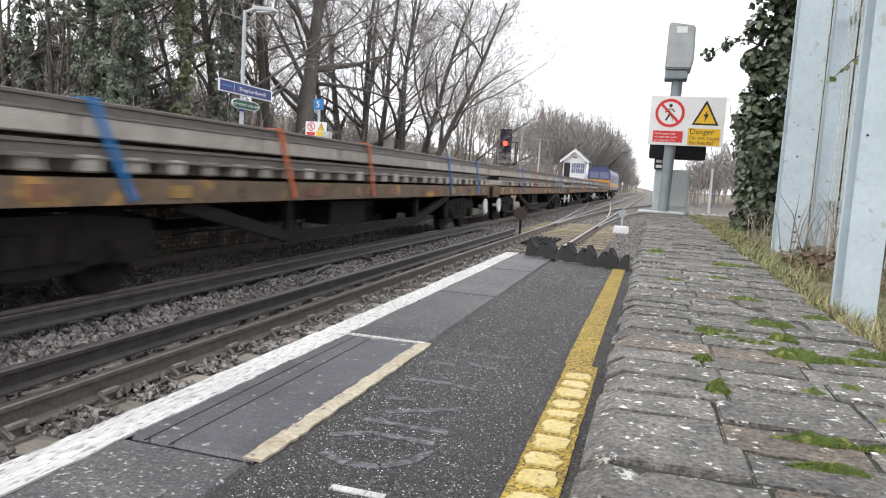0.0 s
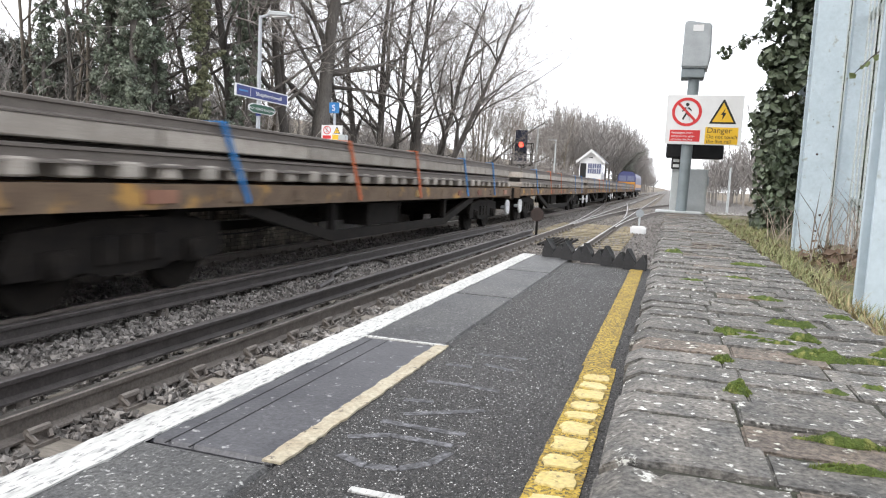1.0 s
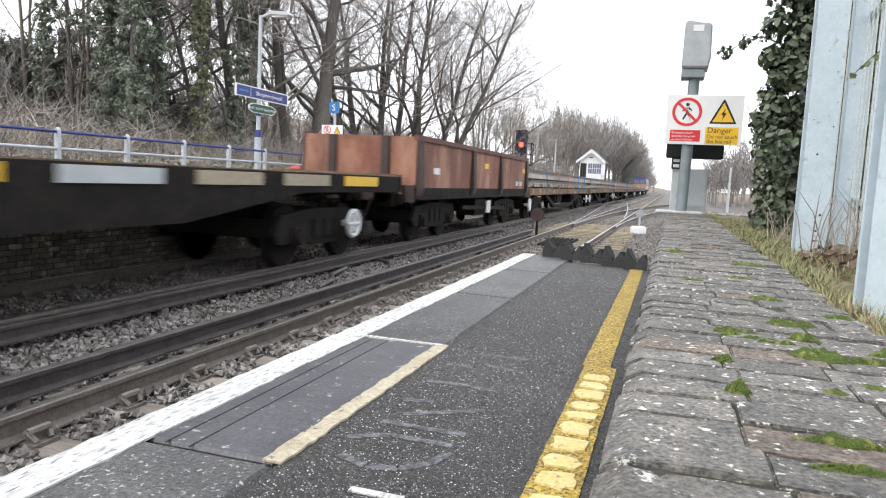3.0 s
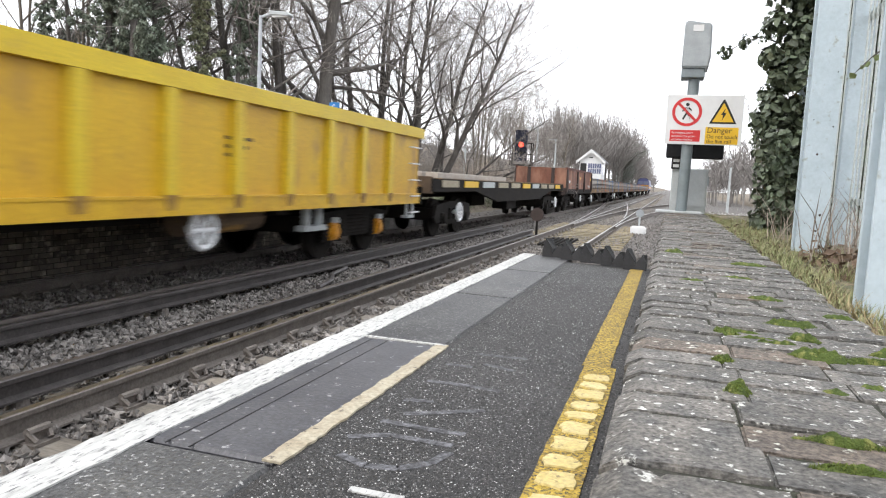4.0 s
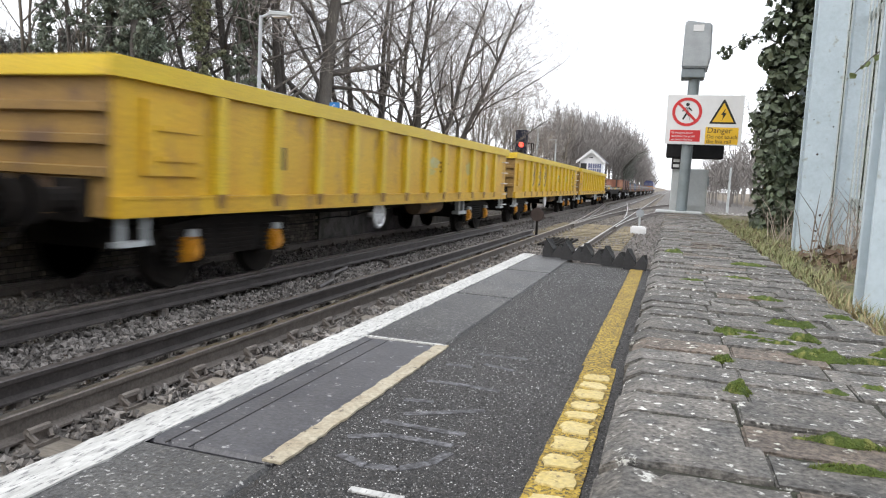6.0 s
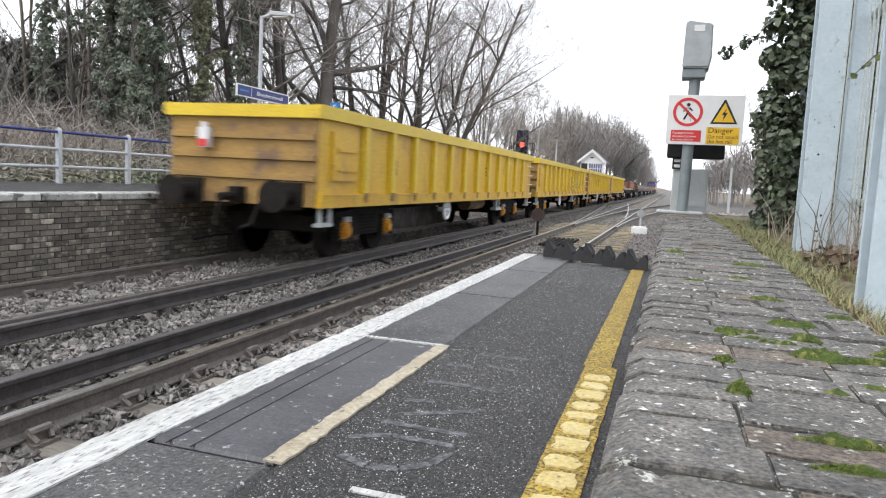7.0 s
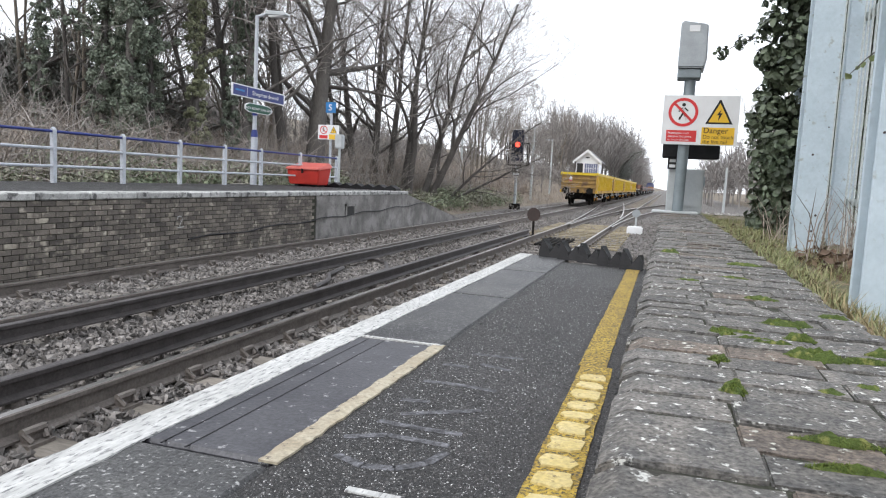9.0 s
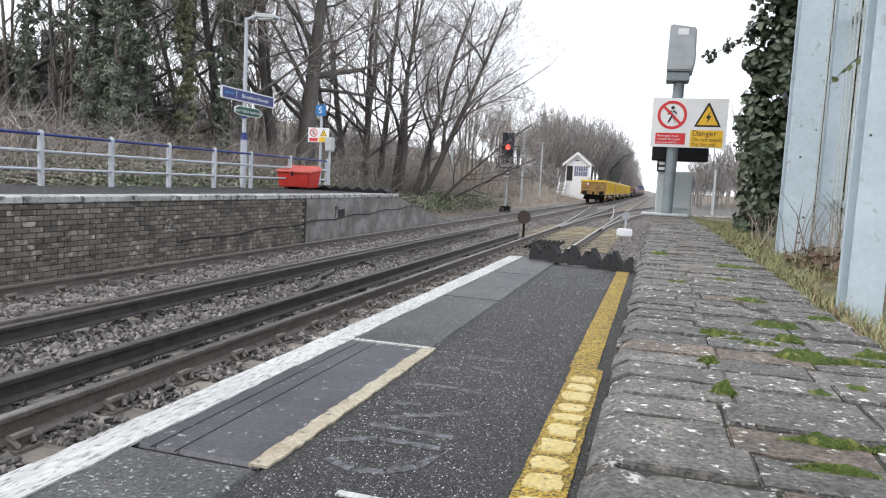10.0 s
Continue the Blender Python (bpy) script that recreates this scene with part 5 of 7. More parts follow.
# ---------------------------------------------------------------- lineside
def main_signal():
    s = thing("colour_light_signal", "black colour light signal showing red on a grey post", "signal", (-8.62, 41.5, ground_z(-8.62, 41.5)))
    bm = bmesh.new()
    tube(bm, (0, 0, 0), (0, 0, 2.7), 0.09, n=12)
    part("post", bm, M_GREY_CABINET, s)
    bm = bmesh.new()
    box(bm, -0.3, -0.15, 0.0, 0.3, 0.25, 0.35)
    part("base_box", bm, M_BLACK_STEEL, s)
    bm = bmesh.new()
    box(bm, -0.36, -0.06, 2.85, 0.36, -0.02, 4.7)
    part("backboard", bm, M_LOCO_NAVY, s, "dark blue-black backboard")
    for z, m in ((3.85, M_RED_LIGHT), (3.35, M_SIGN_BLACK)):
        bm = bmesh.new()
        tube(bm, (0, -0.06, z), (0, -0.075, z), 0.15 if m is M_RED_LIGHT else 0.1, n=18)
        part("lens", bm, m, s, "lit red lens" if m is M_RED_LIGHT else "dark lens")
        bm = bmesh.new()
        for i in range(9):
            a, b = math.pi * i / 9, math.pi * (i + 1) / 9
            beam(bm, (0.19 * math.cos(a), -0.16, z + 0.19 * math.sin(a)), (0.19 * math.cos(b), -0.16, z + 0.19 * math.sin(b)), 0.2, 0.012)
        part("hood", bm, M_SIGN_BLACK, s)
    bm = bmesh.new()
    for x in (-0.62, 0.62):
        for za, zb in ((2.65, 3.95),):
            tube(bm, (x, -0.1, za), (x, -0.1, zb), 0.03, n=6)
            tube(bm, (x, 0.5, za), (x, 0.5, zb), 0.03, n=6)
        for z in (3.3, 3.95):
            tube(bm, (x, -0.1, z), (x, 0.5, z), 0.025, n=6)
    for z in (3.3, 3.95):
        tube(bm, (-0.62, 0.5, z), (0.62, 0.5, z), 0.025, n=6)
    box(bm, -0.66, -0.12, 2.6, 0.66, 0.55, 2.68)
    part("cage", bm, M_BLACK_STEEL, s, "black maintenance cage")
    bm = bmesh.new()
    box(bm, -0.26, -0.12, 2.0, 0.26, -0.1, 2.45)
    pl = part("number_plate", bm, M_SIGN_BLACK, s)
    for z in (2.06, 2.26):
        bm = bmesh.new()
        box(bm, -0.18, -0.125, z, 0.18, -0.1215, z + 0.12)
        part("plate_bar", bm, M_SIGN_WHITE, pl)
    return s


M_LOCO_NAVY = mat("signal_backboard_paint", (0.03, 0.035, 0.06), (0.04, 0.045, 0.08), 0.6, bump=0.03)
main_signal()


def signal_box():
    gx_, gy_ = -11.0, 104.0
    s = thing("signal_box", "small white timber signal box with a gabled slate roof", "signal box", (gx_, gy_, 0))
    s.scale = (0.78, 1, 1)
    bm = bmesh.new()
    box(bm, -2.0, -2.2, -0.6, 2.0, 2.6, 2.2)
    part("base_wall", bm, M_SIGN_WHITE, s)
    bm = bmesh.new()
    box(bm, -2.0, -2.2, 2.2, 2.0, 2.6, 5.0)
    plate(bm, [(-2.0, 5.0), (2.0, 5.0), (0.0, 6.3)], -2.2, 2.6)
    part("cabin_wall", bm, M_SIGN_WHITE, s, "white boarded cabin with gable")
    for a, b in (((-2.6, 4.72), (0.0, 6.42)), ((0.0, 6.42), (2.6, 4.72))):
        bm = bmesh.new()
        ax, az = a
        bx, bz = b
        plate(bm, [(ax, az), (bx, bz), (bx, bz + 0.16), (ax, az + 0.16)], -2.6, 3.0)
        part("roof_slope", bm, M_SLATE, s, "grey slate roof slope")
        bm = bmesh.new()
        plate(bm, [(ax, az - 0.22), (bx, bz - 0.22), (bx, bz + 0.17), (ax, az + 0.17)], -2.66, -2.61)
        part("bargeboard", bm, M_SIGN_WHITE, s)
    # black plate on the wall in place of the doorway's inner shade
    bm = bmesh.new()
    box(bm, -1.85, -2.25, 2.5, -0.75, -2.21, 4.6)
    part("doorway", bm, M_SIGN_BLACK, s, "open doorway, its inner shade drawn as a black plate")
    for i in range(3):
        bm = bmesh.new()
        x = -0.45 + i * 0.8
        box(bm, x, -2.24, 3.2, x + 0.7, -2.21, 4.6)
        wd = part("window", bm, M_GLASS_SKY, s, "sash window")
        bm = bmesh.new()
        box(bm, x + 0.32, -2.27, 3.2, x + 0.38, -2.245, 4.6)
        box(bm, x, -2.27, 3.87, x + 0.7, -2.245, 3.93)
        part("glazing_bar", bm, M_SIGN_WHITE, wd)
    for i in range(4):
        bm = bmesh.new()
        y = -1.9 + i * 1.1
        box(bm, 2.01, y, 3.2, 2.04, y + 0.95, 4.6)
        part("window", bm, M_GLASS_SKY, s, "sash window")
    bm = bmesh.new()
    box(bm, -0.35, -2.24, 5.35, 0.35, -2.21, 5.5)
    part("gable_plate", bm, M_SIGN_BLACK, s)
    for i in range(11):
        bm = bmesh.new()
        box(bm, -2.9, -2.6 - i * 0.26, 2.2 - i * 0.22, -1.9, -2.34 - i * 0.26, 2.26 - i * 0.22)
        part("stair_tread", bm, M_SIGN_WHITE, s)
    for x in (-2.95, -1.85):
        bm = bmesh.new()
        beam(bm, (x, -2.3, 2.3), (x, -5.4, -0.3), 0.08, 0.25)
        beam(bm, (x, -2.3, 3.2), (x, -5.4, 0.6), 0.06, 0.1)
        part("stair_rail", bm, M_SIGN_WHITE, s)
    return s


M_SLATE = mat("roof_slate", (0.16, 0.16, 0.17), (0.11, 0.11, 0.12), 0.7, scale=2, bump=0.2)
signal_box()


def line_post(x, y, h, arm, name, label):
    s = thing(name, label, "street lamp" if arm else "pole", (x, y, ground_z(x, y) - 0.1))
    bm = bmesh.new()
    tube(bm, (0, 0, 0), (0, 0, h), 0.11, 0.08, n=10)
    part("pole", bm, M_GREY_CABINET, s)
    if arm:
        bm = bmesh.new()
        box(bm, -arm, -0.1, h - 0.06, 0.1, 0.1, h + 0.06)
        part("lantern", bm, M_GREY_CABINET, s)
    return s


line_post(4.4, 60, 3.7, 0, "pole", "thin grey pole beside the yard")
line_post(-17.45, 60, 6.9 - ground_z(-17.45, 60) + 0.7, 0, "pole", "thin grey pole on the wooded bank")
line_post(-11.1, 60, 6.2 - ground_z(-11.1, 60), 0.95, "street_lamp", "grey lamp post beside the line")
line_post(-13.0, 82, 6.6 - ground_z(-13, 82), 0.95, "street_lamp", "grey lamp post beside the line")
for (x, y, z, r, col) in ((-3.53, 19.8, 0.54, 0.19, M_BROWN_DARK), (-1.0, 27.0, 0.5, 0.15, M_CAMERA_GREY)):
    s = thing("disc_sign", "round trackside disc sign on a short post, seen from behind", "sign", (x, y, BED))
    bm = bmesh.new()
    tube(bm, (0, 0, 0), (0, 0, z - BED + 0.1), 0.035, n=8)
    part("post", bm, M_BLACK_STEEL if col is M_BROWN_DARK else M_GREY_CABINET, s)
    bm = bmesh.new()
    tube(bm, (0, -0.03, z - BED), (0, -0.05, z - BED), r, n=24)
    part("disc", bm, col, s, "dull brown disc" if col is M_BROWN_DARK else "dull grey disc")
s = thing("marker_block", "small white concrete marker beside the track", "marker", (-0.95, 25.6, BED))
bm = bmesh.new()
box(bm, -0.28, -0.2, 0, 0.25, 0.2, 0.28)
soften(bm, 0.04, 2)
part("block", bm, M_SIGN_WHITE, s)

# ---------------------------------------------------------------- turnout beyond the platform
points = thing("turnout", "turnout rails on pale timbers beyond the platform", "railway track", kind="structure")


def curve_pts(x0, y0, x1, y1, n=16, power=1.8):
    return [(x0 + (x1 - x0) * (i / n) ** power, y0 + (y1 - y0) * i / n) for i in range(n + 1)]


bent_rail(points, curve_pts(RB + 0.1, 26, 1.2, 62))
bent_rail(points, curve_pts(RA + 0.1, 26, 1.6, 84))
bent_rail(points, curve_pts(RA - 0.05, 26, -5.4, 64, power=1.2))
bent_rail(points, curve_pts(RB - 0.1, 34, -3.9, 70, power=1.2))
M_TIMBER_NEW = mat("pale_turnout_timber", (0.33, 0.28, 0.18), (0.24, 0.2, 0.13), 0.85, scale=5, fine=40, bump=0.4, stretch=(0.3, 1, 1), vary=0.25)
bm = bmesh.new()
box(bm, -1.55, -0.14, -0.1, 1.55, 0.14, 0.02)
soften(bm, 0.012)
TIMBER = mesh_of("turnout_timber", bm, M_TIMBER_NEW)
for i in range(16):
    piece("turnout_timber", TIMBER, points, pose(-2.62, 18.4 + i * 0.72, -0.165))
for i in range(6):                   # point rodding and stretchers
    bm = bmesh.new()
    box(bm, -3.1 + 0.13 * i, 17.6, -0.14, -3.04 + 0.13 * i, 20.2, -0.09)
    part("rodding", bm, M_BLACK_STEEL, points)
# hoses and bits of cable lying by the conductor rails
for pts8, r8 in (([(-4.35, 8.3), (-4.5, 9.0), (-4.75, 9.5), (-4.9, 10.3)], 0.035), ([(-4.2, 9.9), (-4.25, 10.6), (-4.6, 11.4), (-4.95, 11.7)], 0.03)):
    bm = bmesh.new()
    for (xa, ya), (xb, yb) in zip(pts8, pts8[1:]):
        tube(bm, (xa, ya, BED + 0.09), (xb, yb, BED + 0.09), r8, n=7)
    solid("track_cable", bm, M_CONDUCTOR, "dark cable lying on the ballast", "cable")


# ---------------------------------------------------------------- fence and steel posts by the path
def steel_post(x, y, w, d, h, z, turn):
    s = thing("steel_post", "tall pale blue-grey painted steel joist post", "post", (x, y, z), "steel posts")
    s.rotation_euler = (0, 0, radians(turn))
    for yy in (-d / 2, d / 2 - 0.014):   # rolled joist: two flanges and a web
        bm = bmesh.new()
        box(bm, -w / 2, yy, 0, w / 2, yy + 0.014, h)
        soften(bm, 0.004)
        part("flange", bm, M_PALE_BLUE, s)
    bm = bmesh.new()
    box(bm, -0.006, -d / 2 + 0.014, 0, 0.006, d / 2 - 0.014, h)
    part("web", bm, M_PALE_BLUE, s)
    rnd = random.Random(int(y * 10))
    for k in range(7):
        bm = bmesh.new()
        z2, x2 = rnd.uniform(0.2, 2.4), rnd.uniform(-w * 0.4, w * 0.4)
        tube(bm, (x2, -d / 2 - 0.002, z2), (x2, -d / 2 + 0.002, z2), rnd.uniform(0.004, 0.011), n=7)
        part("rust_spot", bm, M_BROWN_DARK, s)
    return s


steel_post(1.17, 6.75, 0.24, 0.12, 4.6, 0.9, 8)
steel_post(0.772, 3.0, 0.13, 0.1, 3.2, 0.93, 10)


def palisade():
    s = thing("palisade_fence", "pale galvanised palisade fence with corrugated pales", "fence", (1.69, 0, 0.86))
    bm = bmesh.new()                 # one pale, W-shaped in plan
    prof = [(-0.02, 0.0), (-0.012, 0.009), (-0.004, 0.002), (0.004, 0.002), (0.012, 0.009), (0.02, 0.0)]
    outer = [bm.verts.new((0.0 + q, p, 0.0)) for p, q in prof] + [bm.verts.new((q + 0.004, p, 0.0)) for p, q in reversed(prof)]
    inner = [bm.verts.new((v.co.x, v.co.y * 1.0, 2.9)) for v in outer]
    n = len(outer)
    for i in range(n):
        bm.faces.new((outer[i], outer[(i + 1) % n], inner[(i + 1) % n], inner[i]))
    bm.faces.new(outer[::-1]), bm.faces.new(inner)
    pale = mesh_of("pale", bm, M_GALV)
    for i in range(56):
        y = 2.6 + i * 0.15
        piece("pale", pale, s, pose(0, y, 0.08, 0, 0, 0))
    for z in (0.5, 2.3):
        bm = bmesh.new()
        box(bm, 0.02, 2.4, z, 0.07, 11.0, z + 0.06)
        part("rail", bm, M_GALV, s)
    for y in (5.1, 8.0, 10.9):
        bm = bmesh.new()
        outline = [(-0.1, -0.06), (0.1, -0.06), (0.1, -0.05), (0.005, -0.05), (0.005, 0.05), (0.1, 0.05), (0.1, 0.06), (-0.1, 0.06), (-0.1, 0.05), (-0.005, 0.05), (-0.005, -0.05), (-0.1, -0.05)]
        low, high = [[bm.verts.new((px, y + py, z)) for px, py in outline] for z in (0, 3.6)]
        for i in range(12):
            bm.faces.new((low[i], low[(i + 1) % 12], high[(i + 1) % 12], high[i]))
        bm.faces.new(low[::-1]), bm.faces.new(high)
        part("post", bm, M_PALE_BLUE, s)
    return s


M_GALV = mat("galvanised_steel", (0.66, 0.71, 0.7), (0.55, 0.6, 0.58), 0.45, 0.0, scale=6, fine=50, bump=0.1)
palisade()


# ---------------------------------------------------------------- trees and plants
M_BARK = mat("bark", (0.17, 0.156, 0.143), (0.11, 0.1, 0.092), 0.95, scale=3, fine=25, bump=0.6, dist=0.02, stretch=(1, 1, 0.4))
M_BARK_PALE = mat("pale_bark", (0.24, 0.21, 0.175), (0.17, 0.148, 0.12), 0.95, scale=3, fine=25, bump=0.5, dist=0.02, stretch=(1, 1, 0.4))
M_TWIG = mat("twigs", (0.36, 0.33, 0.305), (0.27, 0.245, 0.225), 0.95, scale=2, fine=20, bump=0, island=0.25, grit=0.2)
M_IVY = mat("ivy_leaf", (0.085, 0.11, 0.07), (0.115, 0.14, 0.09), 0.42, scale=1.2, fine=20, bump=0.1, island=0.55, grit=0.3)
M_IVY_LIGHT = mat("pale_ivy_leaf", (0.24, 0.25, 0.15), (0.18, 0.195, 0.12), 0.55, scale=1.0, fine=20, bump=0, island=0.45, grit=0.2)
M_BRAMBLE = mat("bramble_leaf", (0.16, 0.2, 0.12), (0.24, 0.23, 0.17), 0.7, scale=0.7, fine=20, bump=0.1, island=0.5, grit=0.2)
M_BRUSH = mat("dead_brush", (0.37, 0.315, 0.265), (0.27, 0.225, 0.19), 0.95, scale=0.6, fine=10, bump=0, island=0.4, grit=0.2)
M_GRASS = mat("grass_blade", (0.19, 0.22, 0.085), (0.27, 0.265, 0.14), 0.7, scale=3, fine=20, bump=0, island=0.45, grit=0.2)
M_DRYGRASS = mat("dry_grass", (0.36, 0.3, 0.17), (0.27, 0.21, 0.11), 0.85, scale=3, fine=20, bump=0, island=0.35)
M_DEADLEAF = mat("dead_leaf", (0.13, 0.08, 0.055), (0.21, 0.15, 0.1), 0.85, scale=4, fine=30, bump=0.1, island=0.5)
M_MOSS = mat("moss", (0.12, 0.17, 0.035), (0.07, 0.105, 0.022), 0.95, scale=30, fine=260, bump=1.0, dist=0.008, third=(0.22, 0.23, 0.07), third_at=0.6, scale3=40)
# dull green leaf with haze mixed into its colour
M_DULL_HAZED = mat("dull_hazed_evergreen_leaf", (0.2, 0.21, 0.185), (0.16, 0.17, 0.15), 0.7, scale=1, fine=20, bump=0, island=0.3, grit=0.2)


class Wood:
    """Collects tapered tubes into one vertex and face list."""

    def __init__(self):
        self.v, self.f = [], []

    def path(self, pts, radii, n):
        base = len(self.v)
        for i, p in enumerate(pts):
            a, b = pts[max(0, i - 1)], pts[min(len(pts) - 1, i + 1)]
            d = (b - a).normalized()
            u = d.cross(Vector((0.31, 0.95, 0.05))).normalized()
            w = d.cross(u)
            for k in range(n):
                t = 2 * math.pi * k / n
                self.v.append(p + (u * math.cos(t) + w * math.sin(t)) * radii[i])
        for i in range(len(pts) - 1):
            for k in range(n):
                q = base + i * n
                self.f.append((q + k, q + (k + 1) % n, q + n + (k + 1) % n, q + n + k))


def grow(rnd, limbs, twigs, start, way, length, radius, level, spread, lift, kids, depth):
    """One crooked branch and, along its sides, smaller ones."""
    steps = (9, 8, 6, 4, 3)[level]
    pts, radii, p, d = [start], [radius], start.copy(), way.normalized()
    curl = Vector((rnd.uniform(-1, 1), rnd.uniform(-1, 1), rnd.uniform(-0.5, 0.5))) * (0.035 if level == 0 else 0.09)
    wob = (0.09, 0.25, 0.28, 0.3, 0.3)[level]
    for i in range(steps):
        if rnd.random() < 0.35:
            curl = -curl
        rise = lift * (0.12 if level == 0 else 0.3 * (0.2 + i / steps))
        d = (d + curl + Vector((rnd.uniform(-wob, wob), rnd.uniform(-wob, wob), rnd.uniform(-wob, wob) * 0.7 + rise))).normalized()
        p = p + d * (length / steps)
        pts.append(p.copy())
        radii.append(max(0.006, radius * (1 - (0.78 if level == 0 else 0.85) * ((i + 1) / steps) ** 0.85)))
    (limbs if level < 2 else twigs).path(pts, radii, (9, 7, 4, 3, 3)[level])
    if level >= depth:
        return
    n = kids[level]
    first = 0.2 if level == 0 else 0.18
    for k in range(n):
        t = first + (1 - first) * (k + rnd.random()) / n
        i = min(steps - 1, int(t * steps))
        q = pts[i].lerp(pts[i + 1], t * steps - i)
        ax = (pts[i + 1] - pts[i]).normalized()
        side = ax.cross(Vector((rnd.uniform(-1, 1), rnd.uniform(-1, 1), rnd.uniform(-1, 1)))).normalized()
        ang = radians(rnd.uniform(*spread))
        nd = ax * math.cos(ang) + side * math.sin(ang)
        ll = length * rnd.uniform(0.36, 0.68) * (1.15 - 0.55 * t)
        grow(rnd, limbs, twigs, q, nd, ll, max(0.007, radii[i] * rnd.uniform(0.34, 0.66)), level + 1, spread, lift, kids, depth)


def leaf_cloud(rnd, centres, count, size, plain=False):
    """Small folded leaves scattered about (point, radius) centres."""
    v, f = [], []
    for _ in range(count):
        c, r = centres[rnd.randrange(len(centres))]
        a, h, q = rnd.uniform(0, 2 * math.pi), rnd.uniform(-1, 1), rnd.random() ** 0.35
        s = math.sqrt(1 - h * h)
        nrm = Vector((s * math.cos(a), s * math.sin(a), h))
        p = Vector(c) + nrm * (r * q)
        face = (nrm + Vector((rnd.uniform(-1, 1), rnd.uniform(-1, 1), rnd.uniform(-0.4, 1))) * 0.8).normalized()
        u = face.cross(Vector((rnd.uniform(-1, 1), rnd.uniform(-1, 1), rnd.uniform(-1, 1)))).normalized()
        w = face.cross(u)
        k = size * rnd.uniform(0.55, 1.25)
        b = len(v)
        if plain:
            v += [p - w * k, p + u * k * 0.6, p + w * k, p - u * k * 0.6]
            f.append((b, b + 1, b + 2, b + 3))
            continue
        fold = face * (k * 0.18)
        v += [p - w * k, p + u * k * 0.8 - w * k * 0.25 + fold, p + u * k * 0.45 + w * k * 0.5, p + w * k, p - u * k * 0.45 + w * k * 0.5, p - u * k * 0.8 - w * k * 0.25 + fold]
        f += [(b, b + 1, b + 2, b + 3), (b, b + 3, b + 4, b + 5)]
    return v, f


def tree(name, label, x, y, trunks, height, radius, seed, spread=(28, 62), lift=0.25, kids=(9, 6, 5, 4), depth=4, bark=None, at=None, group="", category="tree"):
    rnd = random.Random(seed)
    t = thing(name, label, category, (x, y, ground_z(x, y) - 0.15 if at is None else at), group)
    limbs, twigs = Wood(), Wood()
    for (dx, dy, lean) in trunks:
        grow(rnd, limbs, twigs, Vector((dx, dy, 0)), Vector(lean), height * rnd.uniform(0.9, 1.05), radius * rnd.uniform(0.8, 1.1), 0, spread, lift, kids, depth)
    for nm, wd, m in (("trunk", limbs, bark or M_BARK), ("crown", twigs, M_TWIG)):
        me_w = soup(nm, wd.v, wd.f, m)
        me_w.shade_smooth()
        ob = new(nm, me_w)
        ob.parent = t
    return t


def polar(deg, dist):
    """Ground place at an angle left of the line and a distance from the camera."""
    return -dist * math.sin(radians(deg)), dist * math.cos(radians(deg))


# big bare trees behind the nameboard
x, y = polar(28.0, 31)
tree("bare_tree", "large bare tree with a thick dark trunk and crooked spreading boughs", x, y, [(0, 0, (0.05, 0.0, 1))], 15, 0.4, 6, (34, 74), 0.16, (13, 7, 6, 4))
x, y = polar(30.2, 33)
tree("bare_tree", "large bare twin-stemmed tree with crooked boughs", x, y, [(0, 0, (-0.08, 0, 1)), (0.8, 0.5, (0.1, 0.05, 1))], 15, 0.28, 9, (32, 70), 0.18, (9, 6, 6, 4))
x, y = polar(21.9, 38)
tree("bare_tree", "many-stemmed bare tree with a wide fan of fine branches", x, y,
     [(-1.8, 0, (-0.12, 0, 1)), (-1.2, 0.4, (-0.06, 0.1, 1)), (-0.7, -0.3, (0.0, 0, 1)), (-0.1, 0.2, (0.05, 0.0, 1)), (0.6, 0.3, (0.12, 0.05, 1)),
      (1.1, -0.2, (0.2, 0, 1)), (1.7, 0.3, (0.3, 0.05, 1)), (2.2, 0.1, (0.44, 0, 1)), (-2.4, 0.3, (-0.24, 0, 1))],
     12, 0.24, 13, (24, 62), 0.2, (12, 7, 5, 3))
x, y = polar(17.6, 39)
tree("bare_tree", "low bare tree with drooping boughs over the line", x, y, [(0, 0, (0.55, 0.0, 0.6)), (-0.4, 0.2, (0.95, 0.1, 0.42)), (-0.6, 0.3, (0.1, 0, 1))], 7.0, 0.12, 22, (30, 66), 0.04, (11, 7, 5, 3))
x, y = polar(33.4, 30)
tree("bare_tree", "bare tree on the bank behind the lamp post", x, y, [(0, 0, (0.04, 0, 1)), (-0.6, 0.3, (-0.12, 0, 1))], 15, 0.26, 31, (30, 68), 0.2, (12, 6, 5, 3))
x, y = polar(38.0, 32)
tree("bare_tree", "bare tree with crooked limbs among the ivy", x, y, [(0, 0, (0.1, 0, 1)), (0.5, 0.3, (-0.1, 0, 1))], 14, 0.15, 35, (30, 70), 0.16, (11, 6, 5, 3))
x, y = polar(45.4, 31)
tree("bare_tree", "bare tree with crooked limbs among the ivy", x, y, [(0, 0, (-0.1, 0, 1)), (0.5, 0.3, (0.16, 0, 1))], 13, 0.14, 37, (30, 70), 0.14, (11, 6, 5, 3))


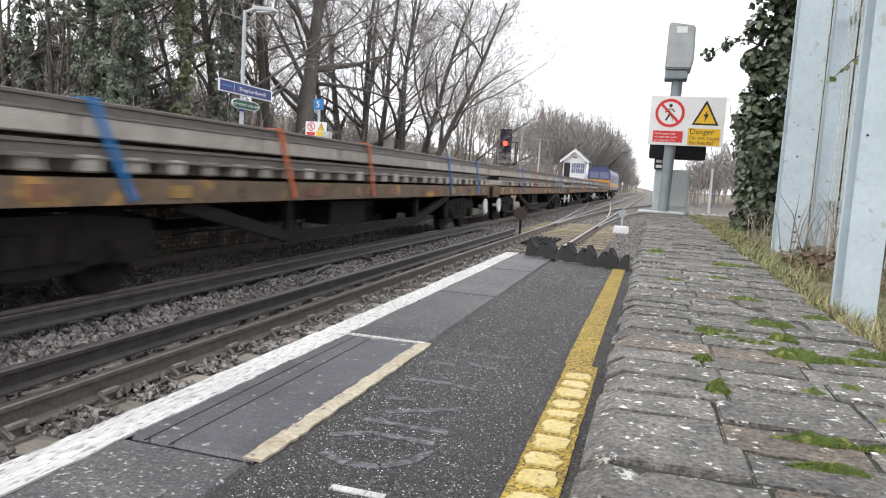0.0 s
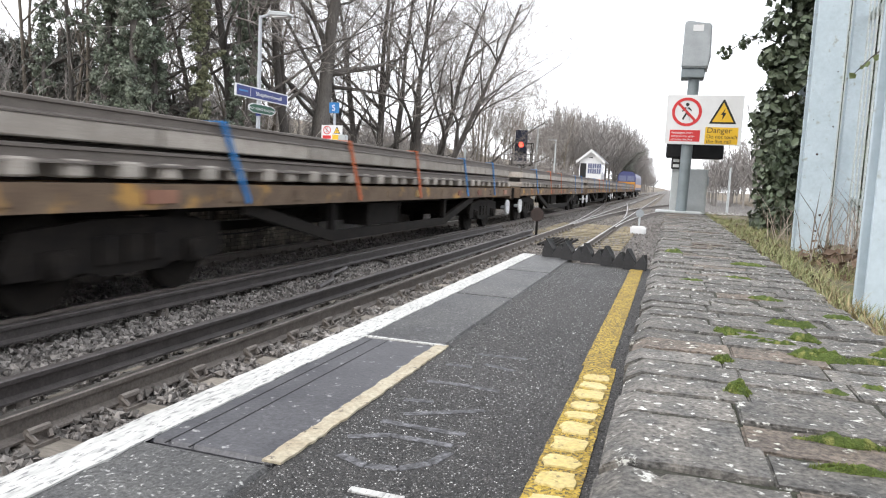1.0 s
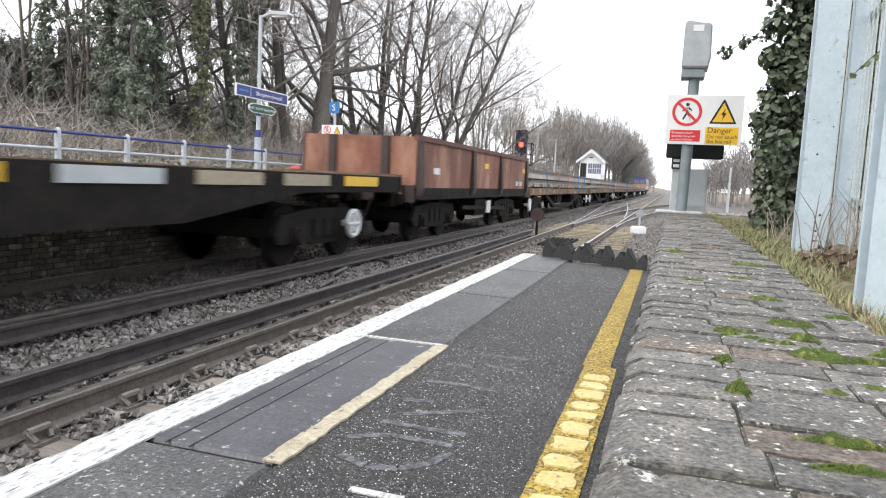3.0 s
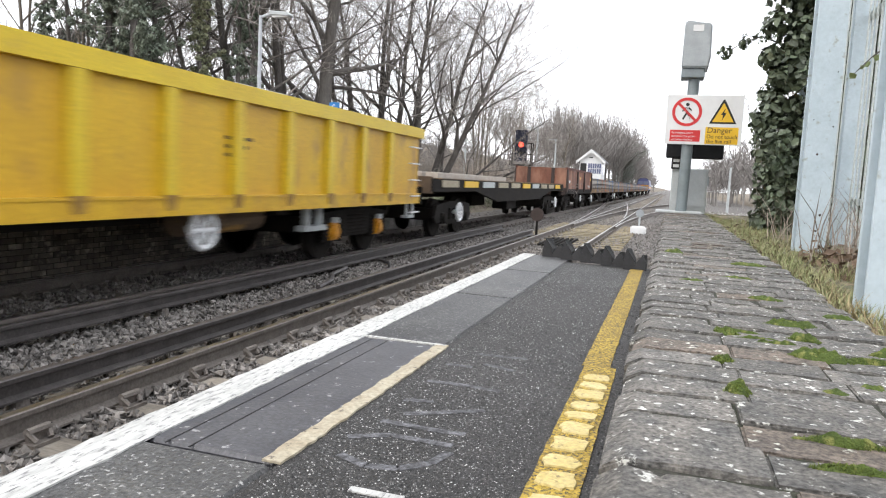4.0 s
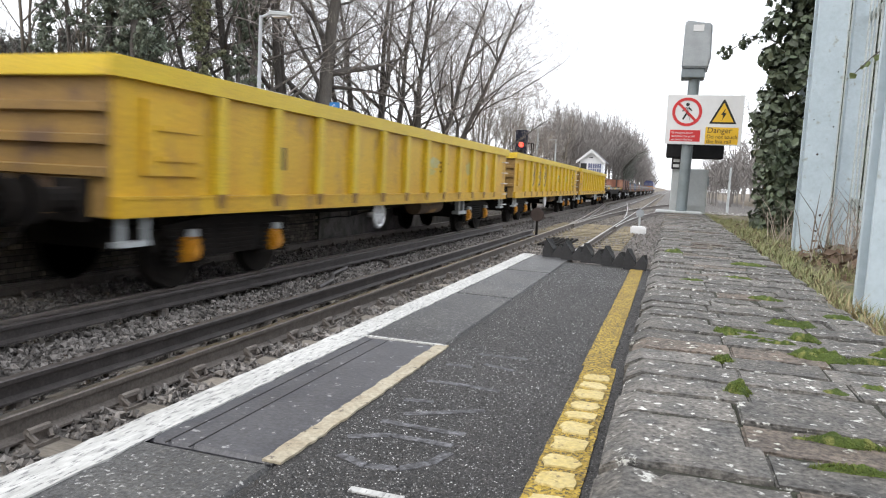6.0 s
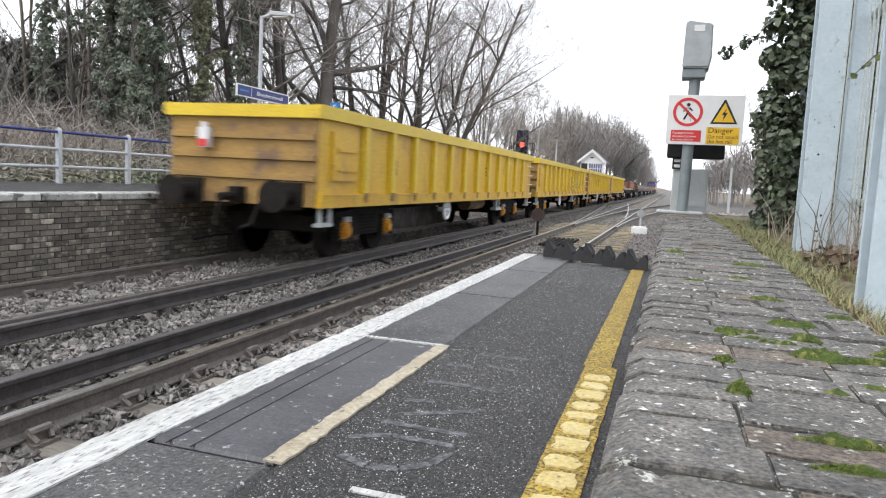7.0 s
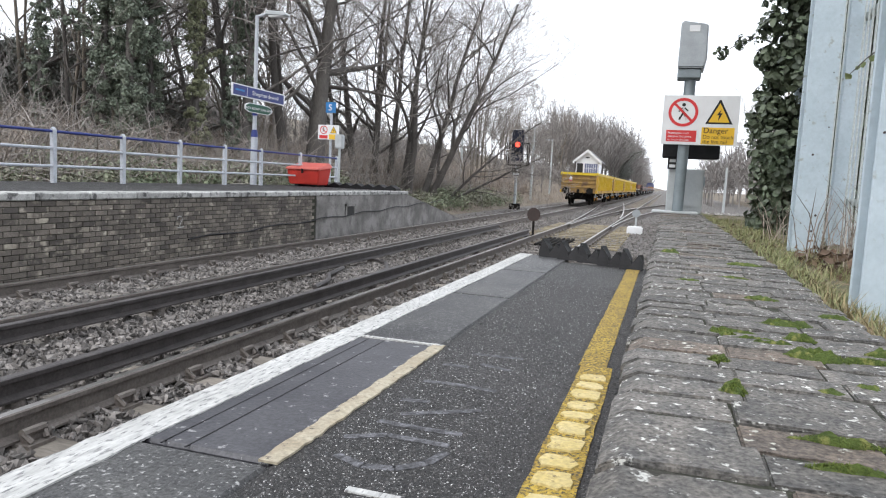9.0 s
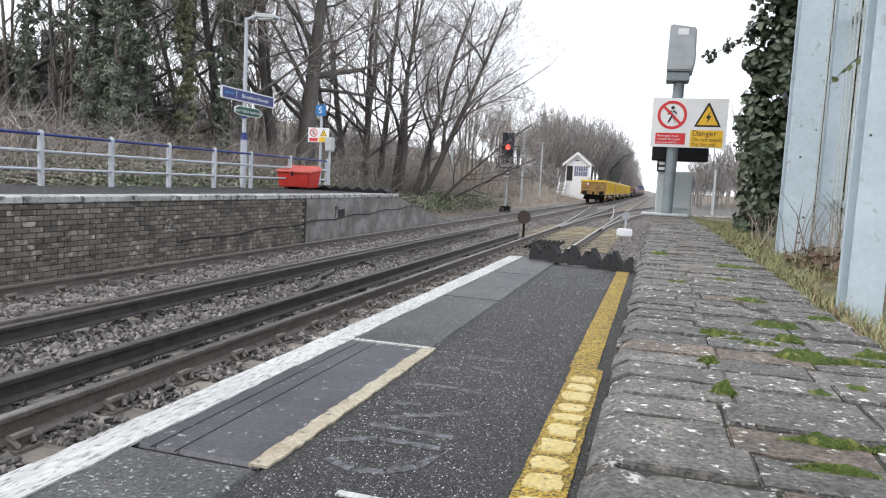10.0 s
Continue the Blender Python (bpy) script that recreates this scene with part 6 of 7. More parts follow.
# slender trees: four templates and copies of them over the bank and the far hill
slim = []
for i, (h, r) in enumerate(((12, 0.075), (14, 0.095), (10, 0.06), (13, 0.085))):
    slim.append(tree("slender_tree", "slender bare woodland tree", *polar((41, 45.5, 14.4, 15.4)[i], (34, 33, 52, 58)[i]),
                     [(0, 0, (0.02, 0, 1)), (0.35, 0.2, (0.14, 0.05, 1))], h, r, 50 + i, (20, 52), 0.2, (9, 5, 4, 3), 4, M_BARK_PALE, group="slender bare trees"))
rnd = random.Random(77)
spots = [(rnd.uniform(30, 52), rnd.uniform(27, 52)) for _ in range(12)]
spots += [(13.8, 50), (14.6, 57)]
for deg, dist in spots:
    x, y = polar(deg, dist)
    if x > -13.2:
        x = -13.2 - rnd.random()
    copy_thing(slim[rnd.randrange(4)], pose(x, y, ground_z(x, y) - 0.2, rnd.uniform(-4, 4), rnd.uniform(-4, 4), rnd.uniform(0, 360)))
far_tree = tree("woodland_tree", "leafless woodland tree on the far slope", -26, 120, [(0, 0, (0, 0, 1))], 13, 0.2, 91, (20, 58), 0.2, (12, 8, 6), 3, M_BARK_PALE, group="far woodland trees")
for i in range(40):
    y = rnd.uniform(115, 260)
    x = -14.5 - (y - 75) * 0.05 - abs(rnd.gauss(0, 1)) * (2 + y * 0.05)
    copy_thing(far_tree, pose(x, y, ground_z(x, y) - 0.2, rnd.uniform(-4, 4), rnd.uniform(-4, 4), rnd.uniform(0, 360)))
for i in range(16):                  # beyond the verge, past the fence
    y = rnd.uniform(55, 160)
    x = rnd.uniform(7, 16) + (y - 55) * 0.12
    copy_thing(far_tree, pose(x, y, ground_z(x, y) - 0.2, 0, 0, rnd.uniform(0, 360)))


# the grey of distance haze is part of this twig colour
M_WOOD_HAZED = mat("hazed_wood_twigs", (0.315, 0.297, 0.284), (0.24, 0.224, 0.214), 0.95, scale=0.2, fine=2, bump=0, island=0.25)


def far_wood(regions, seed, label):
    """Massed leafless trees of a distant wood: stem, rising limbs and a rounded spray of twigs each."""
    rw = random.Random(seed)
    v_, f_ = [], []

    def strip(pts, w0, w1):
        b, n = len(v_), len(pts)
        for i_, p in enumerate(pts):
            w = w0 + (w1 - w0) * i_ / (n - 1)
            v_.append(p + Vector((-w, w * 0.4, 0)))
            v_.append(p + Vector((w, -w * 0.4, 0)))
        for i_ in range(n - 1):
            f_.append((b + 2 * i_, b + 2 * i_ + 1, b + 2 * i_ + 3, b + 2 * i_ + 2))

    for x0, x1, y0, y1, n, h0, h1 in regions:
        for _ in range(n):
            base = Vector((rw.uniform(x0, x1), rw.uniform(y0, y1), 0))
            base.z = ground_z(base.x, base.y) - 0.2
            h = rw.uniform(h0, h1)
            rad = h * rw.uniform(0.26, 0.38)
            mid = base + Vector((0, 0, h * 0.62))
            strip([base, base + Vector((rw.uniform(-0.3, 0.3), 0, h * 0.45)), base + Vector((rw.uniform(-0.5, 0.5), 0, h * 0.9))], h * 0.011, 0.02)
            for _l in range(17):
                a, q = rw.uniform(0, 2 * math.pi), rw.uniform(-0.35, 1.0)
                out = math.sqrt(max(0.05, 1 - q * q)) * rw.uniform(0.75, 1.05)
                tip = mid + Vector((math.cos(a) * rad * out, math.sin(a) * rad * out, q * h * 0.38))
                root = base + Vector((0, 0, h * rw.uniform(0.22, 0.55)))
                bow = root.lerp(tip, 0.5) + Vector((rw.uniform(-0.3, 0.3), rw.uniform(-0.3, 0.3), -0.03 * h))
                strip([root, bow, tip], h * 0.0045, 0.018)
                for _t in range(11):
                    s_ = rw.uniform(0.3, 1.0)
                    p0 = bow.lerp(tip, s_ * 2 - 1) if s_ > 0.5 else root.lerp(bow, s_ * 2)
                    d = Vector((rw.uniform(-1, 1), rw.uniform(-1, 1), rw.uniform(-0.35, 1.1))) * h * rw.uniform(0.05, 0.12)
                    strip([p0, p0 + d * 0.6 + Vector((0, 0, 0.015 * h)), p0 + d], 0.034, 0.018)
    return tagged(new("far_wood", soup("far_wood", v_, f_, M_WOOD_HAZED)), label, "wood", kind="stuff")


far_wood([(-21, -12.5, 122, 152, 40, 12.5, 15.5), (-17, -10.5, 152, 190, 36, 15, 18), (-40, -17, 150, 260, 70, 13, 16.5), (-13.5, -9.8, 190, 250, 34, 15.5, 18), (-13, -9.2, 250, 320, 20, 13, 16), (-13, -8.8, 320, 460, 26, 9, 12), (-46, -20, 48, 95, 90, 3.0, 5.5), (-70, -40, 40, 110, 50, 4, 7), (-24, -13.5, 60, 105, 34, 2.5, 5)], 3, "grey-brown leafless wood on the slope above the line")
far_wood([(-75, -36, 8, 60, 40, 6, 10), (-34, -22, 12, 46, 60, 3.5, 7)], 6, "grey-brown leafless wood at the back of the bank")
far_wood([(4.5, 16, 62, 110, 60, 5, 8), (9, 40, 70, 140, 40, 6, 10), (14, 60, 140, 300, 40, 8, 13)], 4, "grey-brown leafless wood beyond the yard")


# ---------------------------------------------------------------- ivy
def ivy_tree(x, y, h, r, seed, n, m, label, lean=(0, 0), base=None, limbs_out=4, size=0.09, plain=False):
    rnd = random.Random(seed)
    z = ground_z(x, y) if base is None else base
    t = thing("ivy_clad_tree", label, "tree", (x, y, z - 0.1))
    wd, cent = Wood(), []
    pts = [Vector((lean[0] * q * h, lean[1] * q * h, q * h)) for q in [i / 8 for i in range(9)]]
    wd.path(pts, [max(0.06, r * 0.22 * (1 - 0.6 * i / 8)) for i in range(9)], 8)
    for i in range(240):
        q = rnd.random()
        p = Vector((lean[0] * q * h, lean[1] * q * h, q * h))
        a = rnd.uniform(0, 2 * math.pi)
        k = r * rnd.uniform(0.2, 1.0) * (0.8 + 0.4 * noise.noise(Vector((q * h * 0.8, a, seed))))
        cent.append((p + Vector((math.cos(a) * k, math.sin(a) * k, 0)), r * rnd.uniform(0.15, 0.38)))
    for i in range(limbs_out):
        q = rnd.uniform(0.35, 0.95)
        a = rnd.uniform(0, 2 * math.pi)
        p = Vector((lean[0] * q * h, lean[1] * q * h, q * h))
        e = p + Vector((math.cos(a), math.sin(a), 0.5)) * r * rnd.uniform(1.5, 2.6)
        wd.path([p, p.lerp(e, 0.5) + Vector((0, 0, 0.1)), e], [r * 0.12, r * 0.08, 0.02], 5)
        for k in range(4):
            cent.append((p.lerp(e, 0.3 + 0.18 * k), r * rnd.uniform(0.18, 0.32)))
    me_w = soup("trunk", wd.v, wd.f, M_BARK)
    ob = new("trunk", me_w)
    ob.parent = t
    v, f = leaf_cloud(rnd, cent, n, size, plain)
    ob = new("ivy", soup("ivy", v, f, m))
    ob.parent = t
    ob["label"] = "dense evergreen ivy leaves"
    return t


# haze is put into this leaf colour: paler and greyer than M_IVY
M_IVY_HAZED = mat("hazed_ivy_leaf", (0.15, 0.185, 0.135), (0.19, 0.215, 0.165), 0.55, scale=0.9, fine=20, bump=0, island=0.5, grit=0.2)
for deg, dist, h, r, n, m, lean, limbs_n, lab in ((47.4, 30, 13, 0.42, 16000, M_IVY_HAZED, (0.02, 0), 5, "slim tree trunk clad in dark ivy"),
                                                  (43.4, 29, 13, 0.75, 34000, M_IVY_HAZED, (0.02, 0), 14, "thick tree clad in dark green ivy"),
                                                  (41.6, 28, 13, 0.8, 36000, M_IVY_HAZED, (0.0, 0), 14, "tall tree clad in dark green ivy"),
                                                  (40.0, 29, 13, 0.6, 26000, M_IVY_HAZED, (-0.02, 0), 10, "tall tree clad in dark green ivy"),
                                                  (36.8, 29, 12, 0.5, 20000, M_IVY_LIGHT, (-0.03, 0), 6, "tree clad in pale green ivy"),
                                                  (34.4, 30, 12, 0.5, 20000, M_IVY_HAZED, (0.02, 0), 5, "tree trunk clad in dark ivy"),
                                                  (32.9, 30, 12, 0.32, 12000, M_IVY_HAZED, (-0.01, 0), 3, "slim tree trunk clad in dark ivy")):
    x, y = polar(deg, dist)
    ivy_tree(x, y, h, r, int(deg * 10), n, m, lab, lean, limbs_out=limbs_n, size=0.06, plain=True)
# dull evergreen tree far along the line
ivy_tree(-11.2, 172, 11, 3.2, 5, 9000, M_DULL_HAZED, "dull ivy-covered tree leaning over the line", (0.1, 0), 0.6, 6, 0.16, True)
# the ivy pillar beside the fence
ivy_tree(1.42, 9.9, 1.3, 0.42, 74, 4000, M_IVY, "low ivy bush at the foot of the pillar", (0, 0), 0.9, 0, 0.05)
iv = ivy_tree(1.75, 10.2, 5.6, 0.86, 71, 30000, M_IVY, "ivy-covered trunk beside the fence", (-0.012, 0), 0.9, 0, 0.055)
spray = thing("ivy_spray", "thin ivy spray reaching out from the pillar", "plant", (0.98, 10.2, 3.35))
wd = Wood()
sprig = [Vector((0.3, 0, 0.0)), Vector((0.0, 0, 0.12)), Vector((-0.18, 0, 0.06)), Vector((-0.42, 0, -0.08))]
wd.path(sprig, [0.014, 0.01, 0.008, 0.004], 5)
ob = new("stem", soup("stem", wd.v, wd.f, M_BARK))
ob.parent = spray
v, f = leaf_cloud(random.Random(5), [(p, 0.1) for p in sprig] + [(sprig[1].lerp(sprig[3], 0.5), 0.07)], 130, 0.035)
ob = new("leaves", soup("leaves", v, f, M_IVY))
ob.parent = spray
# two hedges added to block the sky, so the gaps between pales look dark
ivy_tree(2.9, 11.6, 6.0, 1.0, 72, 12000, M_IVY, "ivy hedge added to darken the gaps behind the palisade fence", (0, 0), 0.8, 3, 0.07)
ivy_tree(3.6, 13.4, 6.5, 1.1, 73, 12000, M_IVY, "ivy hedge added to darken the gaps behind the palisade fence", (0, 0), 0.8, 2, 0.07)


# dull evergreen shrubs at the back of the bank
for deg, dist, h, r, sd in ((49.0, 36, 4.6, 1.8, 1), (46.2, 37, 5.6, 1.7, 2), (44.6, 38, 4.2, 1.8, 3), (38.4, 36, 3.0, 1.4, 4), (42.0, 33, 3.4, 1.5, 5)):
    x, y = polar(deg, dist)
    ivy_tree(x, y, h, r, 300 + sd, 12000, M_DULL_HAZED, "dull green evergreen shrub among the trees", (0, 0), None, 6, 0.07, True)


# ---------------------------------------------------------------- brush on the bank
def blades(rnd, spots_, hmin, hmax, width, bend, up=1.0):
    v, f = [], []
    for x, y, z in spots_:
        h = rnd.uniform(hmin, hmax)
        a = rnd.uniform(0, 2 * math.pi)
        d = Vector((math.cos(a), math.sin(a), 0))
        s = Vector((-d.y, d.x, 0)) * width * rnd.uniform(0.6, 1.3)
        b = rnd.uniform(0.1, bend) * h
        p = Vector((x, y, z))
        m1, m2 = p + Vector((0, 0, h * 0.55 * up)) + d * b * 0.35, p + Vector((0, 0, h * up)) + d * b
        k = len(v)
        v += [p - s, p + s, m1 + s * 0.7, m1 - s * 0.7, m2]
        f += [(k, k + 1, k + 2, k + 3), (k + 3, k + 2, k + 4)]
    return v, f


rnd = random.Random(9)
sp = []
for _ in range(36000):
    x = -13.4 - abs(rnd.gauss(0, 1)) * 7
    y = rnd.uniform(4, 75)
    if x > -45:
        sp.append((x, y, ground_z(x, y) - 0.1))
v, f = blades(rnd, sp, 0.5, 2.8, 0.011, 1.7)
tagged(new("dead_brush", soup("dead_brush", v, f, M_BRUSH)), "tangle of brown leafless brush on the bank", "undergrowth", kind="stuff")
wd = Wood()
for _ in range(3400):                # arching saplings and briars
    x = -13.2 - abs(rnd.gauss(0, 1)) * 6.5
    y = rnd.uniform(5, 48)
    h, a = rnd.uniform(1.2, 4.2), rnd.uniform(0, 2 * math.pi)
    d, p = Vector((math.cos(a) * 0.25, math.sin(a) * 0.25, 1)), Vector((x, y, ground_z(x, y) - 0.1))
    arc_pts, bend = [p.copy()], rnd.uniform(0.02, 0.42)
    for k in range(5):
        d = (d + Vector((math.cos(a) * bend + rnd.uniform(-0.16, 0.16), math.sin(a) * bend + rnd.uniform(-0.16, 0.16), -bend * 0.7))).normalized()
        p = p + d * (h / 5)
        arc_pts.append(p.copy())
    r0 = rnd.uniform(0.008, 0.024)
    wd.path(arc_pts, [r0 * (1 - 0.15 * k) for k in range(6)], 3)
    for k in range(5):
        q = arc_pts[rnd.randrange(1, 5)]
        e = Vector((rnd.uniform(-1, 1), rnd.uniform(-1, 1), rnd.uniform(-0.3, 1.0))) * rnd.uniform(0.3, 0.9)
        wd.path([q, q + e * 0.5 + Vector((0, 0, 0.06)), q + e], [r0 * 0.6, r0 * 0.45, 0.004], 3)
tagged(new("thicket", soup("thicket", wd.v, wd.f, M_TWIG)), "grey-brown thicket of arching leafless stems on the bank", "undergrowth", kind="stuff")
sp = []
for _ in range(7000):
    x = -9.4 - abs(rnd.gauss(0, 1)) * 3.2 if rnd.random() < 0.6 else -13 - rnd.random() * 10
    y = rnd.uniform(26, 120)
    sp.append((x, y, ground_z(x, y) - 0.05))
v, f = blades(rnd, sp, 0.15, 0.75, 0.009, 1.8)
tagged(new("dead_brush", soup("dead_brush", v, f, M_BRUSH)), "low brown brush beside the line", "undergrowth", kind="stuff")
cent = []
for _ in range(420):
    x = -11.9 - rnd.random() ** 1.3 * 7
    y = rnd.uniform(5, 26)
    cent.append((Vector((x, y, ground_z(x, y) + rnd.uniform(0.3, 1.15))), rnd.uniform(0.25, 0.6)))
v, f = leaf_cloud(rnd, cent, 34000, 0.05)
tagged(new("bramble_leaves", soup("bramble_leaves", v, f, M_BRAMBLE)), "green bramble and ivy leaves behind the railing", "undergrowth", kind="stuff")
cent = []
for _ in range(420):
    x = -9.9 - rnd.random() * 9
    y = rnd.uniform(24, 52)
    cent.append((Vector((x, y, ground_z(x, y) + rnd.uniform(0.0, 0.5))), rnd.uniform(0.3, 0.7)))
v, f = leaf_cloud(rnd, cent, 34000, 0.06)
tagged(new("bramble_leaves", soup("bramble_leaves", v, f, M_BRAMBLE)), "grey-green brambles on the bank past the platform", "undergrowth", kind="stuff")

# ---------------------------------------------------------------- verge by the path
verge_v, verge_f = [], []
nx, ny = 14, 40
for j in range(ny + 1):
    for i in range(nx + 1):
        x, y = 0.565 + 6.0 * (i / nx) ** 1.6, -3 + 19 * j / ny
        e = min(1.0, (x - 0.565) / 0.25)
        verge_v.append((x, y, BZ - 0.05 - 0.06 * e + 0.05 * e * noise.noise(Vector((x * 3, y * 3, 4)))))
for j in range(ny):
    for i in range(nx):
        a = j * (nx + 1) + i
        verge_f.append((a, a + 1, a + nx + 2, a + nx + 1))
me = soup("verge", verge_v, verge_f, M_GRASS_GROUND)
me.shade_smooth()
verge = tagged(new("verge", me), "earth verge with leaf litter beside the path", "ground", kind="structure")
bm = bmesh.new()
box(bm, 0.57, 16, BED - 0.1, 6.5, 16.05, BZ - 0.1)
box(bm, 0.57, -3, BED - 0.1, 0.6, 16, BZ - 0.13)
solid("verge_edge", bm, M_GRASS_GROUND, "earth face of the verge", "ground", kind="structure")


def verge_z(x, y):
    e = min(1.0, (x - 0.565) / 0.25)
    return BZ - 0.05 - 0.06 * e + 0.05 * e * noise.noise(Vector((x * 3, y * 3, 4)))


rnd = random.Random(15)
sp, sd = [], []
for _ in range(17000):
    y = rnd.uniform(1.5, 13)
    x = 0.57 + abs(rnd.gauss(0, 0.4))
    thick = noise.noise(Vector((x * 2.2, y * 1.1, 8.0)))
    if x < 2.4 and thick > -0.12:
        (sp if rnd.random() < 0.86 else sd).append((x, y, verge_z(x, y) - 0.01))
v, f = blades(rnd, sp, 0.03, 0.11, 0.0026, 1.4)
tagged(new("grass", soup("grass", v, f, M_GRASS)), "short tufted green grass on the verge", "grass", kind="stuff")
for _ in range(500):
    y = rnd.uniform(1.9, 3.4)
    x = 0.6 + abs(rnd.gauss(0, 0.14))
    sd.append((x, y, verge_z(x, y) - 0.01))
v, f = blades(rnd, sd, 0.03, 0.12, 0.0026, 1.6)
tagged(new("dry_grass", soup("dry_grass", v, f, M_DRYGRASS)), "straw-coloured dry grass on the verge", "grass", kind="stuff")
cent = [(Vector((0.58 + abs(rnd.gauss(0, 0.45)), yy, 0)), 0.08) for yy in [rnd.uniform(1.8, 11) for _ in range(260)]]
cent = [(Vector((c.x, c.y, verge_z(c.x, c.y) + 0.0)), q * 0.6) for c, q in cent]
v, f = leaf_cloud(rnd, cent, 1100, 0.026)
tagged(new("leaf_litter", soup("leaf_litter", v, f, M_DEADLEAF)), "brown dead leaves on the verge", "leaves", kind="stuff")
sp = []
for _ in range(260):
    x, y = rnd.uniform(1.0, 2.2), rnd.uniform(5.2, 9.0)
    sp.append((x, y, verge_z(x, y)))
v, f = blades(rnd, sp, 0.2, 0.75, 0.005, 1.4)
tagged(new("dead_stems", soup("dead_stems", v, f, M_BRUSH)), "bent dead stems at the fence's foot", "undergrowth", kind="stuff")


def cushion(x, y, rx, ry, h, seed):
    """A lumpy cushion of moss lying on the bricks."""
    rnd_ = random.Random(seed)
    v_, f_ = [], []
    n, m_ = 30, 11
    off = Vector((rnd_.uniform(0, 50), rnd_.uniform(0, 50), 0))
    lumps = [(rnd_.uniform(-0.75, 0.75), rnd_.uniform(-0.75, 0.75), rnd_.uniform(0.3, 0.55), rnd_.uniform(0.5, 1.0)) for _ in range(12)]
    for j in range(m_ + 1):
        q = j / m_
        for i in range(n):
            a = 2 * math.pi * i / n
            k = 1 + 0.5 * noise.noise(Vector((math.cos(a) * 1.8, math.sin(a) * 1.8, 0)) + off)
            ux, uy = k * q * math.cos(a), k * q * math.sin(a)
            px, py = rx * ux, ry * uy
            dome = max([0.25] + [hh * math.sqrt(max(0.0, 1 - ((ux - cx) ** 2 + (uy - cy) ** 2) / rr ** 2)) for cx, cy, rr, hh in lumps])
            hz = h * 1.35 * dome * (1 - q ** 4) * (0.85 + 0.4 * noise.noise(Vector((px * 90, py * 90, 3)) + off)) - (0.004 if j == m_ else 0)
            v_.append((x + px, y + py, BZ - 0.001 + hz))
    for j in range(m_):
        for i in range(n):
            a, b = j * n + i, j * n + (i + 1) % n
            f_.append((a, b, b + n, a + n))
    me_m = soup("moss_cushion", v_, f_, M_MOSS)
    me_m.shade_smooth()
    return tagged(new("moss_cushion", me_m), "bright green moss cushion on the bricks", "moss", "moss cushions")


for i, (x, y, rx, ry, h) in enumerate(((0.15, 1.4, 0.022, 0.03, 0.02), (0.365, 1.79, 0.06, 0.05, 0.022), (0.36, 2.0, 0.035, 0.03, 0.018), (0.36, 2.19, 0.07, 0.045, 0.02),
                                       (0.17, 1.98, 0.03, 0.035, 0.016), (0.14, 1.65, 0.022, 0.03, 0.014), (0.05, 4.45, 0.05, 0.08, 0.02), (0.28, 1.175, 0.055, 0.018, 0.013),
                                       (0.27, 1.055, 0.05, 0.016, 0.012), (0.52, 2.42, 0.04, 0.04, 0.015), (0.28, 1.9, 0.05, 0.018, 0.012), (0.55, 1.88, 0.07, 0.04, 0.022),
                                       (0.41, 1.55, 0.02, 0.03, 0.01), (0.33, 1.48, 0.022, 0.025, 0.01), (0.35, 2.72, 0.05, 0.05, 0.012), (0.2, 2.02, 0.05, 0.015, 0.008),
                                       (0.47, 1.8, 0.06, 0.016, 0.012), (0.24, 1.94, 0.05, 0.014, 0.009), (0.3, 3.3, 0.06, 0.04, 0.01), (0.42, 4.0, 0.08, 0.05, 0.01),
                                       (0.12, 3.1, 0.05, 0.03, 0.008), (0.4, 1.18, 0.06, 0.014, 0.01), (0.44, 1.34, 0.03, 0.02, 0.012))):
    cushion(x, y, rx * 1.1, ry * 0.62, h, 200 + i)


# fuzz of moss fronds, and moss creeping along the joints
M_FROND = mat("moss_frond", (0.17, 0.22, 0.04), (0.1, 0.14, 0.025), 0.9, scale=20, fine=60, bump=0, island=0.4)
rnd = random.Random(66)
sp = []
for (x, y, rx, ry, h) in ((0.15, 1.4, 0.022, 0.03, 0.02), (0.365, 1.79, 0.06, 0.05, 0.022), (0.36, 2.0, 0.035, 0.03, 0.018), (0.36, 2.19, 0.07, 0.045, 0.02), (0.17, 1.98, 0.03, 0.035, 0.016),
                          (0.14, 1.65, 0.022, 0.03, 0.014), (0.28, 1.175, 0.055, 0.018, 0.013), (0.27, 1.055, 0.05, 0.016, 0.012), (0.55, 1.88, 0.07, 0.04, 0.022), (0.47, 1.8, 0.06, 0.016, 0.012)):
    for _ in range(420):
        a, q = rnd.uniform(0, 2 * math.pi), math.sqrt(rnd.random()) * 1.12
        sp.append((x + rx * 1.1 * q * math.cos(a), y + ry * 0.62 * q * math.sin(a), BZ + h * max(0.0, 1 - q ** 2.4) * 0.8 - 0.004))
for _ in range(2600):
    k = rnd.randrange(2, 60)
    x, y = rnd.uniform(0.02, 0.57), 0.35 + 0.1225 * k + rnd.gauss(0, 0.003)
    if noise.noise(Vector((x * 6, y * 5, 1.5))) > 0.12:
        sp.append((x, y, BZ - 0.011))
v, f = blades(rnd, sp, 0.003, 0.0075, 0.0011, 1.1)
tagged(new("moss_fronds", soup("moss_fronds", v, f, M_FROND)), "fine green moss fronds on the bricks", "moss", kind="stuff")
# heap of brown leaves at the fence's foot
cent = [(Vector((rnd.uniform(0.95, 1.5), rnd.uniform(4.6, 6.2), verge_z(1.2, 5.4) + rnd.uniform(0.0, 0.1))), 0.12) for _ in range(40)]
v, f = leaf_cloud(rnd, cent, 300, 0.034)
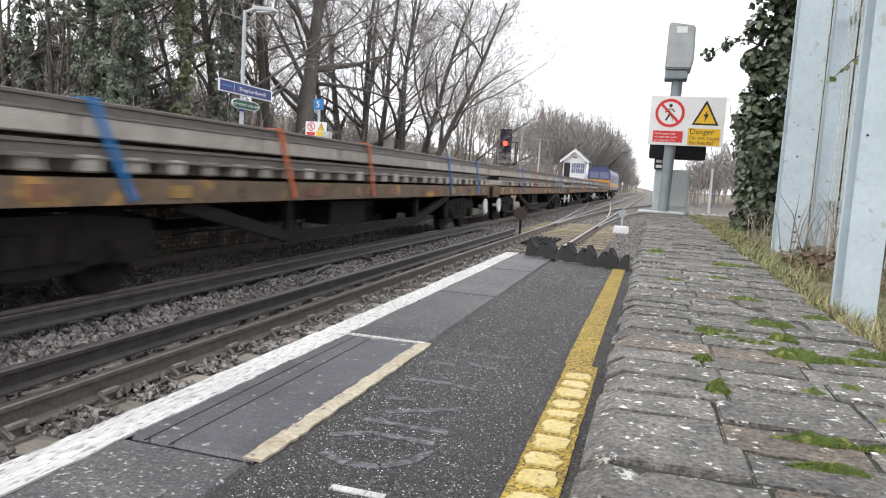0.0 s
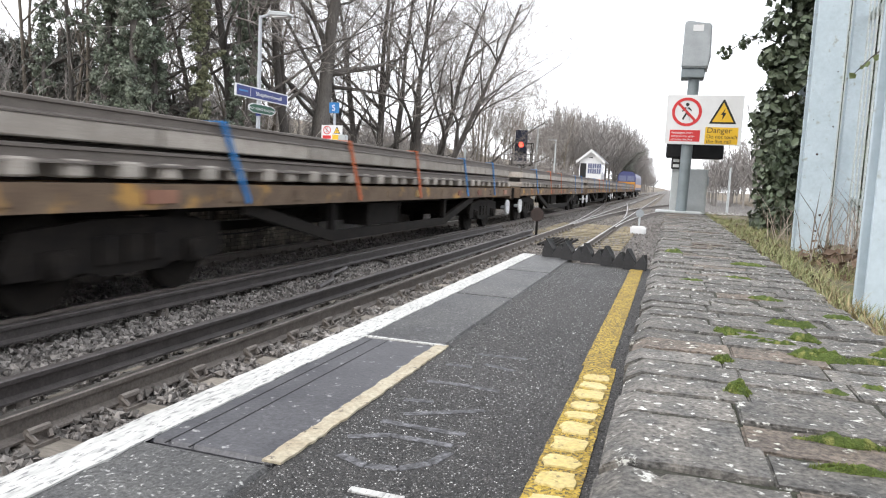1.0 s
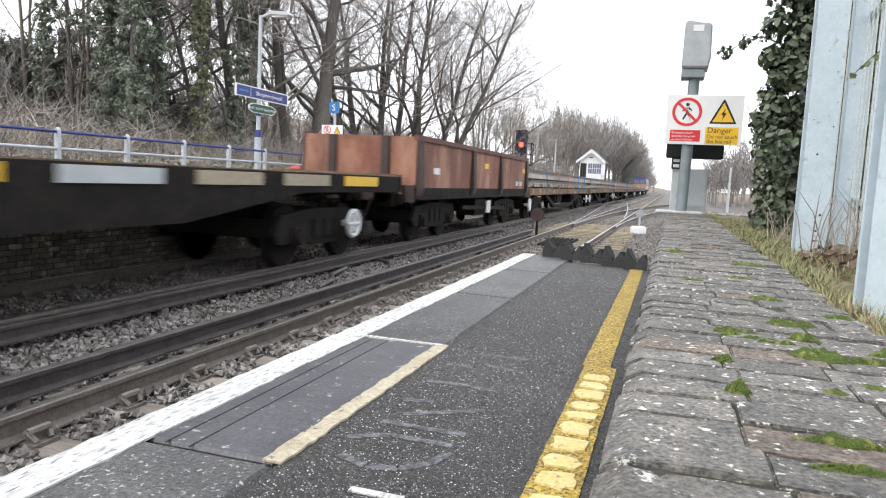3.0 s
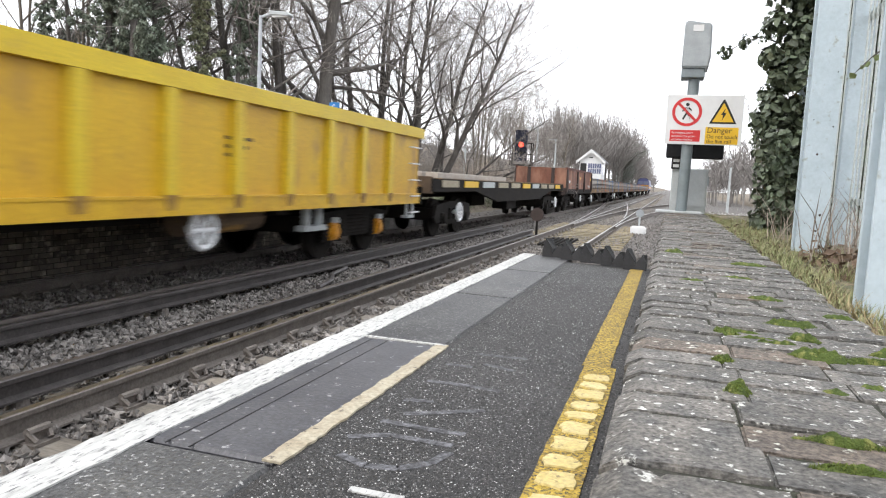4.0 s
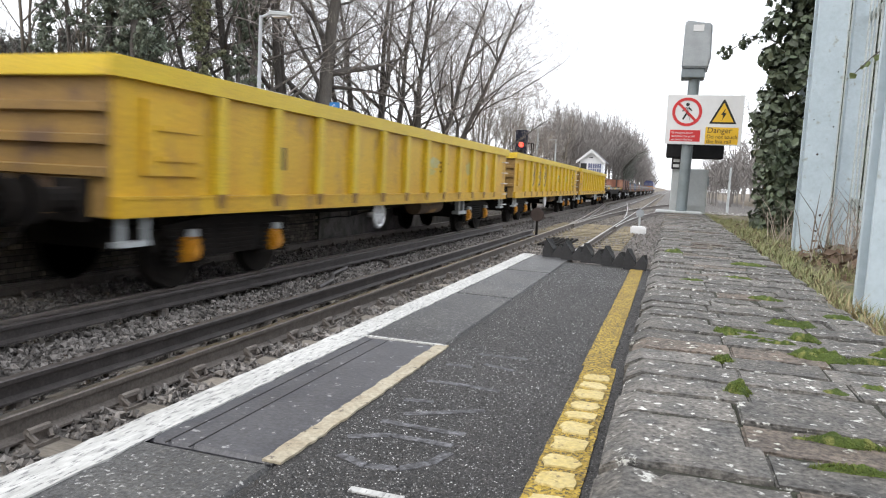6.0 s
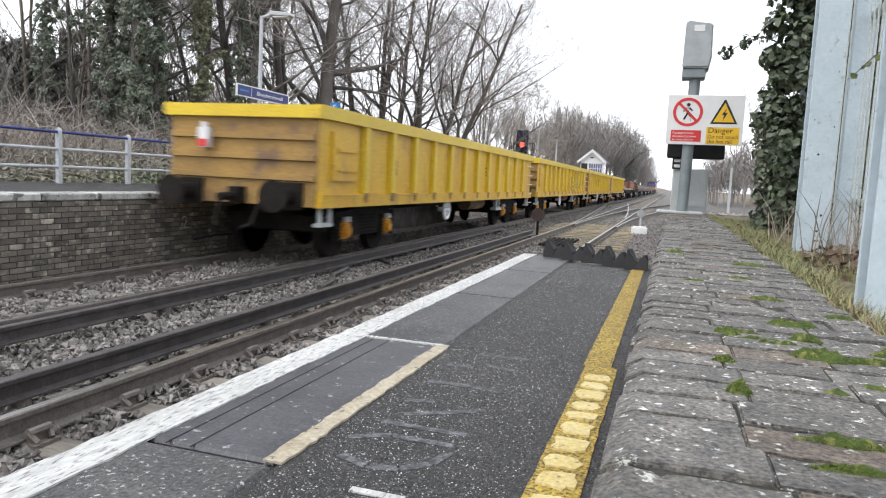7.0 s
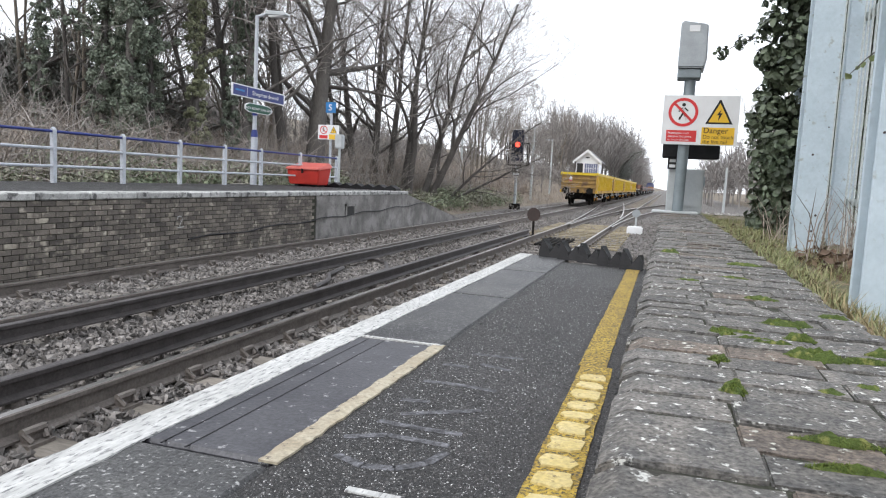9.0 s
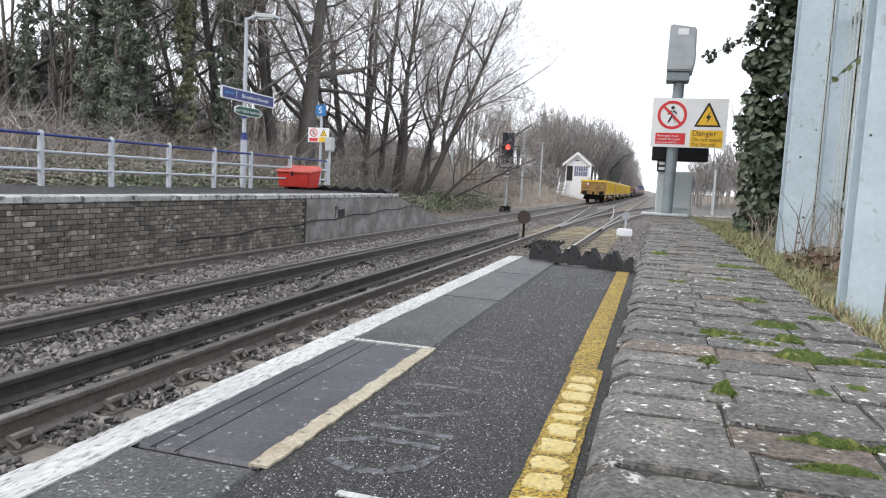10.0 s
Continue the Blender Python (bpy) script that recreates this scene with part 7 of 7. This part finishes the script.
tagged(new("leaf_heap", soup("leaf_heap", v, f, M_DEADLEAF)), "heap of curled brown leaves by the fence", "leaves", kind="stuff")

# a bramble shoot reaching across the fence
shoot = thing("bramble_shoot", "thin bramble shoot with a few pale green leaves", "plant", (1.11, 4.0, verge_z(1.02, 4.0)))
wd = Wood()
stem = [Vector((0.1, 0.3, -0.02)), Vector((0.12, 0.15, 0.8)), Vector((-0.02, 0.0, 1.33)), Vector((-0.12, 0.0, 1.27)), Vector((-0.22, 0.0, 1.18)), Vector((-0.29, 0.0, 1.1))]
wd.path(stem, [0.006, 0.005, 0.004, 0.0035, 0.003, 0.002], 6)
ob = new("stem", soup("stem", wd.v, wd.f, M_BARK))
ob.parent = shoot
M_SHOOT = mat("bramble_shoot_leaf", (0.2, 0.27, 0.1), (0.28, 0.33, 0.15), 0.5, scale=8, fine=60, bump=0.1, island=0.3)
rs = random.Random(8)
for k in range(9):
    v, f = leaf_cloud(rs, [(stem[2].lerp(stem[5], k / 8), 0.02)], 1, 0.019)
    ob = new("leaf", soup("leaf", v, f, M_SHOOT))
    ob.parent = shoot

# ---------------------------------------------------------------- ballast stones
rnd = np.random.RandomState(4)
oct_v = np.array([(1, 0, 0), (-1, 0, 0), (0, 1, 0), (0, -1, 0), (0, 0, 1), (0, 0, -1)], float)
oct_f = [(0, 2, 4), (2, 1, 4), (1, 3, 4), (3, 0, 4), (2, 0, 5), (1, 2, 5), (3, 1, 5), (0, 3, 5)]


def stones(regions, size, level=BED):
    vs, fs, base = [], [], 0
    for x0, x1, y0, y1, n in regions:
        for _ in range(n):
            x, y = rnd.uniform(x0, x1), rnd.uniform(y0, y1)
            if -3.96 < x < -1.31 and abs((y - 2.97 + 0.3525) % 0.705 - 0.3525) < 0.145 or -7.5 < x < -4.95 and abs((y - 2.6 + 0.35) % 0.7 - 0.35) < 0.15 * (rnd.random_sample() < 0.75):
                continue
            m = rnd.normal(size=(3, 3)) * 0.28 + np.eye(3)
            q = np.linalg.qr(rnd.normal(size=(3, 3)))[0]
            s = size * rnd.uniform(0.6, 1.35)
            p = (oct_v * (1 + rnd.uniform(-0.25, 0.25, (6, 1)))) @ m @ q * s + (x, y, level + s * 0.35 + rnd.uniform(-0.02, 0.035))
            vs.append(p)
            fs += [tuple(i + base for i in f) for f in oct_f]
            base += 6
    return np.concatenate(vs).tolist(), fs


v, f = stones([(-3.3, -1.3, 1.0, 9, 11500), (-5.4, -3.3, 2.5, 12, 15500), (-7.6, -5.4, 4.5, 14, 14500), (-7.7, -1.3, 9, 22, 18000), (-7.7, 2.0, 14, 34, 16000), (-8.6, 3.5, 24, 60, 13000)], 0.024)
tagged(new("ballast", soup("ballast", v, f, M_STONE)), "loose grey-brown angular ballast stones", "ballast", kind="stuff")
M_RUBBLE = mat("pale_rubble", (0.55, 0.53, 0.5), (0.36, 0.34, 0.32), 0.9, scale=3, fine=30, bump=0.3, island=0.4)
v, f = stones([(1.0, 3.6, 17, 30, 420), (1.2, 7.0, 30, 58, 900)], 0.075)
tagged(new("rubble", soup("rubble", v, f, M_RUBBLE)), "pale broken rubble scattered over the yard", "rubble", kind="stuff")

# pale chippings standing proud of the asphalt
M_CHIP = mat("pale_chipping", (0.5, 0.5, 0.49), (0.2, 0.2, 0.2), 0.45, scale=60, fine=300, bump=0, island=0.7, grit=0.2)
cv, cf = [], []
chip_x, chip_y = rnd.uniform(-0.515, -0.185, 8500), 0.55 + 3.4 * rnd.uniform(0, 1, 8500) ** 1.5
for i in range(8500):
    r = rnd.uniform(0.0008, 0.0022)
    b = len(cv)
    turn = rnd.uniform(0, 6.28)
    ca, sa = math.cos(turn) * r, math.sin(turn) * r
    x, y = chip_x[i], chip_y[i]
    cv += [(x + ca, y + sa, PZ), (x - sa * 0.8, y + ca * 0.8, PZ), (x - ca, y - sa, PZ), (x + sa * 0.8, y - ca * 0.8, PZ), (x, y, PZ + r * 0.7)]
    cf += [(b, b + 1, b + 4), (b + 1, b + 2, b + 4), (b + 2, b + 3, b + 4), (b + 3, b, b + 4)]
M_AGGREGATE = mat("dark_aggregate", (0.06, 0.057, 0.055), (0.035, 0.033, 0.032), 0.5, scale=60, fine=300, bump=0, island=0.95, grit=0.2)
av, af = [], []
grain_x, grain_y = rnd.uniform(-0.52, -0.02, 26000), 0.55 + 2.6 * rnd.uniform(0, 1, 26000) ** 1.6
for i in range(26000):
    r, b, turn = rnd.uniform(0.0013, 0.0034), len(av), rnd.uniform(0, 6.28)
    ca, sa = math.cos(turn) * r, math.sin(turn) * r
    x, y = grain_x[i], grain_y[i]
    av += [(x + ca, y + sa, PZ), (x - sa * 0.8, y + ca * 0.8, PZ), (x - ca, y - sa, PZ), (x + sa * 0.8, y - ca * 0.8, PZ), (x + ca * 0.2, y - sa * 0.2, PZ + r * 0.6)]
    af += [(b, b + 1, b + 4), (b + 1, b + 2, b + 4), (b + 2, b + 3, b + 4), (b + 3, b, b + 4)]
ob = new("aggregate", soup("aggregate", av, af, M_AGGREGATE))
ob.parent = platform
ob["kind"] = "stuff"
ob = new("chippings", soup("chippings", cv, cf, M_CHIP))
ob.parent = platform
ob["kind"] = "stuff"

# ---------------------------------------------------------------- bricks of the far platform's wall
bm = bmesh.new()
box(bm, 0, 0.005, 0.005, 0.05, 0.22, 0.07)
soften(bm, 0.004)
WALL_BRICK = mesh_of("brick", bm, M_WALL_BRICK)
wr = random.Random(6)
rest_v, rest_f = [], []
bm = bmesh.new()
box(bm, FAR_EDGE - 0.05, -2, BED - 0.1, FAR_EDGE - 0.008, 14.62, FZ - 0.1)
part("wall_mortar", bm, M_MORTAR, fp)
for c in range(14):
    z = FZ - 0.105 - 0.075 * (c + 1)
    y = -1.0 + (0.1125 if c % 2 else 0)
    while y < 14.4:
        out = FAR_EDGE - 0.05 + wr.uniform(0.0, 0.008)
        if 6.35 < y < 11.1:
            piece("brick", WALL_BRICK, fp, pose(out, y, z))
        else:
            b = len(rest_v)
            for q in WALL_BRICK.vertices:
                rest_v.append((q.co.x + out, q.co.y + y, q.co.z + z))
            for q in WALL_BRICK.polygons:
                rest_f.append(tuple(b + i for i in q.vertices))
        y += 0.225
M_WALL_BRICK_JOINED = mat("wall_brick_rest", (0.25, 0.218, 0.185), (0.125, 0.112, 0.1), 0.85, scale=2.2, fine=70, bump=0.5, third=(0.42, 0.38, 0.31), third_at=0.62, scale3=5, soft3=0.07, island=0.3)
ob = new("bricks_beyond", soup("bricks_beyond", rest_v, rest_f, M_WALL_BRICK_JOINED))
ob.parent = fp
ob["kind"] = "stuff"

# ---------------------------------------------------------------- bricks of the path
def path_brick(length, nose, seed, material):
    rnd_b = random.Random(seed)
    bm = bmesh.new()
    box(bm, 0.0015, 0.004, -0.07, length - 0.0015, 0.1185, 0.0)
    bmesh.ops.subdivide_edges(bm, edges=[e for e in bm.edges if abs(e.verts[0].co.x - e.verts[1].co.x) > 0.05], cuts=5)
    soften(bm, 0.0035, 2)
    for q in bm.verts:
        if nose and q.co.x < 0.045:
            q.co.z -= (0.045 - q.co.x) ** 2 * 11
        if q.co.z > -0.02:
            q.co.z += 0.004 * noise.noise(Vector((q.co.x * 22, q.co.y * 22, seed)))
            q.co.y += 0.003 * noise.noise(Vector((q.co.x * 30, q.co.y * 9, seed + 7.0)))
    return mesh_of("brick", bm, material)


SIZES = (0.225, 0.205, 0.25, 0.16)
PLAIN_SIZES = (0.225, 0.205, 0.245, 0.3)
NOSED = [[path_brick(q, True, i, m) for i, q in enumerate(SIZES)] for m in (M_BRICK, M_BRICK_WARM)]
PLAIN = [[path_brick(q, False, i + 9, m) for i, q in enumerate(PLAIN_SIZES)] for m in (M_BRICK, M_BRICK_WARM)]
wr = random.Random(12)
y = 0.35
while y < 12.3:
    k = wr.choice((0, 0, 1, 2, 3))
    x = -0.064 + wr.uniform(-0.007, 0.007)
    tilt = wr.uniform(-0.8, 0.8)
    piece("brick", NOSED[wr.random() < 0.2][k], kerb, pose(x, y, BZ + wr.uniform(-0.005, 0.004), tilt, wr.uniform(-0.8, 0.8), wr.uniform(-0.6, 0.6)))
    x += SIZES[k]
    j = wr.choice((0, 1, 2, 3))
    piece("brick", PLAIN[wr.random() < 0.2][j], kerb, pose(x, y, BZ + wr.uniform(-0.005, 0.004), tilt, wr.uniform(-0.8, 0.8), wr.uniform(-0.6, 0.6)))
    x += PLAIN_SIZES[j]
    left = 0.585 + wr.uniform(-0.015, 0.015) - x
    if left > 0.06:
        ob = piece("brick", PLAIN[0][0], kerb, pose(x, y, BZ + wr.uniform(-0.006, 0.003), tilt, wr.uniform(-0.8, 0.8), wr.uniform(-0.6, 0.6)))
        ob.scale.x = left / 0.225
    y += 0.1225


motions()
